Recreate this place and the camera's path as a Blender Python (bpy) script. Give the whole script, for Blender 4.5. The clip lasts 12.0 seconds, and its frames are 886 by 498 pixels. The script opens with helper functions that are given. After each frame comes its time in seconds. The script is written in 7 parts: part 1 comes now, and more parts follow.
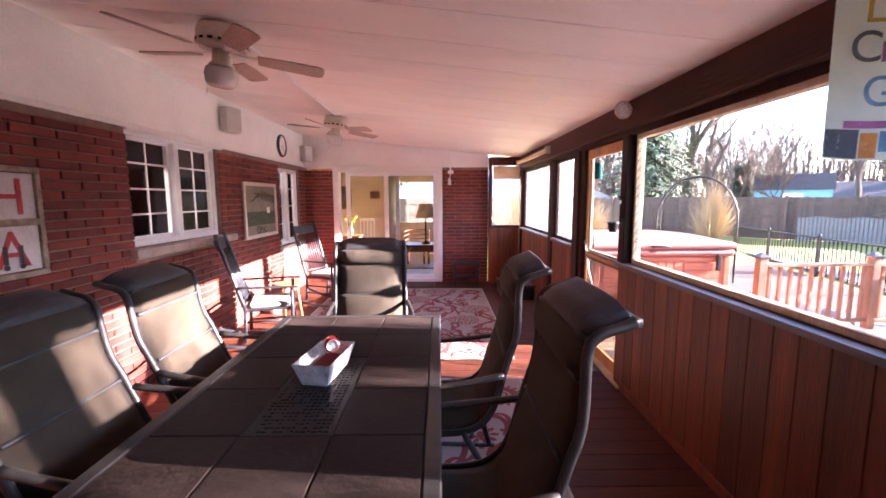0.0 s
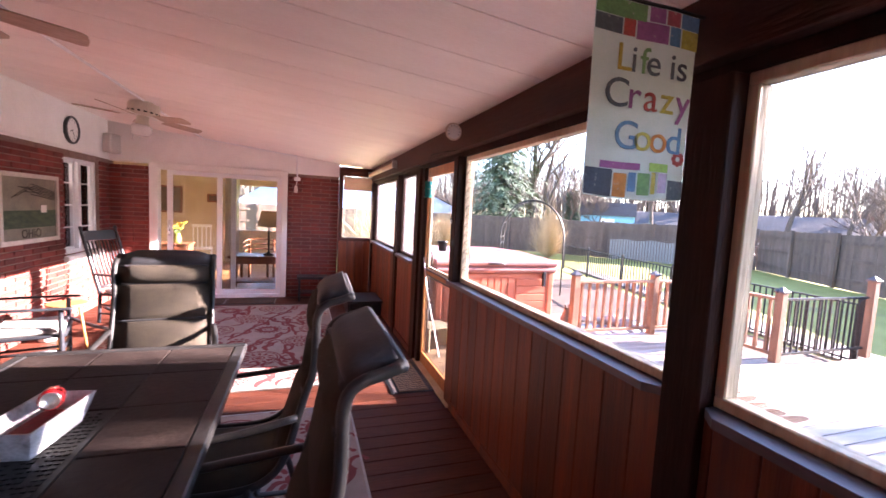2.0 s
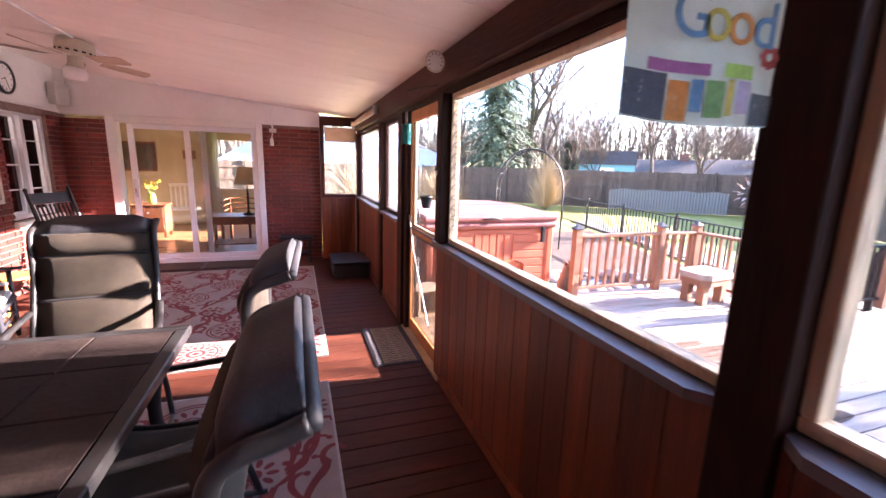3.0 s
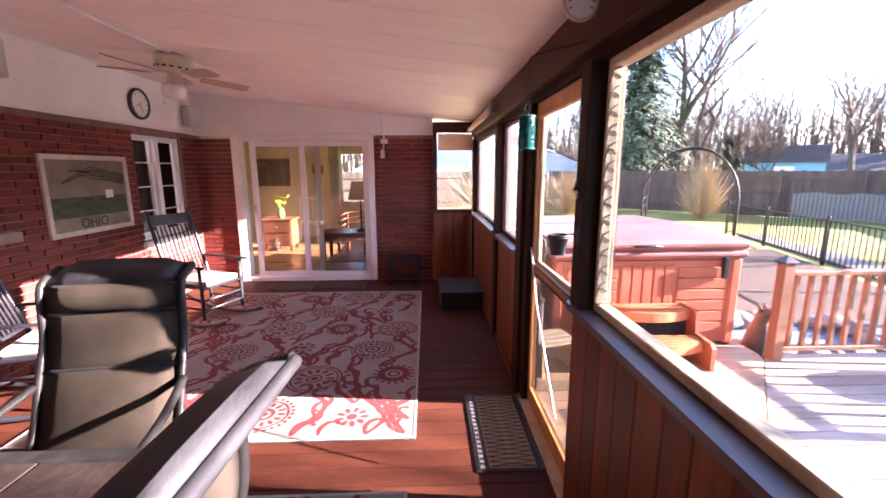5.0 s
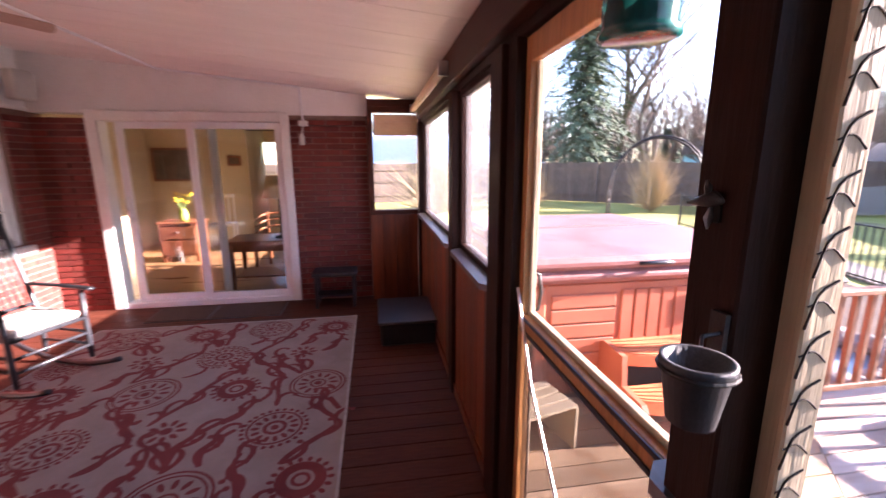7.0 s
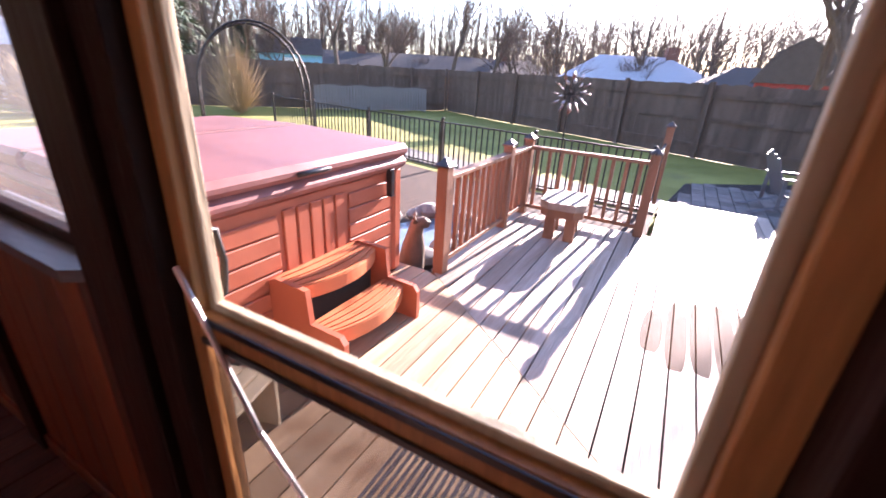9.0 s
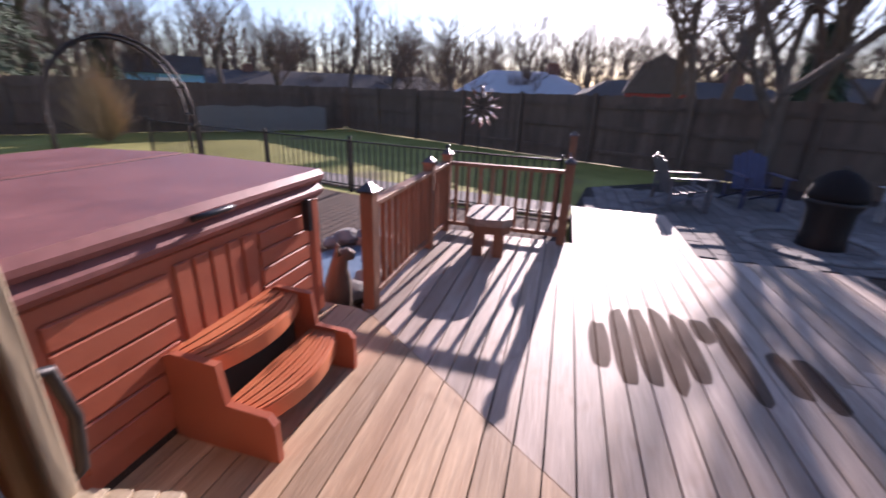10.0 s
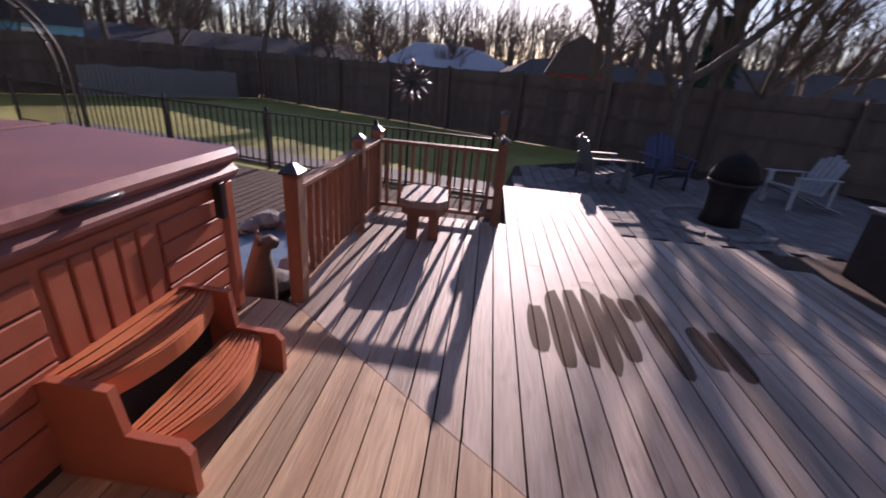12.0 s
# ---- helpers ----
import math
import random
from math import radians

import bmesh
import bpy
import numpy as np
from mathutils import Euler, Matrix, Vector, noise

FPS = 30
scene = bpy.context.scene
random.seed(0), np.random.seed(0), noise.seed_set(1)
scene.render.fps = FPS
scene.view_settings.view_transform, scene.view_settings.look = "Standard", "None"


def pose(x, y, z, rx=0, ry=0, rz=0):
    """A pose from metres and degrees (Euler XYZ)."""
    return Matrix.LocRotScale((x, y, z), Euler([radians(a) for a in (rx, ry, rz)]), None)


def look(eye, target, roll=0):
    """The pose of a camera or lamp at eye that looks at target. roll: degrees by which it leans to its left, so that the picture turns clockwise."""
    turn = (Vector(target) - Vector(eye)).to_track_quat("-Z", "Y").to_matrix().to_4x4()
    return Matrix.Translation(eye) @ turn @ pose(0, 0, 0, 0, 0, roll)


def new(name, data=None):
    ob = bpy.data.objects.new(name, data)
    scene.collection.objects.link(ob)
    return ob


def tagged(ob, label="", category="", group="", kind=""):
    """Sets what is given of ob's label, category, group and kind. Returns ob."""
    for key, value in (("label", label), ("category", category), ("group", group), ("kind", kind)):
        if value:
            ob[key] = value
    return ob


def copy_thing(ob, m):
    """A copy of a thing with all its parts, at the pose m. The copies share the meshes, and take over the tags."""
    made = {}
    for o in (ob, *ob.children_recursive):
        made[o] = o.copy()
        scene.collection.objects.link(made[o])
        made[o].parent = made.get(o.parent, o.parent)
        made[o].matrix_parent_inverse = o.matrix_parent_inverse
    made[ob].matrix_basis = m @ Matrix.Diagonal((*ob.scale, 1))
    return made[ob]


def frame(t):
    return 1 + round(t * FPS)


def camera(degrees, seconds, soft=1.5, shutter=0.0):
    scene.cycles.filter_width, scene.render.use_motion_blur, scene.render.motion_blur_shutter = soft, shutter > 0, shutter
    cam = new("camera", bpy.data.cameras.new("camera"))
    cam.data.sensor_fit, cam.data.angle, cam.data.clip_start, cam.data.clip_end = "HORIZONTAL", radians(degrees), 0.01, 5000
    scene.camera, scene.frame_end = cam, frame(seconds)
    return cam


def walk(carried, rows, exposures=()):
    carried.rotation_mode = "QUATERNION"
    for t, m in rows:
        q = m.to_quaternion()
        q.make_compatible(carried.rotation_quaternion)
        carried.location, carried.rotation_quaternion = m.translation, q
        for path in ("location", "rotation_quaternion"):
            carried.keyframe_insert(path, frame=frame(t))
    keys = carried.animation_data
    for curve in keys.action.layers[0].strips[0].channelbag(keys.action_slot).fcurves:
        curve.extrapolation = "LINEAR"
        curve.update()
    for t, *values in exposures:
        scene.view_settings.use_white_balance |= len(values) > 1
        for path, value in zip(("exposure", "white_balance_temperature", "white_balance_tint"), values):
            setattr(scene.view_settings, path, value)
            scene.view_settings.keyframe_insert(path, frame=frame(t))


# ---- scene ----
cam = camera(93.1, 12.0, shutter=0.4)
EXPOSURES = [(0, 4.38, 6430, 33), (0.5, 4.26, 6430, 33), (2.0, 4.22, 6420, 31), (3.7, 4.0, 6450, 32), (6.7, 3.55, 6500, 35), (8.5, 3.4, 6470, 33), (9.0, 2.8, 6400, 32), (9.5, 1.85, 6300, 33), (10.0, 1.2, 6350, 34), (10.5, 0.75, 6450, 35), (12.0, 0.55, 6550, 37)]
PATH = [
    (0, (0.782, 1.462, 1.53), (0.797, 3.447, 1.289), -0.2),
    (0.5, (0.786, 1.444, 1.549), (0.945, 3.428, 1.354), 0.1),
    (1, (0.753, 1.411, 1.539), (1.155, 3.359, 1.328), 1.5),
    (1.5, (0.852, 1.465, 1.547), (1.442, 3.363, 1.323), 1.4),
    (2, (1.074, 1.613, 1.56), (1.712, 3.501, 1.388), 3.0),
    (2.5, (1.218, 1.732, 1.521), (1.925, 3.563, 1.137), 3.1),
    (3, (1.294, 2.003, 1.542), (1.942, 3.855, 1.153), 1.7),
    (3.5, (1.349, 2.239, 1.551), (1.833, 4.146, 1.195), 0.3),
    (3.7, (1.4, 2.351, 1.544), (1.729, 4.297, 1.222), 0.0),
    (5.3, (1.587, 3.205, 1.597), (1.501, 5.168, 1.223), -0.4),
    (5.5, (1.598, 3.344, 1.592), (1.325, 5.291, 1.224), -0.7),
    (6, (1.66, 3.657, 1.594), (1.173, 5.559, 1.217), -1.1),
    (6.5, (1.685, 3.939, 1.566), (1.478, 5.888, 1.167), 0.6),
    (6.7, (1.697, 4.041, 1.574), (1.729, 6.004, 1.192), 0.0),
    (8.3, (1.763, 4.712, 1.499), (2.938, 6.14, 0.736), 2.2),
    (8.5, (1.761, 4.783, 1.483), (3.141, 5.997, 0.695), 1.1),
    (9, (1.858, 4.896, 1.461), (3.488, 5.756, 0.683), 3.3),
    (9.5, (2.004, 5.043, 1.461), (3.701, 5.813, 0.735), 0.8),
    (10, (2.072, 5.143, 1.449), (3.881, 5.635, 0.752), 2.0),
    (10.5, (2.14, 5.195, 1.468), (4.021, 5.057, 0.802), 1.4),
    (11, (2.222, 5.21, 1.462), (4.073, 4.915, 0.722), 1.1),
    (11.5, (2.225, 5.235, 1.46), (4.1, 5.109, 0.774), 2.6),
    (12, (2.228, 5.24, 1.45), (4.063, 5.383, 0.667), 4.9),
]
walk(cam, [(t, look(eye, target, roll)) for t, eye, target, roll in PATH], EXPOSURES)

# ---- world and sun ----
SUN_UP = radians(17.5)
SUN_TO = Vector((0.9954 * math.cos(SUN_UP), -0.096 * math.cos(SUN_UP), math.sin(SUN_UP)))
world = bpy.data.worlds.new("sky")
scene.world = world
world.use_nodes = True
nt = world.node_tree
sky = nt.nodes.new("ShaderNodeTexSky")
sky.sky_type, sky.sun_disc, sky.sun_elevation = "NISHITA", False, SUN_UP
sky.air_density, sky.dust_density, sky.ozone_density = 1.0, 0.25, 2.5
sky.sun_rotation = math.atan2(SUN_TO.x, SUN_TO.y)
nt.links.new(sky.outputs["Color"], nt.nodes["Background"].inputs["Color"])
nt.nodes["Background"].inputs["Strength"].default_value = 0.1
sun_data = bpy.data.lights.new("sun", "SUN")
sun_data.energy, sun_data.angle, sun_data.color = 5.0, radians(0.5), (1.0, 0.92, 0.82)
sun_lamp = new("sun", sun_data)
sun_lamp.matrix_world = look((0, 0, 30), Vector((0, 0, 30)) - SUN_TO)


# ---- materials ----
def node(tree, kind, **values):
    n = tree.nodes.new(kind)
    for key, value in values.items():
        n.inputs[key].default_value = value
    return n


def surf(name, a, b, rough=0.6, scale=8.0, stretch=(1, 1, 1), bump=0.15, fine=90.0, metal=0.0, vary=0.0, island=False,
         spots=None, spec=0.5, coat=0.0):
    """Two colours mixed by noise at two scales, with fine relief; vary: change of value from piece to piece."""
    m = bpy.data.materials.new(name)
    m.use_nodes = True
    t = m.node_tree
    p = t.nodes["Principled BSDF"]
    co = t.nodes.new("ShaderNodeTexCoord")
    mp = node(t, "ShaderNodeMapping", Scale=stretch)
    t.links.new(co.outputs["Object"], mp.inputs["Vector"])
    n1 = node(t, "ShaderNodeTexNoise", Scale=scale, Detail=5.0, Roughness=0.6)
    n2 = node(t, "ShaderNodeTexNoise", Scale=fine, Detail=3.0)
    shift = None
    if vary:
        info = t.nodes.new("ShaderNodeNewGeometry" if island else "ShaderNodeObjectInfo")
        shift = info.outputs["Random Per Island" if island else "Random"]
        add = node(t, "ShaderNodeVectorMath")
        mul = t.nodes.new("ShaderNodeMath")
        mul.operation = "MULTIPLY"
        mul.inputs[1].default_value = 37.0
        t.links.new(shift, mul.inputs[0])
        t.links.new(mp.outputs["Vector"], add.inputs[0])
        t.links.new(mul.outputs[0], add.inputs[1])
        src = add.outputs[0]
    else:
        src = mp.outputs["Vector"]
    t.links.new(src, n1.inputs["Vector"])
    t.links.new(src, n2.inputs["Vector"])
    ramp = t.nodes.new("ShaderNodeValToRGB")
    ramp.color_ramp.elements[0].position, ramp.color_ramp.elements[1].position = 0.32, 0.68
    ramp.color_ramp.elements[0].color, ramp.color_ramp.elements[1].color = (*a, 1), (*b, 1)
    t.links.new(n1.outputs["Fac"], ramp.inputs["Fac"])
    grain = t.nodes.new("ShaderNodeMix")
    grain.data_type, grain.blend_type = "RGBA", "OVERLAY"
    grain.inputs[0].default_value = 0.35
    t.links.new(ramp.outputs["Color"], grain.inputs[6])
    t.links.new(n2.outputs["Fac"], grain.inputs[7])
    out = grain.outputs[2]
    if vary:
        hsv = t.nodes.new("ShaderNodeHueSaturation")
        rng = node(t, "ShaderNodeMapRange")
        rng.inputs["To Min"].default_value, rng.inputs["To Max"].default_value = 1 - vary, 1 + vary
        t.links.new(shift, rng.inputs["Value"])
        t.links.new(rng.outputs["Result"], hsv.inputs["Value"])
        t.links.new(out, hsv.inputs["Color"])
        out = hsv.outputs["Color"]
    if spots:
        n3 = node(t, "ShaderNodeTexNoise", Scale=spots[1], Detail=4.0)
        t.links.new(co.outputs["Object"], n3.inputs["Vector"])
        r3 = node(t, "ShaderNodeMapRange")
        r3.inputs["From Min"].default_value, r3.inputs["From Max"].default_value = spots[2], spots[2] + 0.12
        t.links.new(n3.outputs["Fac"], r3.inputs["Value"])
        mix = t.nodes.new("ShaderNodeMix")
        mix.data_type = "RGBA"
        mix.inputs[7].default_value = (*spots[0], 1)
        t.links.new(r3.outputs["Result"], mix.inputs[0])
        t.links.new(out, mix.inputs[6])
        out = mix.outputs[2]
    t.links.new(out, p.inputs["Base Color"])
    rr = node(t, "ShaderNodeMapRange")
    rr.inputs["To Min"].default_value, rr.inputs["To Max"].default_value = max(0.03, rough - 0.12), min(1, rough + 0.12)
    t.links.new(n1.outputs["Fac"], rr.inputs["Value"])
    t.links.new(rr.outputs["Result"], p.inputs["Roughness"])
    p.inputs["Metallic"].default_value = metal
    p.inputs["Specular IOR Level"].default_value = spec
    p.inputs["Coat Weight"].default_value = coat
    if bump:
        bp = node(t, "ShaderNodeBump", Strength=bump, Distance=0.01)
        t.links.new(n2.outputs["Fac"], bp.inputs["Height"])
        t.links.new(bp.outputs["Normal"], p.inputs["Normal"])
    return m


def see_through(name, colour, amount, rough=0.05, gloss=False, haze=False):
    """A sheet that lets most light straight through: insect screen, or glass with a clear reflection."""
    m = bpy.data.materials.new(name)
    m.use_nodes = True
    t = m.node_tree
    t.nodes.remove(t.nodes["Principled BSDF"])
    clear = t.nodes.new("ShaderNodeBsdfTransparent")
    mix = t.nodes.new("ShaderNodeMixShader")
    if gloss:
        solid = t.nodes.new("ShaderNodeBsdfGlossy")
        solid.inputs["Roughness"].default_value = rough
        fr = t.nodes.new("ShaderNodeFresnel")
        fr.inputs["IOR"].default_value = 1.5
        t.links.new(fr.outputs[0], mix.inputs[0])
        clear.inputs["Color"].default_value = (amount, amount, amount, 1)
    else:
        solid = t.nodes.new("ShaderNodeBsdfTranslucent" if haze else "ShaderNodeBsdfDiffuse")
        mix.inputs[0].default_value = amount
    solid.inputs["Color"].default_value = (*colour, 1)
    t.links.new(clear.outputs[0], mix.inputs[1])
    t.links.new(solid.outputs[0], mix.inputs[2])
    t.links.new(mix.outputs[0], t.nodes["Material Output"].inputs["Surface"])
    return m


def glow(name, colour, strength):
    m = bpy.data.materials.new(name)
    m.use_nodes = True
    p = m.node_tree.nodes["Principled BSDF"]
    p.inputs["Base Color"].default_value = (*colour, 1)
    p.inputs["Emission Color"].default_value = (*colour, 1)
    p.inputs["Emission Strength"].default_value = strength
    return m


M_brick = surf("red_brick", (0.125, 0.02, 0.015), (0.225, 0.04, 0.026), 0.8, 5, bump=0.5, fine=120, vary=0.3)
M_brick_rest = surf("red_brick_rest", (0.125, 0.02, 0.015), (0.225, 0.04, 0.026), 0.8, 5, bump=0.5, fine=120, vary=0.3, island=True)
M_mortar = surf("mortar", (0.20, 0.125, 0.10), (0.30, 0.20, 0.16), 0.95, 12, bump=0.5, fine=150)
M_sill = surf("sill_stone", (0.27, 0.22, 0.19), (0.40, 0.33, 0.29), 0.85, 9, bump=0.4, fine=110)
M_white = surf("white_paint", (0.74, 0.72, 0.69), (0.82, 0.80, 0.77), 0.6, 3, bump=0.08, fine=60)
M_siding = surf("white_wall_panel", (0.78, 0.76, 0.73), (0.86, 0.84, 0.81), 0.65, 2.5, bump=0.1, fine=50)
M_ceiling = surf("ceiling_paint", (0.83, 0.76, 0.72), (0.89, 0.82, 0.78), 0.55, 1.6, (1, 4, 1), bump=0.06, fine=40)
M_vinyl = surf("white_vinyl", (0.76, 0.77, 0.79), (0.82, 0.83, 0.85), 0.4, 4, bump=0.03)
M_beam = surf("dark_stained_beam", (0.034, 0.009, 0.005), (0.08, 0.022, 0.012), 0.6, 6, (1, 0.15, 1), bump=0.3, fine=70, vary=0.15, spec=0.2)
M_post = surf("dark_stained_post", (0.012, 0.0038, 0.0026), (0.034, 0.011, 0.007), 0.6, 8, (1, 1, 0.12), bump=0.3, fine=70, vary=0.15, spec=0.15)
M_plank = surf("stained_plank", (0.075, 0.015, 0.004), (0.215, 0.05, 0.0115), 0.5, 5, (2.2, 2.2, 0.16), bump=0.25, fine=60, vary=0.38)
M_ledge = surf("grey_ledge_paint", (0.085, 0.072, 0.078), (0.14, 0.122, 0.13), 0.45, 6, (1, 0.2, 1), bump=0.15, fine=60)
M_orange = surf("fir_door_wood", (0.36, 0.15, 0.045), (0.52, 0.25, 0.09), 0.5, 7, (1, 1, 0.12), bump=0.2, fine=70)
M_pine = surf("weathered_pine", (0.42, 0.33, 0.21), (0.60, 0.49, 0.34), 0.65, 6, (1, 1, 0.1), bump=0.3, fine=60)
M_floor = surf("floor_board_paint", (0.06, 0.016, 0.009), (0.108, 0.031, 0.017), 0.6, 5, (0.2, 1, 1), bump=0.2, fine=60, vary=0.08, spec=0.2)
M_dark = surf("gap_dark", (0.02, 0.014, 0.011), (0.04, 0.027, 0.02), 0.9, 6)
M_screen = see_through("insect_screen", (0.08, 0.08, 0.08), 0.12)
M_doorpanel = see_through("door_lower_panel", (0.085, 0.08, 0.08), 0.58)
M_doorscreen = see_through("door_screen", (0.2, 0.19, 0.19), 0.07)
M_plastic = see_through("clear_vinyl", (0.55, 0.55, 0.58), 0.03, haze=True)
M_glass = see_through("window_glass", (1, 1, 1), 0.93, 0.02, True)
M_rug = surf("rug_weave", (0.29, 0.232, 0.205), (0.36, 0.295, 0.265), 0.95, 5, bump=0.6, fine=260)
M_rugred = surf("rug_red_yarn", (0.155, 0.022, 0.026), (0.23, 0.042, 0.042), 0.95, 5, bump=0.6, fine=260)
M_black = surf("black_paint", (0.012, 0.013, 0.017), (0.03, 0.032, 0.038), 0.35, 8, bump=0.05)
M_iron = surf("black_iron", (0.012, 0.012, 0.013), (0.03, 0.028, 0.027), 0.5, 20, bump=0.1, metal=0.4)
M_steel = surf("brushed_steel", (0.55, 0.55, 0.56), (0.7, 0.7, 0.7), 0.3, 12, metal=1.0, bump=0.03)
M_frame = surf("bronze_chair_frame", (0.02, 0.019, 0.02), (0.042, 0.039, 0.038), 0.45, 12, bump=0.05, metal=0.2)
M_sling = surf("brown_sling_fabric", (0.035, 0.0245, 0.015), (0.06, 0.0435, 0.027), 0.85, 9, (1, 1, 1), bump=0.7, fine=420)
M_piping = surf("black_piping", (0.02, 0.02, 0.023), (0.04, 0.04, 0.045), 0.6, 9)
M_tile = surf("slate_table_tile", (0.022, 0.015, 0.014), (0.042, 0.029, 0.025), 0.62, 4, bump=0.25, fine=40, vary=0.2, spec=0.15)
M_cushion = surf("grey_cushion", (0.36, 0.35, 0.33), (0.52, 0.51, 0.48), 0.9, 14, bump=0.4, fine=200)
M_deck = surf("weathered_deck_board", (0.29, 0.205, 0.15), (0.53, 0.43, 0.365), 0.6, 5, (0.12, 1.4, 1), bump=0.4, fine=45, vary=0.27, spots=((0.22, 0.12, 0.07), 2.4, 0.585))
M_deck2 = surf("new_deck_board", (0.36, 0.225, 0.13), (0.56, 0.395, 0.25), 0.6, 5, (0.12, 1.4, 1), bump=0.4, fine=45, vary=0.28, spots=((0.26, 0.13, 0.06), 3, 0.6))
M_rail = surf("railing_wood", (0.20, 0.085, 0.045), (0.34, 0.16, 0.09), 0.65, 6, (1, 1, 0.2), bump=0.3, vary=0.12)
M_tub = surf("hot_tub_cabinet", (0.40, 0.10, 0.05), (0.49, 0.14, 0.072), 0.5, 4, bump=0.1, vary=0.05)
M_lid = surf("vinyl_tub_cover", (0.23, 0.088, 0.078), (0.32, 0.135, 0.12), 0.45, 3, bump=0.12, fine=25)
M_grass = surf("lawn", (0.21, 0.205, 0.035), (0.35, 0.335, 0.08), 0.95, 0.6, bump=0.8, fine=18, spots=((0.16, 0.13, 0.06), 0.35, 0.60))
M_mulch = surf("mulch", (0.05, 0.028, 0.018), (0.11, 0.065, 0.042), 0.95, 9, bump=1.0, fine=30)
M_paver = surf("paver", (0.15, 0.132, 0.122), (0.24, 0.212, 0.197), 0.85, 5, bump=0.3, vary=0.2)
M_fence = surf("grey_fence_board", (0.075, 0.050, 0.037), (0.15, 0.108, 0.082), 0.85, 5, (1, 1, 0.15), bump=0.3, vary=0.2)
M_bark = surf("bark", (0.075, 0.055, 0.044), (0.15, 0.115, 0.09), 0.95, 9, (1, 1, 0.2), bump=0.6, fine=30)
M_twig = surf("twig", (0.10, 0.072, 0.055), (0.17, 0.125, 0.1), 0.9, 9)
M_needle = surf("spruce_needle", (0.035, 0.07, 0.04), (0.085, 0.135, 0.078), 0.8, 2.5, vary=0.25, island=True, bump=0)
M_tan = surf("tan_shrub", (0.30, 0.21, 0.12), (0.42, 0.31, 0.19), 0.9, 4, bump=0)
M_roof = surf("shingle", (0.06, 0.05, 0.046), (0.11, 0.095, 0.088), 0.9, 6, (1, 1, 1), bump=0.4)
M_roof2 = surf("pale_shingle", (0.42, 0.43, 0.46), (0.55, 0.56, 0.6), 0.85, 6, bump=0.4)
M_house = surf("house_brick", (0.15, 0.07, 0.05), (0.22, 0.11, 0.08), 0.85, 6)
M_blue = surf("blue_siding", (0.16, 0.42, 0.60), (0.22, 0.50, 0.68), 0.6, 4)
M_red = surf("barn_red", (0.28, 0.035, 0.03), (0.36, 0.06, 0.05), 0.7, 4)
M_yellow = surf("yellow_wall", (0.50, 0.41, 0.27), (0.58, 0.48, 0.33), 0.7, 3, bump=0.05)
M_oak = surf("oak_floor", (0.22, 0.115, 0.05), (0.34, 0.19, 0.09), 0.3, 5, (0.15, 1, 1), vary=0.1)
M_cherry = surf("cherry_wood", (0.15, 0.05, 0.022), (0.24, 0.09, 0.04), 0.35, 6, (1, 1, 0.2))
M_curtain = see_through("sheer_curtain", (0.86, 0.83, 0.76), 0.82, haze=True)
M_teal = surf("teal_glaze", (0.006, 0.10, 0.095), (0.012, 0.17, 0.15), 0.15, 10, bump=0.05, coat=0.5)
M_potblk = surf("dark_pot", (0.025, 0.027, 0.032), (0.05, 0.052, 0.06), 0.5, 10)
M_stone = surf("field_stone", (0.16, 0.15, 0.14), (0.30, 0.28, 0.26), 0.85, 6, bump=0.5, vary=0.2)


# ---- mesh helpers ----
def bx(bm, x0, x1, y0, y1, z0, z1, bevel=0.0, m=None):
    geo = bmesh.ops.create_cube(bm, size=1.0)["verts"]
    for v in geo:
        v.co = Vector(((x0 + x1) / 2 + v.co.x * (x1 - x0), (y0 + y1) / 2 + v.co.y * (y1 - y0), (z0 + z1) / 2 + v.co.z * (z1 - z0)))
    if bevel:
        edges = list({e for v in geo for e in v.link_edges})
        made = bmesh.ops.bevel(bm, geom=edges, offset=bevel, segments=1, affect="EDGES")
        geo = list({v for f in made["faces"] for v in f.verts} | {v for v in geo if v.is_valid})
    if m is not None:
        bmesh.ops.transform(bm, matrix=m, verts=geo)
    return bm


def box(x0, x1, y0, y1, z0, z1, bevel=0.0):
    return bx(bmesh.new(), x0, x1, y0, y1, z0, z1, bevel)


def tube(bm, pts, r, seg=8, flat=1.0, closed=False):
    """A swept round bar through pts; r a number or a list; flat: height against width."""
    pts = [Vector(p) for p in pts]
    n = len(pts)
    radii = r if isinstance(r, (list, tuple)) else [r] * n
    rings, up = [], None
    for i, p in enumerate(pts):
        a = pts[(i - 1) % n] if (i or closed) else p
        b = pts[(i + 1) % n] if (i < n - 1 or closed) else p
        d = (b - a).normalized()
        if up is None:
            up = Vector((0, 0, 1)) if abs(d.z) < 0.9 else Vector((0, 1, 0))
        side = d.cross(up)
        if side.length < 1e-4:
            side = d.orthogonal()
        side.normalize()
        up = side.cross(d).normalized()
        rings.append([bm.verts.new(p + radii[i] * (math.cos(k * math.tau / seg) * side + flat * math.sin(k * math.tau / seg) * up)) for k in range(seg)])
    for i in range(n if closed else n - 1):
        ra, rb = rings[i], rings[(i + 1) % n]
        for k in range(seg):
            bm.faces.new((ra[k], ra[(k + 1) % seg], rb[(k + 1) % seg], rb[k]))
    if not closed:
        bm.faces.new(list(reversed(rings[0])))
        bm.faces.new(rings[-1])
    return bm


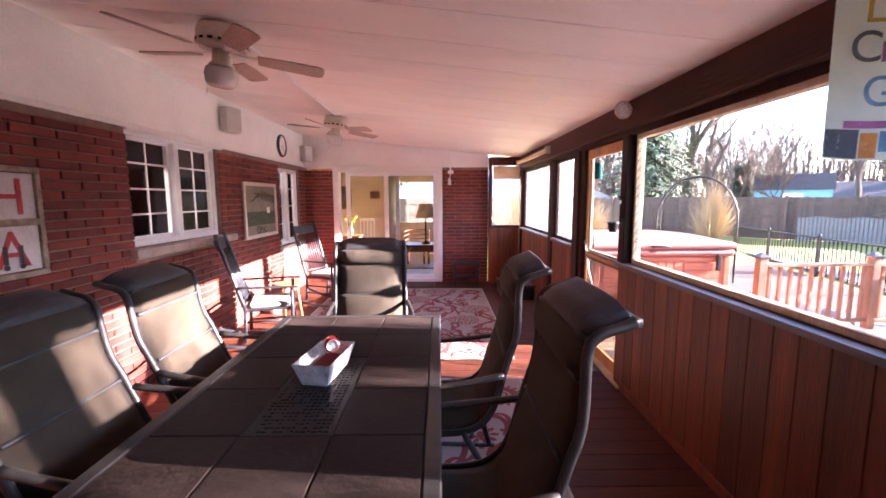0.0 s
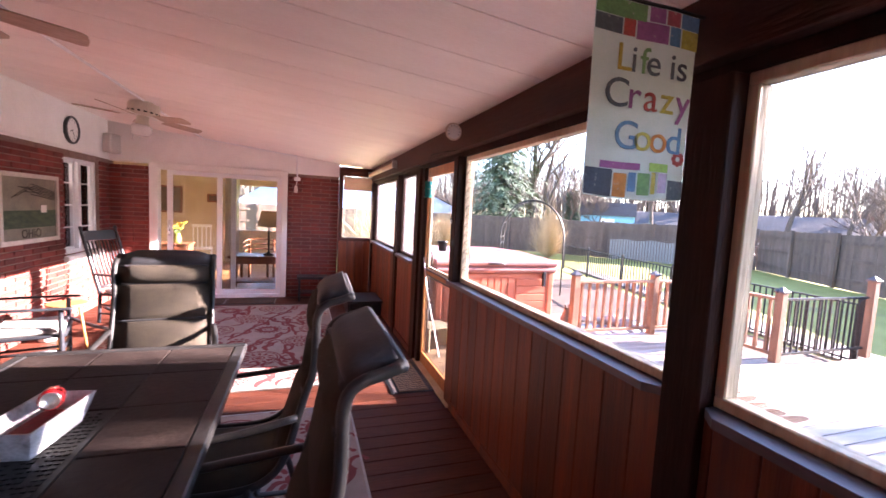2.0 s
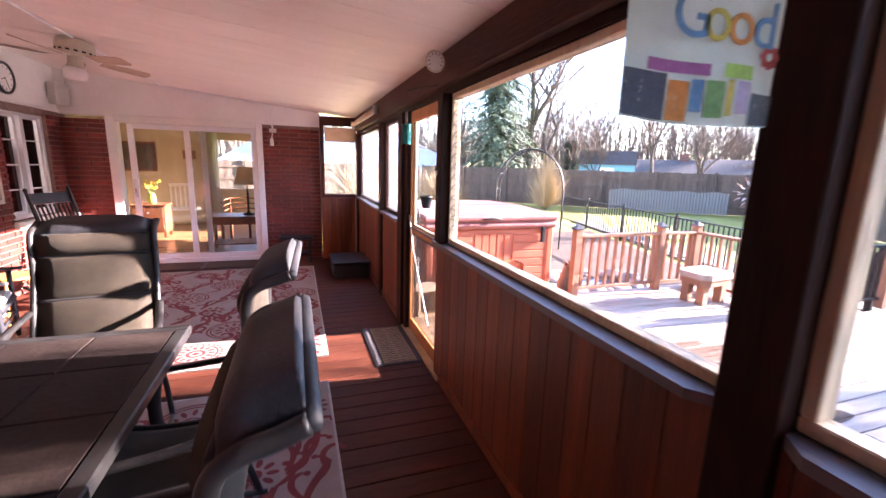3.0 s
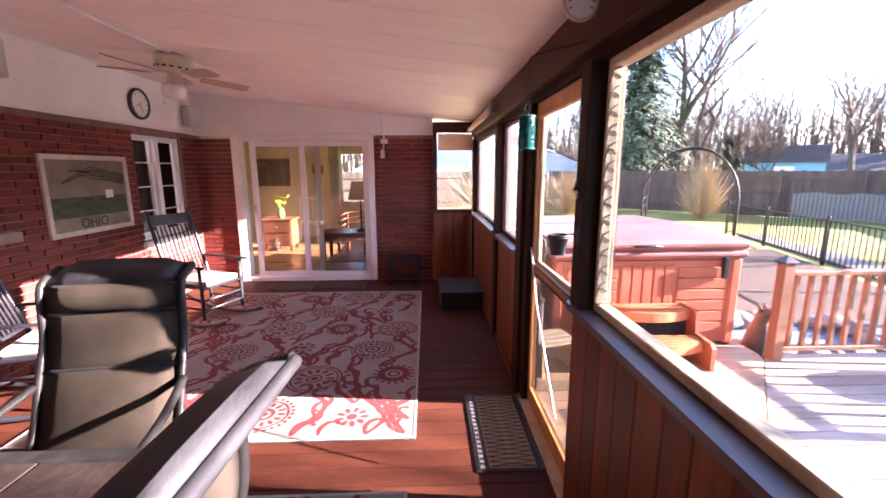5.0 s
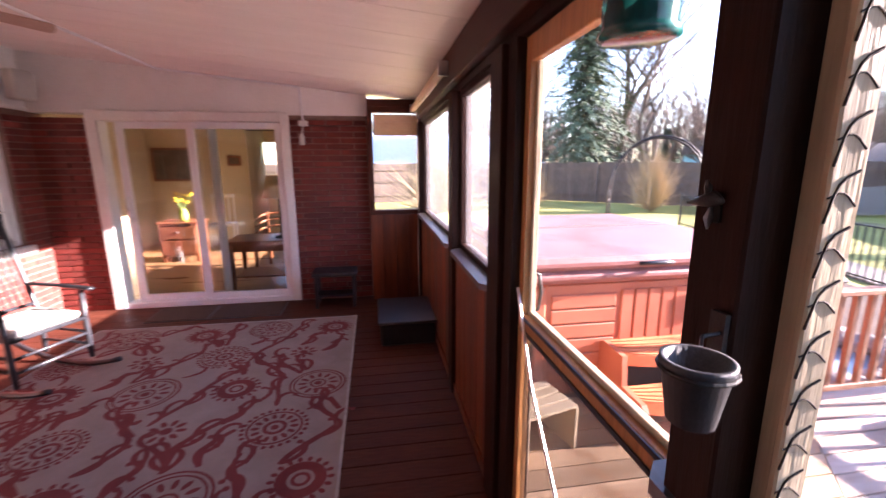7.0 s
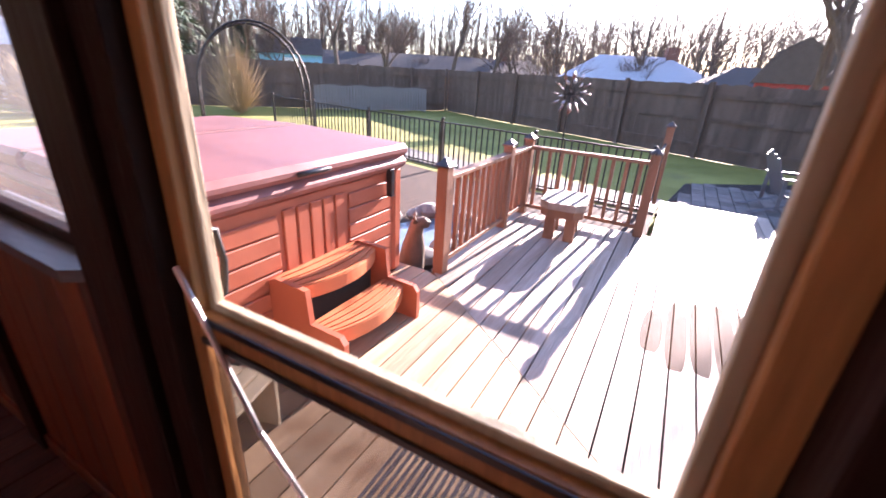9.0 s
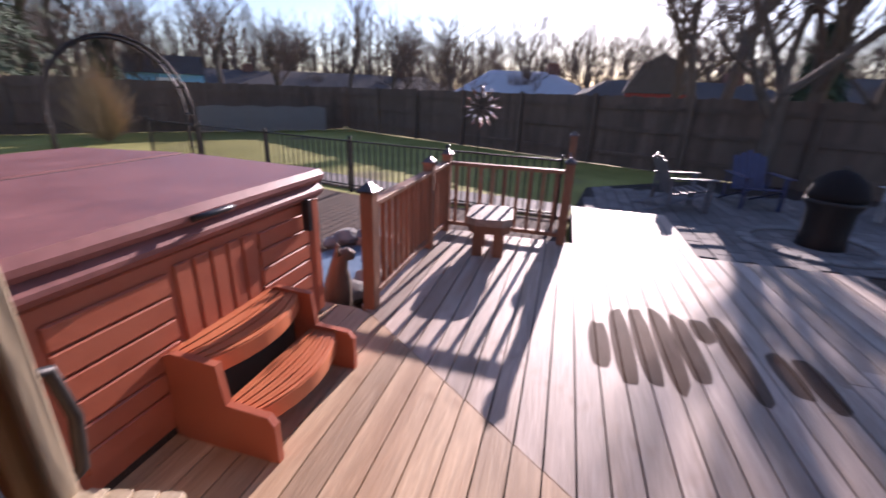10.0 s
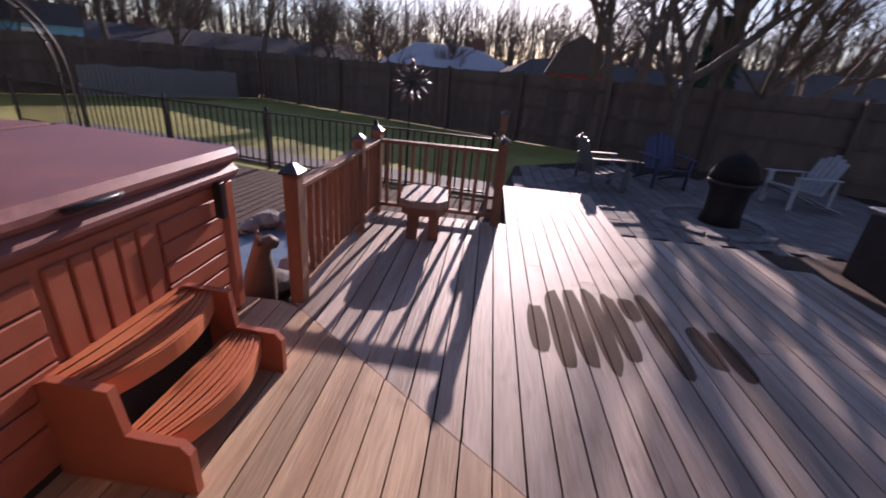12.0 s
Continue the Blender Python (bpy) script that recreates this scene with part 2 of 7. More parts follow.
def lathe(bm, profile, seg=20, m=None):
    rings = []
    for r, z in profile:
        rings.append([bm.verts.new((r * math.cos(k * math.tau / seg), r * math.sin(k * math.tau / seg), z)) for k in range(seg)])
    for a, b in zip(rings, rings[1:]):
        for k in range(seg):
            bm.faces.new((a[k], a[(k + 1) % seg], b[(k + 1) % seg], b[k]))
    bm.faces.new(list(reversed(rings[0])))
    bm.faces.new(rings[-1])
    if m is not None:
        bmesh.ops.transform(bm, matrix=m, verts=[v for ring in rings for v in ring])
    return bm


def slab(bm, poly, z0, z1):
    """A plate with a many-sided outline."""
    lo = [bm.verts.new((x, y, z0)) for x, y in poly]
    hi = [bm.verts.new((x, y, z1)) for x, y in poly]
    n = len(poly)
    bm.faces.new(list(reversed(lo)))
    bm.faces.new(hi)
    for i in range(n):
        bm.faces.new((lo[i], lo[(i + 1) % n], hi[(i + 1) % n], hi[i]))
    return bm


def strip(bm, line, x0, x1, thick):
    """A bent sheet: line is a list of (y, z), swept from x0 to x1 with a thickness below it."""
    pts = [Vector((0, y, z)) for y, z in line]
    norm = []
    for i in range(len(pts)):
        d = pts[min(i + 1, len(pts) - 1)] - pts[max(i - 1, 0)]
        norm.append(Vector((0, -d.z, d.y)).normalized())
    t = thick if isinstance(thick, (list, tuple)) else [thick] * len(pts)
    rows = [[bm.verts.new((x, q.y, q.z)) for x, q in ((x0, p), (x1, p), (x1, p - n * h), (x0, p - n * h))] for p, n, h in zip(pts, norm, t)]
    for a, b in zip(rows, rows[1:]):
        for k in range(4):
            bm.faces.new((a[k], a[(k + 1) % 4], b[(k + 1) % 4], b[k]))
    bm.faces.new(list(reversed(rows[0])))
    bm.faces.new(rows[-1])
    return bm


def part(name, bm, material, parent=None, label="", smooth=False, m=None):
    bmesh.ops.recalc_face_normals(bm, faces=bm.faces)
    me = bpy.data.meshes.new(name)
    bm.to_mesh(me)
    bm.free()
    me.materials.append(material)
    if smooth:
        for f in me.polygons:
            f.use_smooth = True
    ob = new(name, me)
    ob.parent = parent
    if m is not None:
        ob.matrix_basis = m
    if label:
        ob["label"] = label
    return ob


def piece(name, me, parent, m):
    ob = new(name, me)
    ob.parent = parent
    ob.matrix_basis = m
    return ob


def mesh_of(name, bm, material):
    bmesh.ops.recalc_face_normals(bm, faces=bm.faces)
    me = bpy.data.meshes.new(name)
    bm.to_mesh(me)
    bm.free()
    me.materials.append(material)
    return me


def thing(name, m, label, category, group=""):
    ob = new(name)
    ob.empty_display_size = 0.1
    ob.matrix_basis = m
    return tagged(ob, label, category, group)


def setting(name, bm, material, label="", parent=None):
    return tagged(part(name, bm, material, parent), label, kind="structure")


def words(text, size, material, name, parent, m, depth=0.001):
    cu = bpy.data.curves.new(name, "FONT")
    cu.body, cu.size, cu.extrude, cu.align_x = text, size, depth, "CENTER"
    ob = new(name, cu)
    cu.materials.append(material)
    bpy.context.view_layer.update()
    me = bpy.data.meshes.new_from_object(ob)
    bpy.data.objects.remove(ob)
    out = new(name, me)
    out.parent = parent
    out.matrix_basis = m
    return out


# ---- porch: shell ----
XL, YE, YS = -1.64, 9.10, -1.2      # brick face of the house, end wall, wall behind
XK = 2.22                           # inner face of the knee wall
def roof_z(x):
    return 2.475 - 0.105 * x


setting("floor", box(XL - 0.2, XK + 0.14, YS - 0.15, YE, -0.12, -0.022), M_dark, "dark sub-floor under the painted porch boards")
floor_boards = tagged(new("floor_boards"), "red-brown painted wooden porch floor boards", kind="structure")

# house wall with two window openings, behind the bricks
W1 = (4.80, 6.16, 1.14, 2.09)       # y0, y1, z0, z1
W2 = (7.86, 8.80, 0.80, 2.02)
wall_west = bmesh.new()
BT = 2.085
for y0, y1, z0, z1 in ((YS, W1[0], 0, BT), (W1[0], W1[1], 0, W1[2]), (W1[1], W2[0], 0, BT), (W2[0], W2[1], 0, W2[2]),
                       (W2[1], YE + 0.2, 0, BT), (W2[0], W2[1], W2[3], BT)):
    bx(wall_west, XL - 0.20, XL - 0.012, y0, y1, z0 - 0.02, z1)
wall_west = setting("wall_west", wall_west, M_mortar, "red roman brick house wall with pale raked mortar joints")
gable = bmesh.new()
bx(gable, XL - 0.20, XL - 0.005, YS, YE + 0.2, BT + 0.001, roof_z(XL) - 0.004)
setting("wall_upper", gable, M_siding, "white painted panel above the brickwork")
trim = bmesh.new()
bx(trim, XL - 0.005, XL + 0.016, YS, YE, BT - 0.004, BT + 0.032, 0.004)
setting("trim", trim, M_white, "white painted strip along the top of the bricks")

# end wall with the sliding door's opening
SD = (-1.02, 0.74, 0.02, 2.0)       # x0, x1, z0, z1
end = bmesh.new()
bx(end, XL - 0.012, SD[0] - 0.09, YE + 0.012, YE + 0.2, -0.02, 2.0)
bx(end, SD[1] + 0.09, 1.66, YE + 0.012, YE + 0.2, -0.02, 2.075)
bx(end, SD[0] - 0.09, SD[1] + 0.09, YE + 0.012, YE + 0.2, -0.02, 0.0)
wall_north = setting("wall_north", end, M_mortar, "red brick end wall beside the sliding door")
end = bmesh.new()
lo = [(XL - 0.005, 2.075), (1.66, 2.075), (1.66, roof_z(1.66) - 0.004), (XL - 0.005, roof_z(XL) - 0.004)]
a = [end.verts.new((x, YE + 0.002, z)) for x, z in lo]
b = [end.verts.new((x, YE + 0.2, z)) for x, z in lo]
end.faces.new(a), end.faces.new(b)
for i in range(4):
    end.faces.new((a[i], a[(i + 1) % 4], b[(i + 1) % 4], b[i]))
setting("wall_north_upper", end, M_siding, "white painted panel above the sliding door")
setting("wall_south", box(XL - 0.2, XK + 0.14, YS - 0.15, YS, -0.1, 2.7), M_siding, "plain white wall closing the porch")

# ceiling: long boards with grooves between them, in one mesh
ceil = bmesh.new()
y = YS - 0.15
while y < YE + 0.19:
    y1 = min(y + 0.405, YE + 0.2)
    prof = [(y + 0.004, 0.0), (y1 - 0.004, 0.0), (y1, 0.006), (y1, 0.05), (y, 0.05), (y, 0.006)]
    ends = []
    for x in (XL - 0.2, XK + 0.5):
        ends.append([ceil.verts.new((x, yy, roof_z(x) + dz)) for yy, dz in prof])
    ceil.faces.new(ends[0]), ceil.faces.new(ends[1])
    for i in range(6):
        ceil.faces.new((ends[0][i], ends[0][(i + 1) % 6], ends[1][(i + 1) % 6], ends[1][i]))
    y = y1
setting("ceiling", ceil, M_ceiling, "painted board ceiling sloping towards the yard")
roof = bmesh.new()
prof = [(XL - 0.2, 0.055), (XK + 0.5, 0.055), (XK + 0.5, 0.14), (XL - 0.2, 0.14)]
a = [roof.verts.new((x, YS - 0.2, roof_z(x) + d)) for x, d in prof]
b = [roof.verts.new((x, YE + 0.25, roof_z(x) + d)) for x, d in prof]
roof.faces.new(a), roof.faces.new(b)
for i in range(4):
    roof.faces.new((a[i], a[(i + 1) % 4], b[(i + 1) % 4], b[i]))
setting("roof", roof, M_roof, "shingled porch roof over the ceiling")

# ---- screen wall: posts, beam, knee wall ----
SILL = 1.025
BEAM0 = 2.04
beam = bmesh.new()
bx(beam, XK - 0.03, XK + 0.11, YS, 8.95, BEAM0, roof_z(XK) - 0.003, 0.004)
setting("beam", beam, M_beam, "dark stained wooden beam carrying the porch roof")
beam = bmesh.new()
bx(beam, XK + 0.02, XK + 0.10, YS, 8.95, BEAM0 - 0.045, BEAM0 - 0.001, 0.003)
setting("beam_trim", beam, M_post, "dark stained strip under the beam")
POSTS = ((YS, YS + 0.12), (2.50, 2.64), (4.645, 4.74), (5.775, 5.935), (6.80, 6.93), (8.80, 8.95))
for i, (y0, y1) in enumerate(POSTS):
    setting("post_%d" % (i + 1), box(XK - (0.035 if i == 2 else 0.025), XK + 0.105, y0, y1, SILL + 0.001 if i == 2 else -0.02, BEAM0 - 0.046, 0.004), M_post, "dark stained square wooden porch post")
BAYS = ((YS + 0.12, 2.50), (2.64, 4.645), (5.935, 6.80), (6.93, 8.80))
bay_walls = []
for i, (y0, y1) in enumerate(BAYS):
    w = setting("knee_wall_%d" % (i + 1), box(XK + 0.02, XK + 0.09, y0, y1, -0.02, SILL - 0.03), M_dark, "low wall clad in orange-brown stained vertical planks")
    bay_walls.append(w)
    # ledge with clipped corners, and the screen's frame
    e0, e1 = y0 - 0.0, y1 + 0.0
    led = bmesh.new()
    if i == 1:
        e1 = 4.80
        slab(led, [(XK - 0.045, e0 + 0.06), (XK + 0.0, e0 + 0.002), (XK + 0.13, e0 + 0.002), (XK + 0.13, 4.663), (XK + 0.021, 4.663), (XK + 0.021, e1 - 0.002), (XK - 0.01, e1 - 0.002), (XK - 0.045, e1 - 0.04)], SILL - 0.03, SILL)
    else:
        slab(led, [(XK - 0.045, e0 + 0.06), (XK + 0.0, e0 + 0.002), (XK + 0.13, e0 + 0.002), (XK + 0.13, e1 - 0.002), (XK + 0.0, e1 - 0.002), (XK - 0.045, e1 - 0.06)], SILL - 0.03, SILL)
    setting("window_sill_%d" % (i + 1), led, M_ledge, "grey painted ledge below the screen")
    fr = bmesh.new()
    f = 0.035
    x0, x1 = XK + 0.03, XK + 0.085
    z0, z1 = SILL + 0.001, BEAM0 - 0.046
    bx(fr, x0, x1, y0 + 0.001, y1 - 0.001, z0, z0 + f, 0.004)
    bx(fr, x0, x1, y0 + 0.001, y1 - 0.001, z1 - f, z1, 0.004)
    bx(fr, x0, x1, y0 + 0.001, y0 + f, z0 + f, z1 - f, 0.004)
    bx(fr, x0, x1, y1 - f, y1 - 0.001, z0 + f, z1 - f, 0.004)
    win = setting("window_%d" % (i + 1), fr, M_pine if i in (0, 1) else M_post, "screened porch window in a wooden frame")
    pane = part("screen", box(x0 + 0.03, x0 + 0.032, y0 + f, y1 - f, z0 + f, z1 - f), M_plastic if i > 1 else M_screen, win, "fine grey insect screen" if i < 2 else "wrinkled clear plastic sheet over the screen")
    pane.visible_shadow = False

# end bay: short wood wall with a window, beside the brick
EW = (1.66, XK - 0.03)
YW = 8.95
w5 = setting("knee_wall_5", box(EW[0], XK + 0.105, YW + 0.02, YW + 0.15, -0.02, SILL - 0.03), M_dark, "low end wall clad in stained planks")
bay_walls.append(w5)
fr = bmesh.new()
bx(fr, EW[0], EW[0] + 0.055, YW - 0.01, YW + 0.15, SILL - 0.03, 2.16, 0.004)
bx(fr, XK + 0.0, XK + 0.105, YW + 0.001, YW + 0.15, SILL - 0.03, 2.16, 0.004)
bx(fr, EW[0], XK + 0.105, YW + 0.001, YW + 0.15, 2.161, roof_z(XK) - 0.003)
bx(fr, EW[0] + 0.055, XK, YW, YW + 0.1, 2.10, 2.16, 0.003)
bx(fr, EW[0] + 0.055, XK, YW, YW + 0.12, SILL - 0.029, SILL + 0.02, 0.003)
win = setting("window_5", fr, M_beam, "small end window in a dark stained frame")
pane = part("pane", box(EW[0] + 0.055, XK, YW + 0.05, YW + 0.052, SILL + 0.02, 2.10), M_plastic, win, "clear plastic sheet")
pane.visible_shadow = False
shade = bmesh.new()
bx(shade, EW[0] + 0.07, XK - 0.01, YW + 0.02, YW + 0.03, 1.86, 2.08)
part("blind", shade, surf("tan_blind", (0.62, 0.43, 0.26), (0.72, 0.52, 0.33), 0.8, 8), win, "half-drawn tan roller blind")

# baseboard moulding
for i, (y0, y1) in enumerate(BAYS):
    setting("baseboard_%d" % (i + 1), box(XK - 0.012, XK + 0.001, y0, y1, -0.002, 0.07, 0.004), M_plank, "stained baseboard strip")


# ---- screen door ----
def screen_door():
    y0, y1 = 4.70, 5.72
    x0, x1 = XK + 0.035, XK + 0.07
    z0, z1 = 0.025, 1.99
    d = tagged(new("door_1"), "closed orange-brown wooden screen door with a lower plastic panel", kind="structure")
    s = 0.085
    for name, a in (("stile", (y0, y0 + s, z0, z1)), ("stile", (y1 - s, y1 - 0.042, z0, z1)), ("rail", (y0 + s, y1 - s, z0, z0 + 0.11)),
                    ("rail", (y0 + s, y1 - s, z1 - s, z1)), ("rail", (y0 + s, y1 - s, 0.935, 1.0))):
        part(name, box(x0, x1, *a, 0.003), M_orange, d)
    trim = bmesh.new()
    for a in ((y0 + s, y0 + s + 0.02, 1.0, z1 - s), (y1 - s - 0.02, y1 - s, 1.0, z1 - s), (y0 + s + 0.02, y1 - s - 0.02, 1.0, 1.02)):
        bx(trim, x1 - 0.012, x1 + 0.008, *a, 0.002)
    part("screen_bead", trim, M_pine, d, "pale wooden bead round the screen opening")
    dark = bmesh.new()
    for a in ((y0 + s, y1 - s, 0.985, 1.0), (y0 + s, y1 - s, 0.935, 0.95)):
        bx(dark, x0 - 0.006, x0 - 0.001, *a, 0.001)
    part("gasket", dark, M_black, d, "dark gasket strip on the cross rail")
    u = part("upper_screen", box(x0 + 0.015, x0 + 0.0165, y0 + s, y1 - s, 1.0, z1 - s), M_doorscreen, d, "fine grey insect screen")
    u.visible_shadow = False
    p = part("lower_panel", box(x0 + 0.015, x0 + 0.018, y0 + s, y1 - s, z0 + 0.11, 0.935), M_doorpanel, d, "clear plastic lower panel")
    p.visible_shadow = False
    rod = bmesh.new()
    tube(rod, [(x0 - 0.012, y1 - 0.06, 1.10), (x0 - 0.02, y1 - 0.25, 0.80), (x0 - 0.02, y0 + 0.30, 0.30)], 0.006, 8)
    part("brace_rod", rod, M_steel, d, "thin white metal brace rod")
    hd = bmesh.new()
    tube(hd, [(x1, y1 - 0.066, 1.16), (x1 + 0.035, y1 - 0.066, 1.15), (x1 + 0.045, y1 - 0.066, 1.08), (x1 + 0.035, y1 - 0.066, 1.01), (x1, y1 - 0.066, 1.0)], 0.008, 8)
    part("handle", hd, M_iron, d, "black bent pull handle", True)
    hk = bmesh.new()
    tube(hk, [(x0 - 0.002, y1 - 0.03, 1.13), (x0 - 0.015, y1 - 0.03, 1.13), (x0 - 0.015, y1 + 0.05, 1.12)], 0.004, 6)
    part("hook", hk, M_iron, d)
    fr = bmesh.new()
    dk = box(XK + 0.0, XK + 0.1, 5.68, 5.774, 0.0, 1.994, 0.003)
    part("jamb", dk, M_post, d, "dark stained jamb on the latch side")
    bx(fr, XK + 0.024, XK + 0.1, 4.666, 4.697, 0.0, 1.0, 0.003)
    part("jamb", fr, M_orange, d, "fresh orange wooden jamb")
    th = bmesh.new()
    bx(th, XK - 0.02, XK + 0.14, 4.666, 5.774, -0.021, 0.02, 0.004)
    part("threshold", th, M_pine, d)


screen_door()


# ---- house windows and sliding door ----
def house_window(name, w, label, cols):
    y0, y1, z0, z1 = w
    win = tagged(new(name), label, kind="structure")
    fr = bmesh.new()
    f = 0.05
    xa, xb = XL - 0.13, XL - 0.05
    bx(fr, xa, xb, y0, y1, z0, z0 + f, 0.005)
    bx(fr, xa, xb, y0, y1, z1 - f, z1, 0.005)
    bx(fr, xa, xb, y0, y0 + f, z0 + f, z1 - f, 0.005)
    bx(fr, xa, xb, y1 - f, y1, z0 + f, z1 - f, 0.005)
    part("window_frame", fr, M_vinyl, win)
    ym = (y0 + y1) / 2
    part("meeting_stile", box(xa + 0.012, xb + 0.012, ym - 0.035, ym + 0.035, z0 + f, z1 - f, 0.004), M_vinyl, win)
    for a, b, xs in ((y0 + f, ym - 0.035, xa + 0.02), (ym + 0.035, y1 - f, xa + 0.035)):
        sash = bmesh.new()
        for q in ((a, b, z0 + f, z0 + f + 0.03), (a, b, z1 - f - 0.03, z1 - f), (a, a + 0.025, z0 + f, z1 - f), (b - 0.025, b, z0 + f, z1 - f)):
            bx(sash, xs - 0.008, xs + 0.02, *q)
        s = part("sash", sash, M_vinyl, win)
        g = part("pane", box(xs, xs + 0.004, a + 0.02, b - 0.02, z0 + f + 0.02, z1 - f - 0.02), M_glass, win)
        g.visible_shadow = False
        mt = bmesh.new()
        for k in range(1, cols):
            yy = a + (b - a) * k / cols
            bx(mt, xs + 0.006, xs + 0.014, yy - 0.008, yy + 0.008, z0 + f + 0.03, z1 - f - 0.03)
        for k in range(1, 4):
            zz = z0 + f + (z1 - z0 - 2 * f) * k / 4
            bx(mt, xs + 0.005, xs + 0.013, a + 0.025, b - 0.025, zz - 0.008, zz + 0.008)
        part("muntin", mt, M_vinyl, win)
    return win


w1 = house_window("window_6", W1, "white vinyl sliding window with muntins in the brick wall", 2)
part("window_sill", box(XL - 0.05, XL + 0.06, W1[0] - 0.06, W1[1] + 0.22, W1[2] - 0.085, W1[2] - 0.006, 0.006), M_sill, w1, "pale stone sill")
part("head_trim", box(XL - 0.004, XL + 0.02, W1[0] - 0.02, W1[1] + 0.06, W1[3] - 0.03, W1[3] - 0.006, 0.004), M_white, w1)
w2 = house_window("window_7", W2, "tall white window with muntins beside the sliding door", 1)
part("window_sill", box(XL - 0.05, XL + 0.05, W2[0] - 0.04, W2[1] + 0.04, W2[2] - 0.075, W2[2] - 0.004, 0.006), M_white, w2)

sd = tagged(new("sliding_door"), "white sliding glass patio door, closed, in a wide white casing", kind="structure")
cs = bmesh.new()
x0, x1, z0, z1 = SD
bx(cs, x0 - 0.11, x0, YE - 0.03, YE + 0.15, 0.0, z1 + 0.10, 0.005)
bx(cs, x1, x1 + 0.09, YE - 0.03, YE + 0.15, 0.0, z1 + 0.10, 0.005)
bx(cs, x0, x1, YE - 0.03, YE + 0.15, z1, z1 + 0.10, 0.005)
part("casing", cs, M_white, sd)
part("track", box(x0, x1, YE - 0.02, YE + 0.15, 0.0, 0.06, 0.004), M_vinyl, sd)
for a, b, ys in ((x0 + 0.10, 0.05, YE + 0.07), (-0.22, x1, YE + 0.02)):
    p = bmesh.new()
    for q in ((a, a + 0.075), (b - 0.075, b)):
        bx(p, q[0], q[1], ys, ys + 0.04, 0.062, z1 - 0.002, 0.003)
    bx(p, a + 0.075, b - 0.075, ys, ys + 0.04, 0.062, 0.13, 0.003)
    bx(p, a + 0.075, b - 0.075, ys, ys + 0.04, z1 - 0.07, z1 - 0.002, 0.003)
    leaf = part("door_leaf", p, M_vinyl, sd)
    g = part("pane", box(a + 0.07, b - 0.07, ys + 0.018, ys + 0.022, 0.12, z1 - 0.06), M_glass, leaf)
    g.visible_shadow = False
hd = bmesh.new()
tube(hd, [(x0 + 0.14, YE + 0.07, 0.98), (x0 + 0.14, YE + 0.02, 1.0), (x0 + 0.14, YE + 0.02, 1.2), (x0 + 0.14, YE + 0.07, 1.22)], 0.012, 8)
part("handle", hd, M_steel, sd, "grey pull handle", True)


# ---- room seen through the sliding door, and the dim room behind the windows ----
room = bmesh.new()
bx(room, -2.6, 1.5, YE + 0.2, 13.4, -0.1, 0.0)
setting("floor_inside", room, M_oak, "warm oak floor of the room indoors")
room = bmesh.new()
bx(room, -2.7, -2.6, YE + 0.2, 13.4, -0.1, 2.45)
bx(room, -2.6, -0.5, 13.3, 13.4, -0.1, 2.45)
bx(room, 0.8, 1.6, 13.3, 13.4, -0.1, 2.45)
bx(room, -0.5, 0.8, 13.3, 13.4, -0.1, 0.85)
bx(room, -0.5, 0.8, 13.3, 13.4, 1.98, 2.45)
bx(room, 1.5, 1.6, YE + 0.2, 10.7, -0.1, 2.45)
bx(room, 1.5, 1.6, 12.0, 13.3, -0.1, 2.45)
bx(room, 1.5, 1.6, 10.7, 12.0, -0.1, 0.55)
bx(room, 1.5, 1.6, 10.7, 12.0, 2.0, 2.45)
bx(room, -2.6, XL - 0.2, YE + 0.2, YE + 0.3, -0.1, 2.45)
setting("wall_inside", room, M_yellow, "warm yellow painted walls of the room indoors")
setting("ceiling_inside", box(-2.7, 1.6, YE + 0.205, 13.4, 2.45, 2.55), M_white, "white ceiling of the room indoors")
dim = bmesh.new()
# the west opening, y 1.0 to 5.5, is unseen and added to let light in
for q in ((-5.2, -5.1, YS, 1.0, -0.1, 2.5), (-5.2, -5.1, 5.5, YE + 0.2, -0.1, 2.5), (-5.2, -5.1, 1.0, 5.5, -0.1, 0.4), (-5.2, -5.1, 1.0, 5.5, 2.3, 2.5), (-5.1, XL - 0.21, YS, YS + 0.1, -0.1, 2.5), (-5.1, -2.7, YE + 0.2, YE + 0.3, -0.1, 2.5)):
    bx(dim, *q)
setting("wall_kitchen", dim, M_yellow, "tan walls of the kitchen indoors")
setting("floor_kitchen", box(-5.2, XL - 0.21, YS, YE + 0.2, -0.1, -0.02), M_oak, "oak floor of the kitchen indoors")
setting("ceiling_kitchen", box(-5.2, XL - 0.21, YS, YE + 0.2, 2.5, 2.6), M_white, "white ceiling of the kitchen indoors")


# added warm fill lamp in the unseen opening, brightens the room behind the windows
kitchen_fill = bpy.data.lights.new("kitchen_fill_lamp", "AREA")
kitchen_fill.shape, kitchen_fill.size, kitchen_fill.size_y, kitchen_fill.energy, kitchen_fill.color = "RECTANGLE", 4.4, 1.8, 13.0, (1.0, 0.86, 0.70)
new("kitchen_fill_lamp", kitchen_fill).matrix_world = look((-5.12, 3.25, 1.35), (0, 3.25, 1.35))


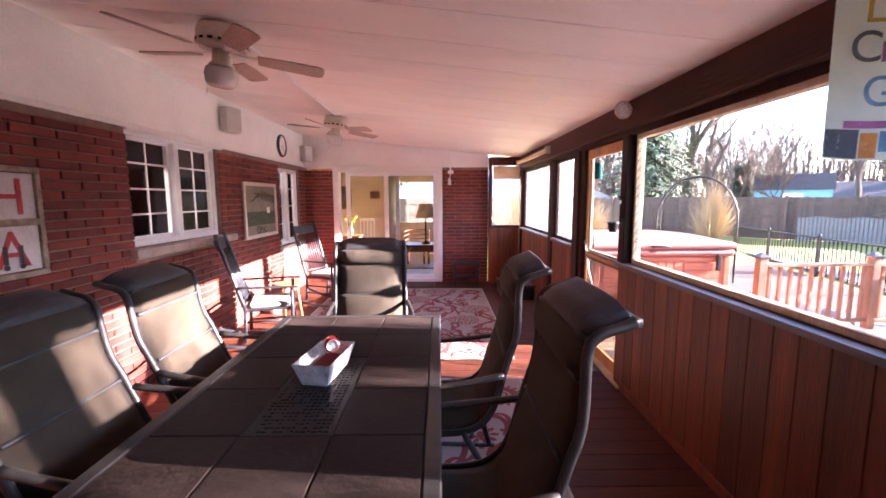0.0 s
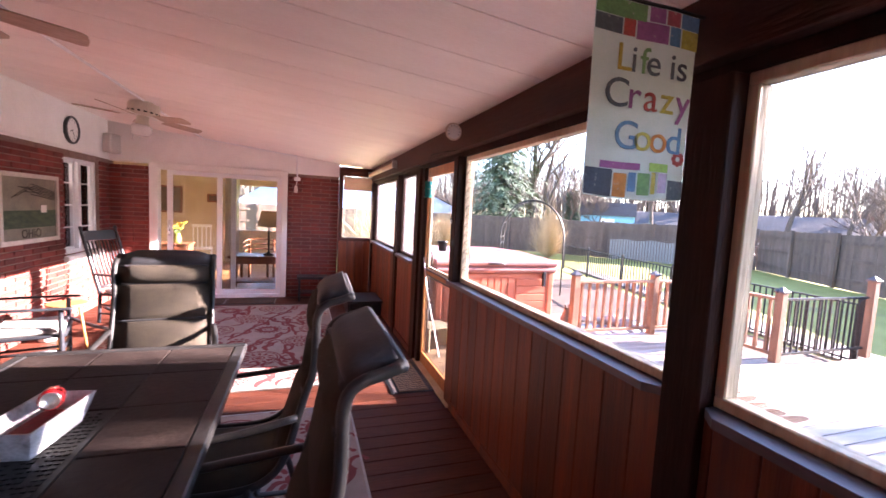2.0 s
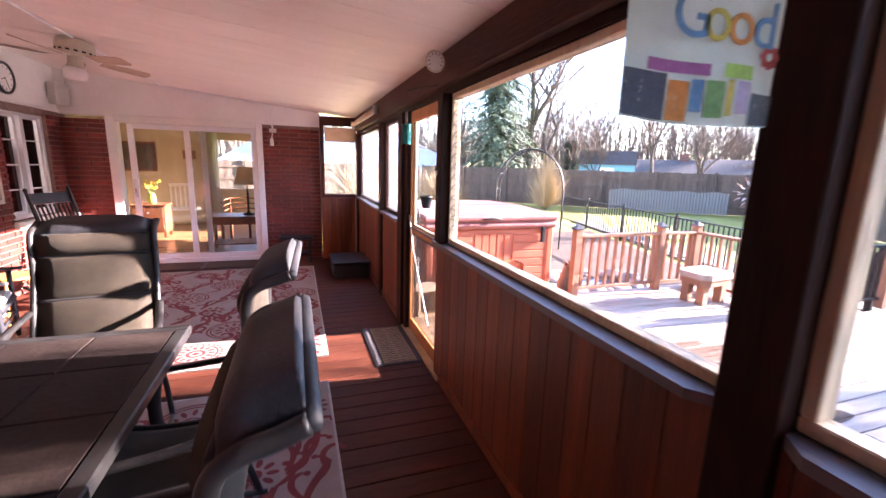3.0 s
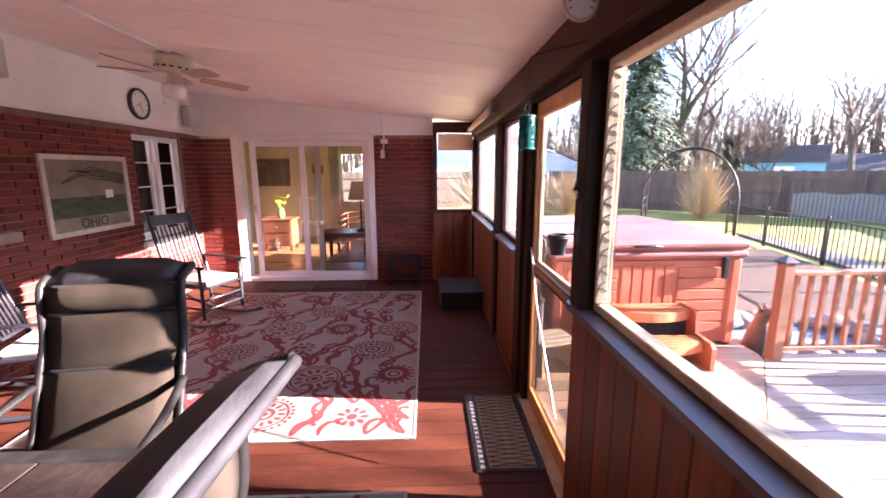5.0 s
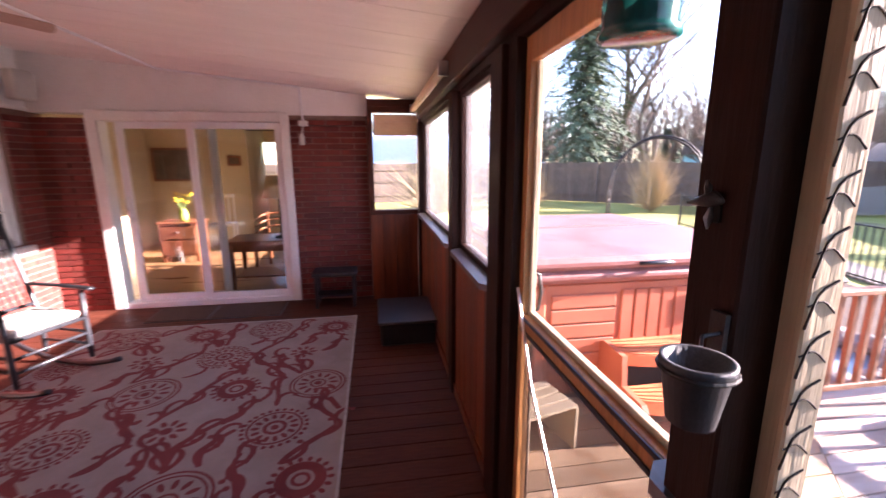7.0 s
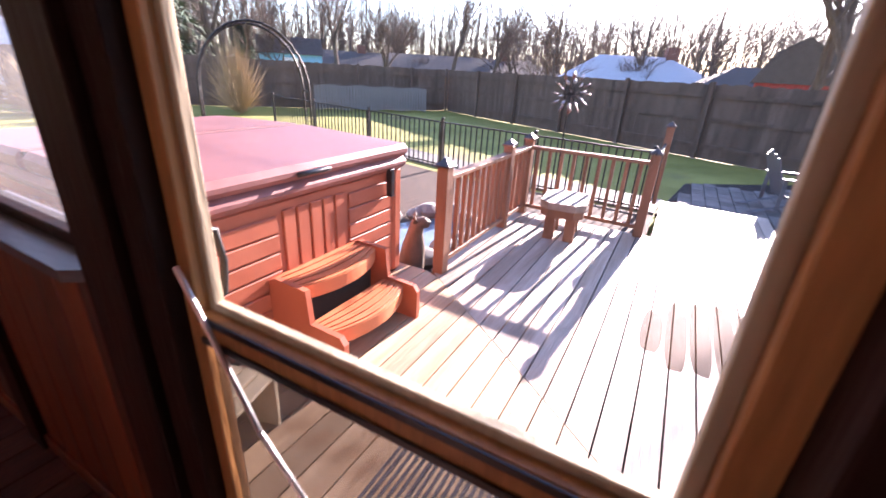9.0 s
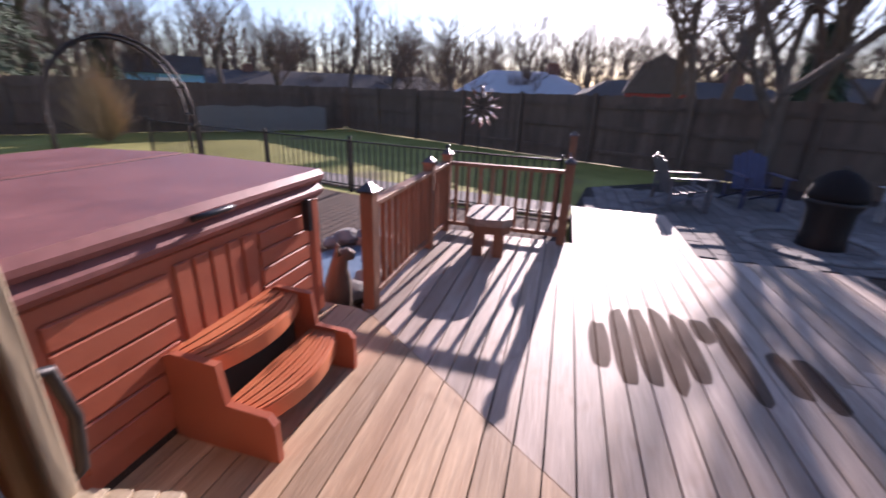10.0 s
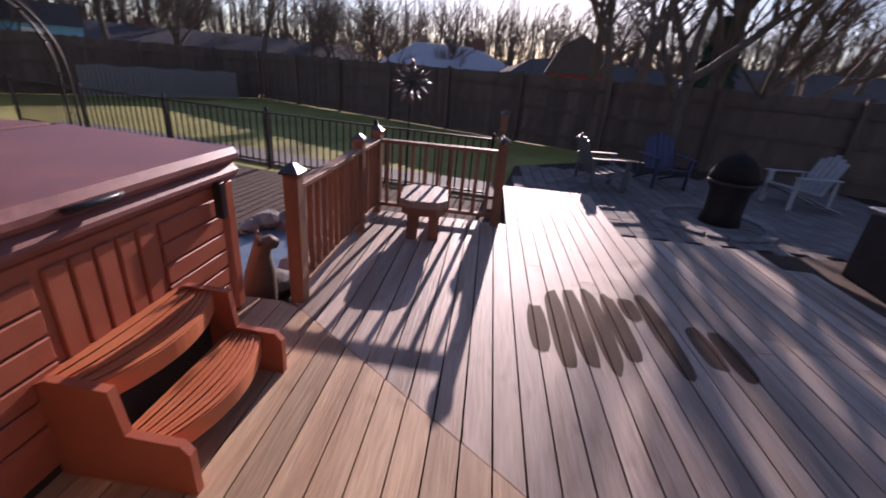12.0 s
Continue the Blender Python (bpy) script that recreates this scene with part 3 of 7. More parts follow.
# ---- porch: furniture ----
def spline(pts, n=6):
    """Points rounded by a Catmull-Rom curve."""
    p = [Vector(q) for q in pts]
    p = [2 * p[0] - p[1]] + p + [2 * p[-1] - p[-2]]
    out = []
    for i in range(1, len(p) - 2):
        for k in range(n):
            t = k / n
            a, b, c, d = p[i - 1], p[i], p[i + 1], p[i + 2]
            out.append(0.5 * (2 * b + (c - a) * t + (2 * a - 5 * b + 4 * c - d) * t * t + (3 * b - a - 3 * c + d) * t ** 3))
    return out + [p[-2]]


def sling_chair(m, group, lean=0.0):
    """High-backed padded sling chair with a flared top; the sitter faces +y. lean: how far its springy back gives way."""
    c = thing("patio_chair", m, "padded brown sling patio chair with a flared top and bronze frame", "chair", group)
    ctrl = [(0, -0.478, 1.205), (0, -0.438, 1.19), (0, -0.392, 1.176), (0, -0.362, 1.152), (0, -0.350, 1.11), (0, -0.349, 1.04), (0, -0.347, 0.95),
            (0, -0.336, 0.88), (0, -0.313, 0.81), (0, -0.285, 0.71), (0, -0.25, 0.58), (0, -0.20, 0.49), (0, -0.10, 0.435), (0, 0.10, 0.425),
            (0, 0.26, 0.445), (0, 0.31, 0.435), (0, 0.335, 0.40)]
    ctrl = [(x, y - lean * max(0, z - 0.5), z - 0.65 * lean * max(0, z - 0.5)) for x, y, z in ctrl]
    def low(z):
        return z - 0.65 * lean * max(0, z - 0.5)
    line = spline(ctrl, 9)
    # padding swells between stitched creases
    seams = (1.26, low(1.15), low(1.03), low(0.79), 0.46)
    def swell(q):
        back = q.y < -0.19
        v, marks = (q.z, seams) if back else (q.y, (-0.19, 0.30, 0.42))
        for s0, s1 in zip(sorted(marks), sorted(marks)[1:]):
            if s0 <= v <= s1:
                return 0.003 + 0.042 * max(0.0, 1 - (2 * (v - s0) / (s1 - s0) - 1) ** 2) ** 0.5
        return 0.01
    bm = bmesh.new()
    nu = 7
    rows = []
    for i, q in enumerate(line):
        d = (line[min(i + 1, len(line) - 1)] - line[max(i - 1, 0)]).normalized()
        nrm = Vector((0, -d.z, d.y))
        if nrm.y + nrm.z < 0 and q.y < 0.2:
            nrm = -nrm
        h = swell(q)
        row = []
        for k in range(nu):
            u = k / (nu - 1) * 2 - 1
            e = h * (1 - abs(u) ** 4) ** 0.5 if abs(u) < 1 else 0
            row.append(bm.verts.new(Vector((u * 0.265, q.y, q.z)) + nrm * e))
        for k in range(nu - 2, 0, -1):
            u = k / (nu - 1) * 2 - 1
            row.append(bm.verts.new(Vector((u * 0.265, q.y, q.z)) - nrm * 0.014))
        rows.append(row)
    def skin(some):
        out = bmesh.new()
        rr = [[out.verts.new(v.co) for v in row] for row in some]
        for a, b in zip(rr, rr[1:]):
            for k in range(len(a)):
                out.faces.new((a[k], a[(k + 1) % len(a)], b[(k + 1) % len(b)], b[k]))
        out.faces.new(rr[0]), out.faces.new(rr[-1])
        return out
    head = next(i for i, q in enumerate(line) if q.z < low(1.15))
    part("headrest", skin(rows[:head + 1]), M_piping, c, "dark woven headrest flaring backwards", True)
    part("sling", skin(rows[head:]), M_sling, c, "woven brown padded sling", True)
    bm.free()
    # dark tubes that put the shade of the creases between the pads into colour
    for s in seams[1:4]:
        i = min(range(head, len(line)), key=lambda j: abs(line[j].z - s) + (9 if line[j].y > -0.17 else 0))
        sm = bmesh.new()
        tube(sm, [(x / 8 * 0.243, line[i].y + 0.008, line[i].z) for x in range(-8, 9)], 0.009, 6)
        part("crease_shade", sm, M_piping, c, "dark line standing in for shade in the crease", True)
    for s in (-1, 1):
        bm = bmesh.new()
        tube(bm, [(s * 0.274, q.y, q.z) for q in line], 0.016, 8)
        part("side_rail", bm, M_frame, c, "", True)
        bm = bmesh.new()
        tube(bm, spline([(s * 0.285, -0.285 - 0.2 * lean, 0.72), (s * 0.305, -0.13, 0.692), (s * 0.315, 0.02, 0.672), (s * 0.315, 0.18, 0.65), (s * 0.31, 0.27, 0.605), (s * 0.305, 0.285, 0.50), (s * 0.30, 0.25, 0.2), (s * 0.295, 0.27, 0.015)], 4), 0.019, 8, 0.75)
        part("arm", bm, M_frame, c, "", True)
        bm = bmesh.new()
        tube(bm, spline([(s * 0.285, -0.10, 0.44), (s * 0.29, -0.20, 0.25), (s * 0.295, -0.27, 0.015)], 4), 0.016, 8)
        part("leg", bm, M_frame, c, "", True)
        bm = bmesh.new()
        tube(bm, [(s * 0.295, -0.30, 0.014), (s * 0.297, 0.0, 0.02), (s * 0.295, 0.30, 0.014)], 0.014, 8)
        part("runner", bm, M_frame, c, "", True)
    for y, z in ((0.30, 0.40), (-0.14, 0.42), (0.25, 0.2)):
        bm = bmesh.new()
        tube(bm, [(-0.29, y, z), (0.29, y, z)], 0.011, 7)
        part("stretcher", bm, M_frame, c, "", True)
    bm = bmesh.new()
    tube(bm, [(x / 10 * 0.272, ctrl[0][1] - 0.004, ctrl[0][2] - 0.004) for x in range(-10, 11)], 0.015, 8)
    part("top_piping", bm, M_piping, c, "dark piped top edge", True)
    return c


G = "chairs round the table"
chair = sling_chair(pose(0.82, 2.80, 0, 0, 0, 90), G)
copy_thing(chair, pose(0.80, 3.60, 0, 0, 0, 87.5))
sling_chair(pose(0.27, 4.40, 0, 0, 0, 186.5), G, 0.08)
chair = sling_chair(pose(-0.24, 2.93, 0, 0, 0, -90), G, 0.13)
copy_thing(chair, pose(-0.235, 3.65, 0, 0, 0, -89))


def dining_table():
    x0, x1, y0, y1, h = -0.25, 0.785, 2.03, 4.22, 0.75
    t = thing("patio_table", pose(0.27, 3.125, 0), "long patio table with dark slate tiles in a bronze frame", "table")
    ox, oy = 0.27, 3.125
    x0, x1, y0, y1 = x0 - ox, x1 - ox, y0 - oy, y1 - oy
    fr = bmesh.new()
    f = 0.055
    for q in ((x0, x1, y0, y0 + f), (x0, x1, y1 - f, y1), (x0, x0 + f, y0 + f, y1 - f), (x1 - f, x1, y0 + f, y1 - f)):
        bx(fr, *q, h - 0.045, h, 0.006)
    part("top_frame", fr, M_frame, t)
    part("under_plate", box(x0 + f, x1 - f, y0 + f, y1 - f, h - 0.03, h - 0.014), M_dark, t)
    w = (x1 - x0 - 2 * f) / 3
    rows = 6
    l = (y1 - y0 - 2 * f) / rows
    me = mesh_of("tile", box(-w / 2 + 0.0035, w / 2 - 0.0035, -l / 2 + 0.0035, l / 2 - 0.0035, -0.012, 0.0, 0.0025), M_tile)
    for i in range(3):
        for j in range(rows):
            if i == 1 and j in (2, 3):
                continue
            piece("tile", me, t, pose(x0 + f + w * (i + 0.5), y0 + f + l * (j + 0.5), h - 0.002 + random.uniform(-0.0008, 0.0008)))
    gr = bmesh.new()
    cy = y0 + f + l * 3
    cx = x0 + f + w * 1.5
    bx(gr, cx - w / 2 + 0.003, cx + w / 2 - 0.003, cy - l + 0.003, cy + l - 0.003, h - 0.013, h - 0.006)
    for i in range(14):
        for j in range(26):
            if random.random() < 0.8:
                px, py = cx - w / 2 + 0.03 + i * (w - 0.06) / 13, cy - l + 0.03 + j * (2 * l - 0.06) / 25
                s = random.uniform(0.004, 0.009)
                bx(gr, px - s, px + s, py - s, py + s, h - 0.006, h - 0.002)
    part("mesh_inlay", gr, M_iron, t, "cast iron mesh inlay in the middle")
    for sx in (x0 + 0.09, x1 - 0.09):
        for sy in (y0 + 0.16, y1 - 0.16):
            bm = bmesh.new()
            tube(bm, spline([(sx, sy, h - 0.04), (sx * 0.9, sy * 0.97, 0.45), (sx * 0.95, sy, 0.2), (sx * 1.02, sy * 1.02, 0.0)], 4), 0.028, 8)
            part("leg", bm, M_frame, t, "", True)
    for sx in (x0 + 0.09, x1 - 0.09):
        bm = bmesh.new()
        tube(bm, [(sx * 0.93, y0 + 0.2, 0.3), (sx * 0.6, 0, 0.34), (sx * 0.93, y1 - 0.2, 0.3)], 0.014, 8)
        part("stretcher", bm, M_frame, t, "", True)


dining_table()


def planter_tray():
    t = thing("tray_box", pose(0.27, 3.27, 0.7485, 0, 0, -8), "small whitewashed metal trough box on the table", "box")
    bm = bmesh.new()
    def ring(w, l, z):
        return [bm.verts.new(p) for p in ((-w, -l, z), (w, -l, z), (w, l, z), (-w, l, z))]
    rings = [ring(0.055, 0.12, 0.0), ring(0.083, 0.155, 0.10), ring(0.077, 0.149, 0.10), ring(0.05, 0.113, 0.008)]
    for a, b in zip(rings, rings[1:]):
        for k in range(4):
            bm.faces.new((a[k], a[(k + 1) % 4], b[(k + 1) % 4], b[k]))
    bm.faces.new(rings[0]), bm.faces.new(rings[-1])
    part("trough", bm, surf("whitewash", (0.34, 0.34, 0.35), (0.62, 0.62, 0.62), 0.6, 22, spots=((0.1, 0.09, 0.09), 14, 0.62)), t)
    red = surf("candy_red", (0.42, 0.008, 0.012), (0.55, 0.02, 0.02), 0.25, 8, bump=0)
    pk = thing("napkin_pack", pose(0.27, 3.27, 0.775, 0, 0, -8), "dark red packet lying in the trough box", "packet")
    part("packet", box(-0.045, 0.045, -0.10, 0.10, -0.017, 0.035, 0.01), surf("dark_red", (0.10, 0.006, 0.01), (0.2, 0.015, 0.02), 0.5, 20), pk)
    can = thing("drink_can", pose(0.285, 3.32, 0.868, 78, 0, 20), "red drink can lying on its side", "can")
    bm = bmesh.new()
    lathe(bm, [(0.022, -0.062), (0.027, -0.06), (0.033, -0.05), (0.033, 0.048), (0.028, 0.058)], 20)
    part("can_body", bm, red, can, "glossy red painted metal", True)
    bm = bmesh.new()
    lathe(bm, [(0.027, 0.058), (0.0275, 0.062), (0.024, 0.062), (0.022, 0.059)], 20)
    part("can_rim", bm, M_steel, can, "silver metal rim and top", True)
    bm = bmesh.new()
    bx(bm, -0.007, 0.007, -0.012, 0.012, 0.0595, 0.0615)
    part("pull_tab", bm, M_steel, can)


planter_tray()


def rocking_chair(m, label):
    c = thing("rocking_chair", m, label, "rocking chair", "porch rockers")
    tilt = 0.30
    def back(z, x, off=0.0):
        return (x, -0.22 - (z - 0.42) * tilt + off, z)
    for s in (-1, 1):
        bm = bmesh.new()
        prof = [0.42, 0.48, 0.6, 0.64, 0.9, 1.1, 1.14, 1.17, 1.19]
        rad = [0.019, 0.02, 0.023, 0.019, 0.019, 0.017, 0.013, 0.021, 0.012]
        tube(bm, [back(z, s * 0.235) for z in prof], rad, 10)
        part("back_post", bm, M_black, c, "", True)
        bm = bmesh.new()
        tube(bm, [(s * 0.25, 0.22, 0.09), (s * 0.25, 0.22, 0.2), (s * 0.25, 0.22, 0.41), (s * 0.255, 0.22, 0.63)], [0.015, 0.021, 0.019, 0.017], 9)
        part("front_leg", bm, M_black, c, "", True)
        bm = bmesh.new()
        tube(bm, [(s * 0.235, -0.22, 0.44), (s * 0.24, -0.235, 0.09)], 0.018, 9)
        part("rear_leg", bm, M_black, c, "", True)
        bm = bmesh.new()
        tube(bm, spline([(s * 0.245, -0.29, 0.655), (s * 0.27, -0.05, 0.65), (s * 0.275, 0.2, 0.645), (s * 0.275, 0.30, 0.64)], 3), 0.028, 8, 0.4)
        part("arm", bm, M_black, c, "", True)
        bm = bmesh.new()
        tube(bm, [(s * 0.245, y, 0.022 + 0.22 * (y / 0.62) ** 2 * 0.55 + (0.0 if abs(y) < 0.3 else 0.0)) for y in [k * 0.062 - 0.62 for k in range(19)]], 0.022, 7, 0.9)
        part("rocker", bm, M_black, c, "", True)
        for z in (0.2, 0.3):
            bm = bmesh.new()
            tube(bm, [(s * 0.248, 0.22, z), (s * 0.24, -0.23, z)], 0.011, 7)
            part("side_rung", bm, M_black, c, "", True)
    for z in (0.19, 0.29):
        bm = bmesh.new()
        tube(bm, [(-0.25, 0.22, z), (0.25, 0.22, z)], [0.012, 0.012], 7)
        part("front_rung", bm, M_black, c, "", True)
    part("seat", box(-0.25, 0.25, -0.24, 0.25, 0.405, 0.43, 0.008), M_black, c)
    for k in range(9):
        x = -0.19 + k * 0.0475
        bm = bmesh.new()
        tube(bm, [back(0.50, x), back(1.02, x)], 0.009, 6)
        part("back_slat", bm, M_black, c, "", True)
    bm = bmesh.new()
    strip(bm, [(-0.25 - 0.62 * tilt + 0.0, 1.02), (-0.25 - 0.62 * tilt - 0.035, 1.13)], -0.225, 0.225, 0.02)
    part("crest_rail", bm, M_black, c)
    bm = bmesh.new()
    tube(bm, [back(0.5, -0.23), back(0.5, 0.23)], 0.014, 7)
    part("lower_back_rail", bm, M_black, c, "", True)
    cu = bmesh.new()
    bx(cu, -0.22, 0.22, -0.19, 0.23, 0.431, 0.485, 0.018)
    part("cushion", cu, M_cushion, c, "grey patterned seat cushion")
    return c


rocking_chair(pose(-1.02, 5.85, 0, 0, 0, -72), "black wooden rocking chair with a grey cushion before the brick wall")
rocking_chair(pose(-0.82, 7.50, 0, 0, 0, -112), "black wooden rocking chair with a grey cushion beside the sliding door")


def plant_stand():
    t = thing("side_table", pose(-1.1, 6.62, 0) @ Matrix.Diagonal((0.76, 0.76, 0.98, 1.0)), "small round honey-brown wooden side table", "side table")
    wood = surf("honey_wood", (0.30, 0.15, 0.045), (0.42, 0.23, 0.075), 0.45, 7, (1, 0.2, 1))
    bm = bmesh.new()
    lathe(bm, [(0.20, 0.47), (0.215, 0.475), (0.215, 0.49), (0.205, 0.495)], 24)
    part("tabletop", bm, wood, t)
    for k in range(3):
        a = k * math.tau / 3 + 0.4
        bm = bmesh.new()
        tube(bm, [(0.12 * math.cos(a), 0.12 * math.sin(a), 0.47), (0.19 * math.cos(a), 0.19 * math.sin(a), 0.0)], 0.017, 8)
        part("leg", bm, wood, t, "", True)


plant_stand()


def floor_jar():
    t = thing("glass_jar", pose(-1.44, 7.0, 0), "clear glass jar with a white lid standing on the floor", "jar")
    bm = bmesh.new()
    lathe(bm, [(0.06, 0.0), (0.075, 0.01), (0.075, 0.16), (0.055, 0.20)], 16)
    part("jar_body", bm, surf("pale_glass", (0.5, 0.55, 0.52), (0.6, 0.65, 0.62), 0.15, 8, bump=0), t, "", True)
    bm = bmesh.new()
    lathe(bm, [(0.058, 0.2), (0.06, 0.205), (0.06, 0.225), (0.05, 0.23)], 16)
    part("lid", bm, M_white, t, "white lid", True)


floor_jar()


# ---- rugs ----
def ring(bm, cx, cy, r0, r1, z, n=28, wave=0.0, teeth=0):
    va, vb = [], []
    for k in range(n):
        a = k * math.tau / n
        w = 1 + wave * (1 if k % 2 else -1)
        va.append(bm.verts.new((cx + r0 * math.cos(a), cy + r0 * math.sin(a), z)))
        vb.append(bm.verts.new((cx + r1 * w * math.cos(a), cy + r1 * w * math.sin(a), z)))
    for k in range(n):
        bm.faces.new((va[k], va[(k + 1) % n], vb[(k + 1) % n], vb[k]))


def dot(bm, cx, cy, r, z, n=12, ry=None, turn=0.0):
    ry = ry or r
    c, s = math.cos(turn), math.sin(turn)
    bm.faces.new([bm.verts.new((cx + c * r * math.cos(k * math.tau / n) - s * ry * math.sin(k * math.tau / n),
                                cy + s * r * math.cos(k * math.tau / n) + c * ry * math.sin(k * math.tau / n), z)) for k in range(n)])


def ribbon(bm, pts, w, z):
    pts = [Vector((p[0], p[1])) for p in pts]
    rows = []
    for i, p in enumerate(pts):
        d = (pts[min(i + 1, len(pts) - 1)] - pts[max(i - 1, 0)]).normalized()
        s = Vector((-d.y, d.x)) * (w if not isinstance(w, (list, tuple)) else w[i])
        rows.append((bm.verts.new((p.x + s.x, p.y + s.y, z)), bm.verts.new((p.x - s.x, p.y - s.y, z))))
    for a, b in zip(rows, rows[1:]):
        bm.faces.new((a[0], b[0], b[1], a[1]))


def medallion(bm, x, y, r, z, kind):
    if kind == 0:
        dot(bm, x, y, r * 0.12, z)
        ring(bm, x, y, r * 0.22, r * 0.34, z)
        for k in range(14):
            a = k * math.tau / 14
            dot(bm, x + 0.55 * r * math.cos(a), y + 0.55 * r * math.sin(a), r * 0.13, z, 8, r * 0.075, a)
        ring(bm, x, y, r * 0.72, r * 0.79, z, 40)
        for k in range(26):
            a = k * math.tau / 26
            dot(bm, x + 0.9 * r * math.cos(a), y + 0.9 * r * math.sin(a), r * 0.075, z, 6)
    elif kind == 1:
        ring(bm, x, y, r * 0.18, r * 0.30, z)
        ring(bm, x, y, r * 0.42, r * 0.78, z, 32)
        for k in range(18):
            a = k * math.tau / 18
            dot(bm, x + 0.9 * r * math.cos(a), y + 0.9 * r * math.sin(a), r * 0.12, z, 8, r * 0.085, a)
    elif kind == 3:
        dot(bm, x, y, r * 0.14, z)
        ring(bm, x, y, r * 0.22, r * 0.29, z)
        for k in range(12):
            a = k * math.tau / 12
            dot(bm, x + 0.56 * r * math.cos(a), y + 0.56 * r * math.sin(a), r * 0.17, z, 8, r * 0.075, a)
        ring(bm, x, y, r * 0.80, r * 0.86, z, 40)
        ring(bm, x, y, r * 0.93, r * 1.0, z, 40)
    else:
        dot(bm, x, y, r * 0.28, z)
        for k in range(9):
            a = k * math.tau / 9
            dot(bm, x + 0.66 * r * math.cos(a), y + 0.66 * r * math.sin(a), r * 0.26, z, 8, r * 0.14, a)


def curl(bm, x, y, a, length, turn, z):
    """A leaf stalk that winds up into a hook with a round tip."""
    pts, w = [], []
    n = 14
    for k in range(n):
        pts.append((x, y))
        w.append(0.008 + 0.009 * math.sin(math.pi * k / n))
        a += turn * (0.25 + 1.5 * (k / n) ** 2)
        x += length / n * math.cos(a)
        y += length / n * math.sin(a)
    ribbon(bm, pts, w, z)
    dot(bm, x, y, 0.019, z + 1.5e-6, 8)


def rug(name, x0, x1, y0, y1, label, seed):
    cx, cy = (x0 + x1) / 2, (y0 + y1) / 2
    t = thing(name, pose(cx, cy, 0), label, "rug")
    bm = bmesh.new()
    bx(bm, x0 - cx, x1 - cx, y0 - cy, y1 - cy, 0.001, 0.012, 0.003)
    part("rug_weave", bm, M_rug, t)
    pat = bmesh.new()
    z = 0.0142
    rnd = random.Random(seed)
    spots = []
    lift = 0.0
    gx, gy = 0.60, 0.50
    ny = int((y1 - y0) / gy)
    nx = max(1, int((x1 - x0) / gx))
    for j in range(ny):
        for i in range(nx):
            kind = (i * 2 + j * 3) % 4
            r = (0.20, 0.165, 0.13, 0.21)[kind] * rnd.uniform(0.9, 1.05)
            px = x0 - cx + (i + 0.5 + (0.2 if j % 2 else -0.2)) * (x1 - x0) / nx + rnd.uniform(-0.03, 0.03)
            py = y0 - cy + (j + 0.5) * (y1 - y0) / ny + rnd.uniform(-0.05, 0.05)
            px = max(x0 - cx + r + 0.03, min(x1 - cx - r - 0.03, px))
            py = max(y0 - cy + r + 0.03, min(y1 - cy - r - 0.03, py))
            medallion(pat, px, py, r, z, kind)
            spots.append((px, py, r))

    def free(px, py, gap):
        return (x0 - cx + 0.05 < px < x1 - cx - 0.05 and y0 - cy + 0.04 < py < y1 - cy - 0.04
                and all((px - q[0]) ** 2 + (py - q[1]) ** 2 > (q[2] + gap) ** 2 for q in spots))

    # stems wind along the rug between the medallions; curled leaves leave them on both sides
    step = 0.025
    for i in range(nx * 3 + 1):
        xc = x0 - cx + i * (x1 - x0) / (nx * 3)
        phase = rnd.uniform(0, math.tau)
        run, side, last = [], 1, y0 - cy - 1.0
        yy = y0 - cy + 0.05
        while yy < y1 - cy:
            p = (xc + 0.15 * math.sin(yy * 4.6 + phase) + 0.04 * math.sin(yy * 11 + i), yy)
            if free(p[0], p[1], 0.02):
                run.append(p)
                if yy - last > 0.085:
                    last, side = yy, -side
                    head = math.atan2(step, 0.15 * 4.6 * math.cos(yy * 4.6 + phase) * step) - side * 0.75
                    if free(p[0] + 0.10 * math.cos(head), p[1] + 0.10 * math.sin(head), 0.0):
                        lift += 3e-6
                        curl(pat, p[0], p[1], head, rnd.uniform(0.20, 0.27), side * rnd.uniform(0.24, 0.33), 0.0123 + lift)
            elif run:
                if len(run) > 5:
                    lift += 3e-6
                    ribbon(pat, run, [0.008 + 0.012 * math.sin(math.pi * min(1, (k + 2) / (len(run) + 3))) ** 0.5 for k in range(len(run))], 0.0123 + lift)
                run = []
            yy += step
        if len(run) > 5:
            lift += 3e-6
            ribbon(pat, run, 0.013, 0.0123 + lift)
    part("rug_pattern", pat, M_rugred, t, "red floral medallions and curling vines")
    brd = bmesh.new()
    b = 0.014
    for q in ((x0, x1, y0, y0 + b), (x0, x1, y1 - b, y1), (x0, x0 + b, y0 + b, y1 - b), (x1 - b, x1, y0 + b, y1 - b)):
        bx(brd, q[0] - cx, q[1] - cx, q[2] - cy, q[3] - cy, 0.002, 0.0145)
    part("binding", brd, M_cushion, t, "pale bound edge")


rug("area_rug", -0.92, 1.49, 5.29, 8.42, "cream area rug with a red floral medallion print", 4)
rug("dining_rug", -0.95, 1.46, 1.6, 4.865, "cream rug with red medallions under the patio table", 9)


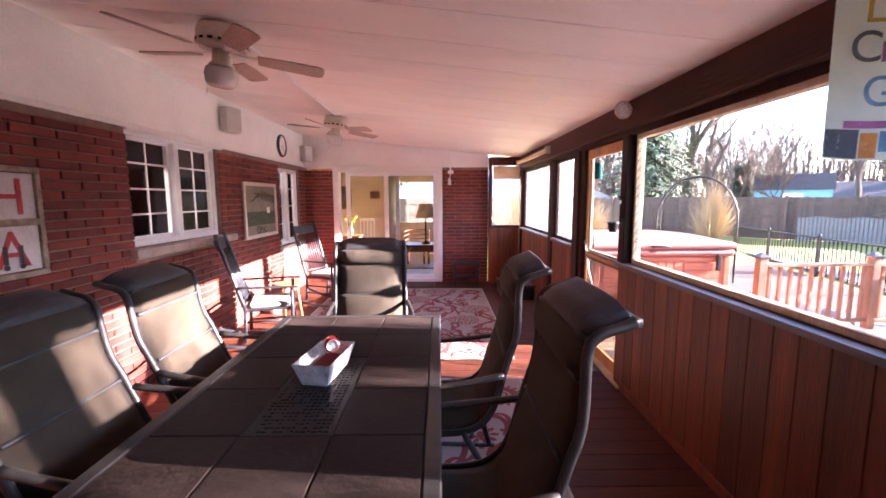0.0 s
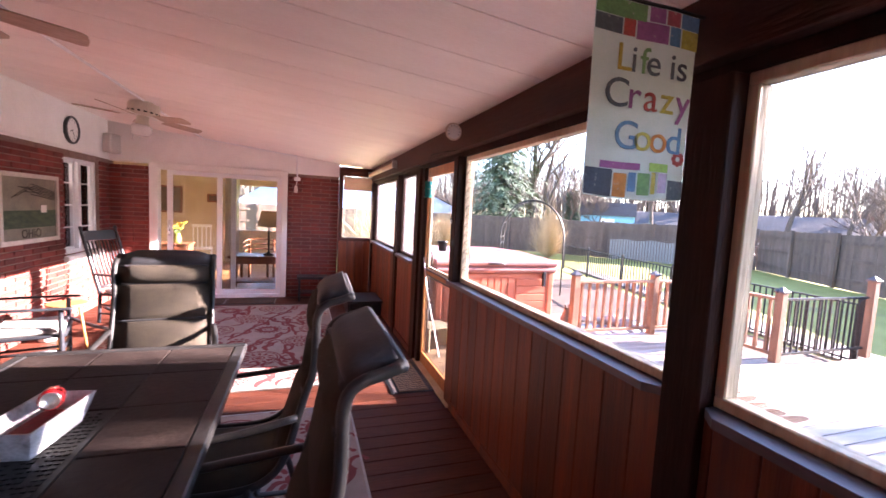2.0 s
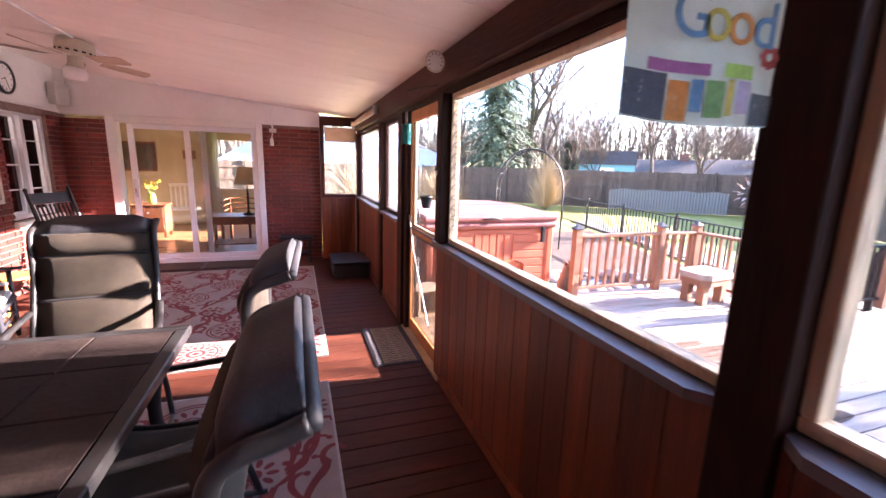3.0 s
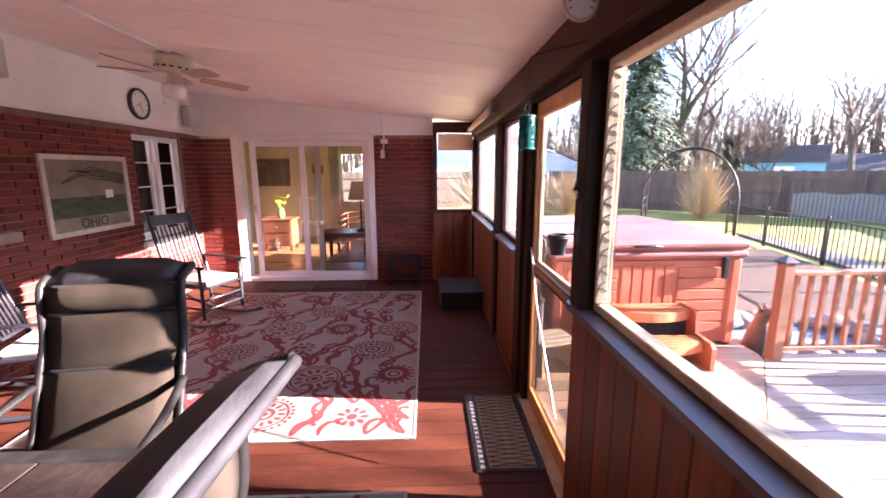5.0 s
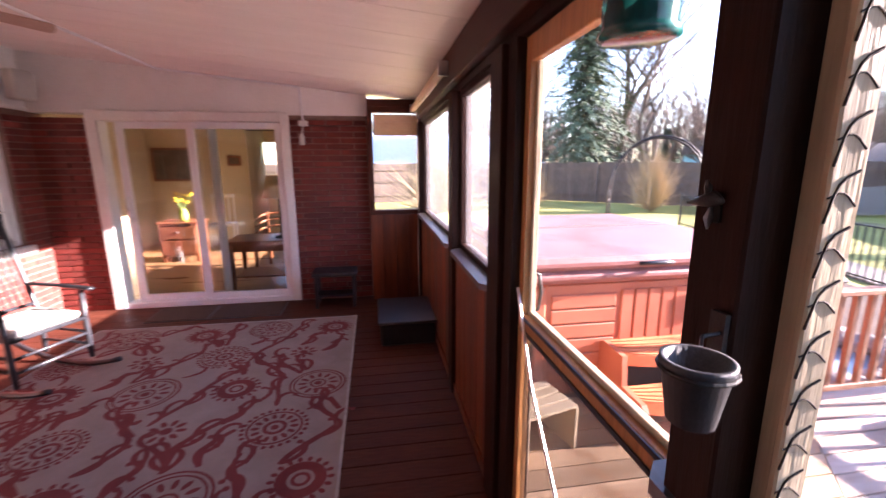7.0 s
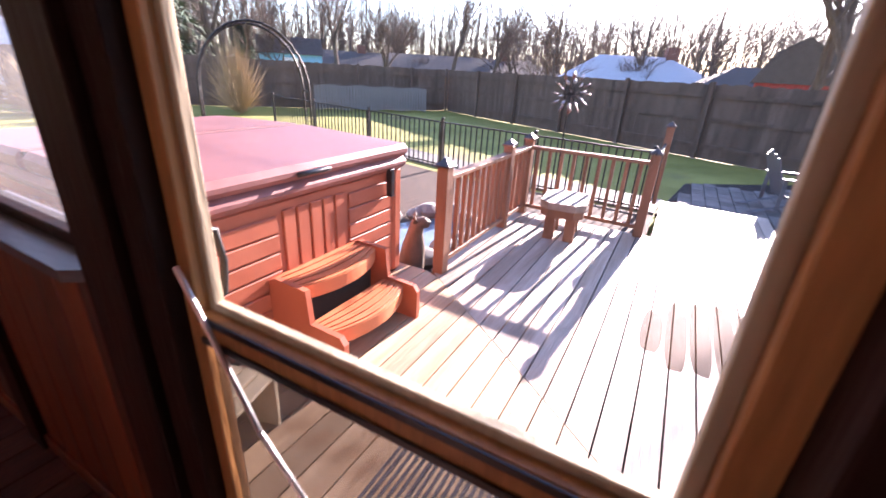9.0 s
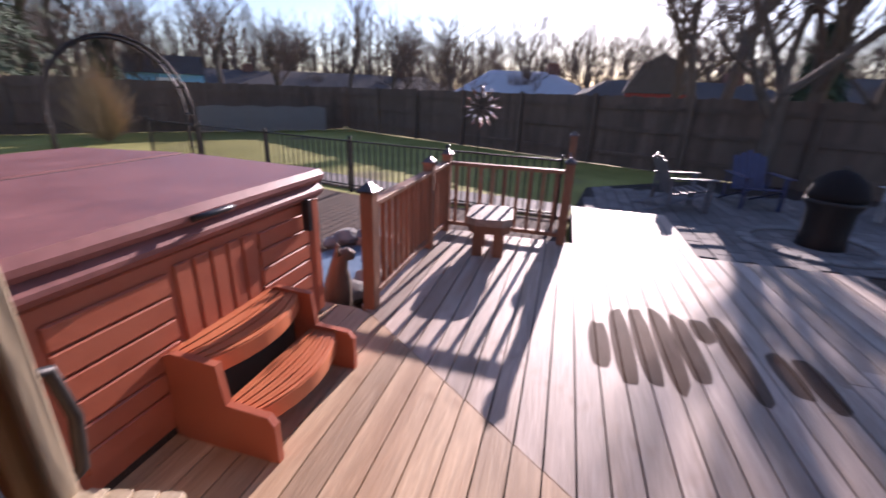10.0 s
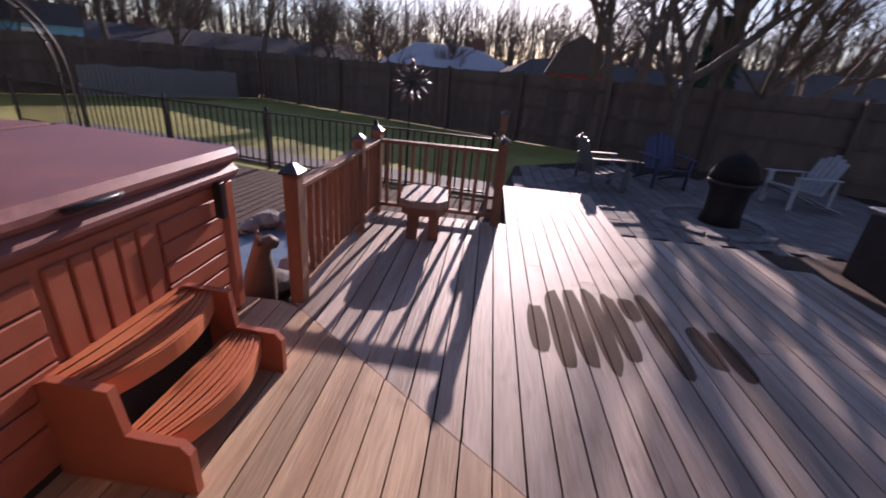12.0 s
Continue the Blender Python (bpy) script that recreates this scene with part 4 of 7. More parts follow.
def door_mat():
    t = thing("door_mat", pose(2.025, 5.38, 0, 0, 0, 0), "black rubber and tan coir door mat inside the screen door", "door mat")
    part("rubber_base", box(-0.20, 0.20, -0.39, 0.39, 0.0, 0.008, 0.003), M_black, t)
    part("coir_field", box(-0.13, 0.13, -0.37, 0.37, 0.008, 0.016, 0.003), surf("coir", (0.33, 0.24, 0.15), (0.46, 0.35, 0.23), 0.95, 60, bump=0.9, fine=200), t, "tan woven coir field")
    lat = bmesh.new()
    for k in range(-9, 10):
        y = k * 0.04
        ribbon(lat, [(-0.125, y), (0.125, y + 0.04 if k < 9 else y)], 0.0035, 0.0165)
        ribbon(lat, [(-0.125, y), (0.125, y - 0.04 if k > -9 else y)], 0.0035, 0.0168)
    part("lattice", lat, M_dark, t, "dark diamond lattice")
    bd = bmesh.new()
    for k in range(18):
        for s in (-1, 1):
            bx(bd, s * 0.165 - 0.012, s * 0.165 + 0.012, -0.37 + k * 0.043, -0.345 + k * 0.043, 0.008, 0.014)
    tagged(part("stud_border", bd, M_ledge, t, "studded rubber border"), kind="stuff")


door_mat()
for x0, x1 in ((-0.62, -0.05), (-0.01, 0.68)):
    t = thing("entry_mat", pose((x0 + x1) / 2, 8.80, 0), "thin dark brown entry mat before the sliding door", "door mat", "entry mats")
    part("mat_field", box(-(x1 - x0) / 2, (x1 - x0) / 2, -0.2, 0.2, 0.0, 0.012, 0.003), surf("brown_mat", (0.055, 0.035, 0.025), (0.10, 0.065, 0.045), 0.95, 50, bump=0.7, fine=200), t)
    part("mat_edge", box(-(x1 - x0) / 2 - 0.012, (x1 - x0) / 2 + 0.012, -0.212, 0.212, 0.0, 0.006), M_black, t)


# ---- porch: fixtures ----
def ceiling_fan(x, y, turn):
    z = roof_z(x)
    f = thing("ceiling_fan", pose(x, y, z, 0, 6.0, turn * 0), "cream ceiling fan with five blades and a glass lamp, at rest", "ceiling fan", "ceiling fans")
    cream = M_white
    bm = bmesh.new()
    lathe(bm, [(0.075, 0.0), (0.085, -0.012), (0.13, -0.02), (0.14, -0.05), (0.14, -0.125), (0.125, -0.14), (0.06, -0.145)], 28)
    part("motor_housing", bm, surf("cream_enamel", (0.60, 0.53, 0.42), (0.68, 0.61, 0.50), 0.4, 6), f, "", True)
    vent = bmesh.new()
    for k in range(16):
        a = k * math.tau / 16
        bx(vent, -0.014, 0.014, -0.002, 0.002, -0.007, 0.007, 0, Matrix.Translation((0.1395 * math.cos(a), 0.1395 * math.sin(a), -0.112)) @ Matrix.Rotation(a + math.pi / 2, 4, "Z"))
    tagged(part("vent_ring", vent, M_dark, f), kind="stuff")
    bm = bmesh.new()
    lathe(bm, [(0.05, -0.145), (0.055, -0.16), (0.055, -0.21), (0.07, -0.225), (0.07, -0.235)], 20)
    part("switch_housing", bm, surf("cream_enamel_b", (0.58, 0.51, 0.40), (0.66, 0.59, 0.48), 0.4, 6), f, "", True)
    bm = bmesh.new()
    lathe(bm, [(0.06, -0.236), (0.085, -0.245), (0.092, -0.28), (0.082, -0.33), (0.06, -0.345)], 22)
    part("lamp_glass", bm, surf("frosted_glass", (0.68, 0.64, 0.62), (0.76, 0.72, 0.70), 0.25, 10), f, "ribbed frosted glass lamp shade, unlit", True)
    for k in range(5):
        a = math.radians(turn + 72 * k)
        bl = bmesh.new()
        poly = [(0.19, -0.05), (0.32, -0.062), (0.54, -0.066), (0.565, -0.05), (0.572, 0.0), (0.565, 0.05), (0.54, 0.066), (0.32, 0.062), (0.19, 0.05)]
        slab(bl, poly, -0.004, 0.004)
        blade = part("blade", bl, surf("blade_laminate", (0.40, 0.29, 0.22), (0.48, 0.36, 0.28), 0.5, 7, (0.2, 1, 1)) if k == 0 else bpy.data.materials["blade_laminate"], f)
        blade.matrix_basis = Matrix.Translation((0, 0, -0.158)) @ Matrix.Rotation(a, 4, "Z") @ Matrix.Rotation(radians(-12), 4, "X")
        ir = bmesh.new()
        tube(ir, [(0.06, 0, 0.01), (0.14, 0, 0.006), (0.25, 0, 0.008)], [0.012, 0.018, 0.03], 6, 0.25)
        part("blade_iron", ir, M_white, blade)
    for s, l in ((-1, 0.12), (1, 0.06)):
        bm = bmesh.new()
        tube(bm, [(0.05 * s, -0.05, -0.225), (0.052 * s, -0.055, -0.225 - l - 0.06)], 0.0022, 5)
        part("pull_chain", bm, M_steel, f)


ceiling_fan(-0.46, 4.03, 20)
ceiling_fan(-0.47, 6.74, 38)


def conduit(name, pts, r, label):
    t = thing(name, pose(0, 0, 0), label, "conduit")
    bm = bmesh.new()
    for a, b in zip(pts, pts[1:]):
        tube(bm, [a, b], r, 6)
    part("raceway", bm, M_vinyl, t)


conduit("cable_raceway", [(-0.445, 4.17, roof_z(-0.445) - 0.012), (-0.445, 6.62, roof_z(-0.445) - 0.012)], 0.011, "white cable raceway between the ceiling fans")
conduit("cable_raceway", [(-0.45, 6.88, roof_z(-0.45) - 0.012), (-0.40, 9.07, roof_z(-0.40) - 0.012), (0.96, 9.08, roof_z(0.96) - 0.012), (0.98, 9.085, 1.99)], 0.011, "white cable raceway along the end wall")


def wall_clock():
    c = thing("wall_clock", pose(XL - 0.003, 8.04, 2.33, 0, 90, 0), "round black-rimmed wall clock with a white face", "clock")
    bm = bmesh.new()
    lathe(bm, [(0.165, 0.0), (0.17, 0.02), (0.165, 0.035), (0.145, 0.038), (0.14, 0.02)], 36)
    part("rim", bm, M_black, c, "", True)
    bm = bmesh.new()
    lathe(bm, [(0.142, 0.012), (0.142, 0.022)], 36)
    part("dial", bm, M_white, c, "plain white dial")
    bm = bmesh.new()
    for k in range(12):
        a = k * math.tau / 12
        bx(bm, -0.004, 0.004, -0.014, 0.014, 0.0225, 0.0235, 0, Matrix.Rotation(a, 4, "Z") @ Matrix.Translation((0, 0.118, 0)))
    part("hour_marks", bm, M_black, c)
    for a, l in ((200, 0.07), (300, 0.10)):
        bm = bmesh.new()
        bx(bm, -0.004, 0.004, -0.01, l, 0.024, 0.026, 0, Matrix.Rotation(radians(a), 4, "Z"))
        part("clock_hand", bm, M_black, c)


wall_clock()


def speaker(y, z):
    s = thing("wall_speaker", pose(XL, y, z, 0, 0, -18), "small cream wall speaker on a bracket", "speaker", "porch speakers")
    part("bracket", box(-0.025, 0.04, -0.02, 0.02, -0.09, 0.09, 0.004), M_ledge, s)
    part("cabinet", box(0.04, 0.16, -0.10, 0.10, -0.135, 0.135, 0.012), surf("cream_plastic", (0.56, 0.54, 0.49), (0.62, 0.60, 0.55), 0.5, 6), s)
    part("grille", box(0.16, 0.168, -0.088, 0.088, -0.122, 0.122, 0.003), surf("grille_cloth", (0.50, 0.49, 0.46), (0.58, 0.57, 0.53), 0.8, 8, fine=300, bump=0.6), s, "pale perforated grille")


speaker(6.33, 2.40)
speaker(8.98, 2.30)


def framed(name, y0, y1, z0, z1, label, mat_in, details):
    p = thing(name, pose(XL, (y0 + y1) / 2, (z0 + z1) / 2), label, "picture")
    w, h = (y1 - y0) / 2, (z1 - z0) / 2
    fr = bmesh.new()
    for q in ((-w, w, -h, -h + 0.045), (-w, w, h - 0.045, h), (-w, -w + 0.045, -h + 0.045, h - 0.045), (w - 0.045, w, -h + 0.045, h - 0.045)):
        bx(fr, 0.001, 0.032, q[0], q[1], q[2], q[3], 0.004)
    part("frame", fr, surf(name + "_frame", (0.50, 0.46, 0.40), (0.64, 0.60, 0.54), 0.6, 18), p, "whitewashed wooden frame")
    part("picture", box(0.001, 0.014, -w + 0.045, w - 0.045, -h + 0.045, h - 0.045), mat_in, p)
    details(p, w, h)


def landscape(p, w, h):
    g = bmesh.new()
    bx(g, 0.0142, 0.0155, -w + 0.05, w - 0.05, -h * 0.55, -h * 0.05)
    part("painted_meadow", g, surf("meadow_paint", (0.02, 0.042, 0.022), (0.07, 0.10, 0.05), 0.7, 9, (1, 1, 3)), p, "dark green painted meadow")
    b = bmesh.new()
    bx(b, 0.0156, 0.0165, w * 0.35, w * 0.55, -h * 0.12, h * 0.1)
    part("painted_barn", b, M_white, p, "small white painted barn")
    br = bmesh.new()
    rnd = random.Random(3)
    for k in range(7):
        x = 0.016
        tube(br, [(x, w - 0.06, h * 0.25 + k * 0.015), (x, w * 0.4 - k * 0.03, h * (0.35 + 0.06 * k)), (x, -w * (0.1 + 0.1 * k) + 0.05, h * (0.3 + rnd.random() * 0.5))], 0.004, 4)
    part("painted_branches", br, M_dark, p, "dark painted branches")
    words("OHIO", 0.13, M_dark, "lettering", p, Matrix.Translation((0.0165, 0.0, -h + 0.06)) @ Euler((radians(90), 0, radians(90))).to_matrix().to_4x4())


framed("landscape_picture", 6.66, 7.68, 1.015, 1.74, "framed landscape print with a white barn on the brick wall", surf("sky_paint", (0.15, 0.135, 0.10), (0.25, 0.225, 0.165), 0.6, 5), landscape)


def letter_sign():
    p = thing("letter_sign", pose(XL, 3.83, 1.40), "rustic two-pane sign with red letter blocks in a weathered frame", "sign")
    w = 0.20
    fr = bmesh.new()
    for q in ((-w, w, 0.285, 0.32), (-w, w, -0.02, 0.02), (-w, w, -0.32, -0.285), (-w, -w + 0.035, -0.285, 0.285), (w - 0.035, w, -0.285, 0.285)):
        bx(fr, 0.001, 0.03, *q, 0.004)
    part("frame", fr, surf("rustic_frame", (0.20, 0.16, 0.11), (0.42, 0.36, 0.28), 0.8, 20), p, "weathered wooden frame")
    red = surf("letter_red", (0.40, 0.02, 0.025), (0.50, 0.04, 0.045), 0.6, 14)
    pale = surf("poster_pale", (0.52, 0.50, 0.50), (0.64, 0.62, 0.62), 0.6, 14)
    for z, ch in ((0.15, "H"), (-0.15, "A")):
        part("panel", box(0.001, 0.012, -w + 0.035, w - 0.035, z - 0.13, z + 0.13), pale, p, "pale printed panel")
        words(ch, 0.30, red, "lettering", p, Matrix.Translation((0.0135, 0.0, z - 0.105)) @ Euler((radians(90), 0, radians(90))).to_matrix().to_4x4(), 0.0015)
    for s in (-1, 1):
        part("printed_bar", box(0.0155, 0.018, s * 0.045 - 0.012, s * 0.045 + 0.012, -0.234, -0.13), M_black, p, "small dark printed bar")
        part("printed_dot", lathe(bmesh.new(), [(0.016, 0.0), (0.016, 0.004)], 12, Matrix.Translation((0.0155, s * 0.045, -0.25)) @ Matrix.Rotation(radians(90), 4, "Y")), M_black, p, "small dark printed dot")


letter_sign()


def garden_flag():
    f = thing("garden_flag", look_flag, "pale blue cloth garden flag with bright lettering, hung from the beam", "flag")
    w, h = 0.185, 0.30
    def cloth(bm, u0, u1, v0, v1, off):
        n, k = 12, 6
        grid = []
        for i in range(n + 1):
            u = u0 + (u1 - u0) * i / n
            col = []
            for j in range(k + 1):
                v = v0 + (v1 - v0) * j / k
                col.append(bm.verts.new((u, -off - 0.008 * math.sin(u * 22) * (1 - (v + h) / (2 * h) * 0.7), v - 0.006 * math.cos(u * 9) * (1 if v < -h * 0.9 else 0))))
            grid.append(col)
        for i in range(n):
            for j in range(k):
                bm.faces.new((grid[i][j], grid[i + 1][j], grid[i + 1][j + 1], grid[i][j + 1]))
        return bm
    pale = surf("flag_cloth", (0.66, 0.76, 0.72), (0.74, 0.82, 0.78), 0.9, 12, bump=0.3, fine=300)
    body = cloth(bmesh.new(), -w, w, -h, h, 0.0)
    bmesh.ops.solidify(body, geom=body.faces[:], thickness=0.0015)
    part("cloth", body, pale, f)
    cols = [(0.35, 0.08, 0.10), (0.30, 0.10, 0.25), (0.45, 0.32, 0.05), (0.10, 0.22, 0.38), (0.45, 0.40, 0.08), (0.40, 0.07, 0.06), (0.10, 0.12, 0.14), (0.15, 0.30, 0.12), (0.06, 0.07, 0.09), (0.5, 0.2, 0.05), (0.42, 0.36, 0.5), (0.28, 0.45, 0.1)]
    mats = [surf("flag_dye_%s" % "abcdefghijkl"[k], c, tuple(v * 1.3 for v in c), 0.9, 30, spots=((0.5, 0.5, 0.45), 60, 0.64)) for k, c in enumerate(cols)]
    def patch(u0, u1, v0, v1, k):
        part("patch", cloth(bmesh.new(), u0, u1, v0, v1, 0.0035), mats[k], f)
    for u0, u1, v0, v1, k in ((-w, -0.01, 0.245, 0.295, 7), (0.0, 0.055, 0.25, 0.295, 1), (0.06, 0.11, 0.25, 0.295, 0), (0.115, w, 0.25, 0.295, 3),
                              (-w, -0.09, 0.195, 0.243, 6), (-0.085, -0.045, 0.195, 0.245, 5), (-0.04, 0.07, 0.19, 0.247, 1), (0.075, 0.115, 0.19, 0.248, 3), (0.12, w, 0.19, 0.248, 4),
                              (-w, -0.08, -0.297, -0.215, 8), (-0.075, -0.03, -0.295, -0.225, 9), (-0.025, 0.0, -0.275, -0.22, 3), (0.005, 0.045, -0.285, -0.22, 7), (0.05, 0.065, -0.28, -0.215, 4),
                              (0.075, 0.11, -0.275, -0.215, 10), (0.115, w, -0.297, -0.235, 6), (-0.13, 0.01, -0.212, -0.19, 1), (0.04, 0.11, -0.212, -0.185, 11)):
        patch(u0, u1, v0, v1, k)
    def line(text, size, v, ks, step, u):
        for i, ch in enumerate(text):
            if ch != " ":
                words(ch, size, mats[ks[i % len(ks)]], "letter", f, Matrix.Translation((u + i * step, -0.0125, v)) @ Euler((radians(90), 0, 0)).to_matrix().to_4x4())
    line("Life is", 0.115, 0.085, (2, 6, 7, 6, 6, 6, 8), 0.035, -0.085)
    line("Crazy", 0.125, -0.025, (6, 1, 5, 4, 1), 0.060, -0.10)
    line("Good", 0.125, -0.15, (3, 4, 9, 3), 0.058, -0.055)
    fl = bmesh.new()
    for k in range(8):
        a = k * math.tau / 8
        dot(fl, 0.14 + 0.016 * math.cos(a), -0.165 + 0.016 * math.sin(a), 0.009, 0.0125, 8)
    bmesh.ops.transform(fl, matrix=Matrix.Rotation(radians(90), 4, "X"), verts=fl.verts)
    part("flower_motif", fl, mats[5], f, "small red flower")
    rod = bmesh.new()
    tube(rod, [(-w - 0.02, 0, h + 0.004), (w + 0.02, 0, h + 0.004)], 0.006, 8)
    tube(rod, [(-w - 0.02, 0, h + 0.004), (-w - 0.03, 0, h + 0.02), (-w - 0.015, 0, h + 0.03)], 0.004, 6)
    part("flag_rod", rod, M_iron, f, "black metal rod")


look_flag = pose(1.97, 2.59, 1.895) @ Matrix.Diagonal((0.97, 1.0, 0.88, 1.0))
garden_flag()


def thermometer():
    t = thing("wall_thermometer", pose(2.10, 4.56, 2.15, 0, 0, 0), "round cream outdoor thermometer on the post", "thermometer")
    bm = bmesh.new()
    lathe(bm, [(0.06, 0.0), (0.064, 0.01), (0.06, 0.02), (0.054, 0.018)], 24, Matrix.Rotation(radians(90), 4, "X") @ Matrix.Translation((0, 0, 0)))
    part("case", bm, surf("cream_case", (0.52, 0.43, 0.33), (0.6, 0.5, 0.4), 0.5, 8), t)
    bm = bmesh.new()
    lathe(bm, [(0.053, 0.019), (0.053, 0.021)], 24, Matrix.Rotation(radians(90), 4, "X"))
    part("dial", bm, M_white, t, "pale dial")
    bm = bmesh.new()
    for k in range(9):
        a = radians(-120 + 30 * k)
        bx(bm, -0.002, 0.002, -0.006, 0.006, 0.0212, 0.022, 0, Matrix.Rotation(radians(90), 4, "X") @ Matrix.Rotation(a, 4, "Z") @ Matrix.Translation((0, 0.042, 0)))
    part("dial_marks", bm, M_black, t)
    part("mount", box(0.0, 0.06, -0.005, 0.03, -0.03, 0.03), M_beam, t)


thermometer()


def lantern():
    l = thing("hanging_lantern", pose(1.918, 4.50, 1.66) @ Matrix.Diagonal((0.43, 0.43, 0.66, 1.0)), "teal glazed ceramic lantern with cut-out flowers, hanging", "lantern")
    bm = bmesh.new()
    seg, rows = 32, 16
    prof = [(0.062 + 0.004 * math.sin(k / rows * math.pi), 0.004 + 0.165 * k / rows) for k in range(rows + 1)]
    grid = [[bm.verts.new((r * math.cos(a * math.tau / seg), r * math.sin(a * math.tau / seg), z)) for a in range(seg)] for r, z in prof]
    rnd = random.Random(7)
    holes = set()
    for k in range(42):
        holes.add((rnd.randint(3, rows - 4), rnd.randint(0, seg - 1)))
    for i in range(rows):
        for k in range(seg):
            if (i, k) not in holes:
                bm.faces.new((grid[i][k], grid[i][(k + 1) % seg], grid[i + 1][(k + 1) % seg], grid[i + 1][k]))
    bmesh.ops.solidify(bm, geom=bm.faces[:], thickness=0.006)
    part("body", bm, M_teal, l, "", True)
    for z, r in ((0.0, 0.07), (0.162, 0.07)):
        bm = bmesh.new()
        lathe(bm, [(r - 0.012, z), (r, z + 0.003), (r, z + 0.01), (r - 0.012, z + 0.013)], 32)
        part("rim", bm, M_teal, l, "", True)
    bm = bmesh.new()
    for s in (-1, 1):
        tube(bm, [(0, s * 0.062, 0.17), (0, s * 0.05, 0.30), (0, 0, 0.44)], 0.0018, 5)
    tube(bm, [(0, 0, 0.44), (0.02, 0, 0.46), (0.22, 0, 0.50), (0.45, 0, 0.53)], 0.004, 6)
    part("hanging_wire", bm, M_iron, l, "black wire hanger")


lantern()


def wall_pot():
    p = thing("wall_pot", pose(2.07, 4.572, 1.275) @ Matrix.Diagonal((0.44, 0.44, 0.55, 1.0)), "dark empty flower pot in a ring bracket on the post", "flower pot")
    bm = bmesh.new()
    lathe(bm, [(0.06, 0.0), (0.085, 0.125), (0.09, 0.125), (0.09, 0.14), (0.078, 0.14), (0.055, 0.01)], 24)
    part("pot", bm, M_potblk, p, "", True)
    bm = bmesh.new()
    tube(bm, [(0.092 * math.cos(k * math.tau / 20), 0.092 * math.sin(k * math.tau / 20), 0.12) for k in range(20)], 0.005, 6, closed=True)
    tube(bm, [(0.065, 0.065, 0.12), (0.16, 0.17, 0.12), (0.26, 0.19, 0.12)], 0.006, 6)
    bx(bm, 0.235, 0.252, 0.17, 0.23, 0.05, 0.17)
    part("ring_bracket", bm, M_iron, p)


wall_pot()


def wall_bird():
    p = thing("wall_ornament", pose(2.172, 4.70, 1.505) @ Matrix.Scale(0.62, 4), "small metal bird ornament with a leaf on the post", "ornament")
    bm = bmesh.new()
    tube(bm, [(0, -0.04, 0.02), (0, -0.015, 0.025), (0, 0.015, 0.018), (0, 0.06, 0.01)], [0.006, 0.018, 0.014, 0.004], 8)
    tube(bm, [(0, 0.0, 0.02), (0, 0.005, 0.05), (0, 0.01, 0.065)], [0.006, 0.009, 0.003], 6)
    part("bird", bm, M_iron, p, "", True)
    bm = bmesh.new()
    tube(bm, [(0.01, 0, 0.01), (0.005, 0, -0.02), (0.005, 0, -0.045)], [0.004, 0.014, 0.003], 6, 0.4)
    part("leaf", bm, M_steel, p, "pale metal leaf")
    part("back_plate", box(0.012, 0.022, -0.02, 0.02, -0.03, 0.03, 0.003), M_iron, p)


wall_bird()


def carved_board():
    """Narrow carved board on the window's side jamb."""
    t = thing("carved_board", pose(2.262, 4.612, SILL + 0.04), "pale wooden board carved with leaf veins beside the post", "carving")
    part("board", box(-0.022, 0.022, -0.012, 0.001, 0.0, 0.90, 0.003), M_pine, t)
    ink = bmesh.new()
    for k in range(13):
        z = 0.03 + k * 0.067
        tube(ink, spline([(-0.021, -0.0125, z), (-0.008, -0.0125, z + 0.045), (0.018, -0.0125, z + 0.062)], 3), 0.0019, 5)
        tube(ink, spline([(-0.021, -0.0125, z + 0.03), (0.0, -0.0125, z + 0.036), (0.02, -0.0125, z + 0.02)], 3), 0.0014, 5)
    tagged(part("vein_relief", ink, M_dark, t, "dark carved vein lines"), kind="stuff")


carved_board()


def outlet_light():
    s = thing("wall_light", pose(0.98, YE + 0.01, 1.86), "small white wall light with a bare socket", "light fitting")
    part("junction_box", box(-0.05, 0.05, -0.035, 0.005, 0.10, 0.16, 0.006), M_white, s)
    bm = bmesh.new()
    lathe(bm, [(0.02, -0.10), (0.03, -0.095), (0.03, -0.03), (0.02, 0.02)], 14, Matrix.Translation((-0.02, -0.045, 0.0)))
    part("socket", bm, M_white, s, "", True)
    bm = bmesh.new()
    tube(bm, [(-0.02, -0.045, 0.0), (-0.01, -0.04, 0.06), (0, -0.03, 0.11)], 0.008, 6)
    part("stem", bm, M_white, s)


outlet_light()


def tube_lamp():
    t = thing("roller_shade", pose(XK - 0.065, 8.2, 2.13), "rolled-up tan roller shade under the beam", "roller shade")
    bm = bmesh.new()
    tube(bm, [(0, -1.3, 0), (0, 0.7, 0)], 0.032, 12)
    part("rolled_cloth", bm, surf("shade_cloth", (0.52, 0.40, 0.27), (0.62, 0.49, 0.34), 0.85, 8), t, "", True)
    for y in (-1.315, 0.7):
        part("end_bracket", box(-0.03, 0.036, y, y + 0.015, -0.04, 0.05, 0.003), M_steel, t)


tube_lamp()


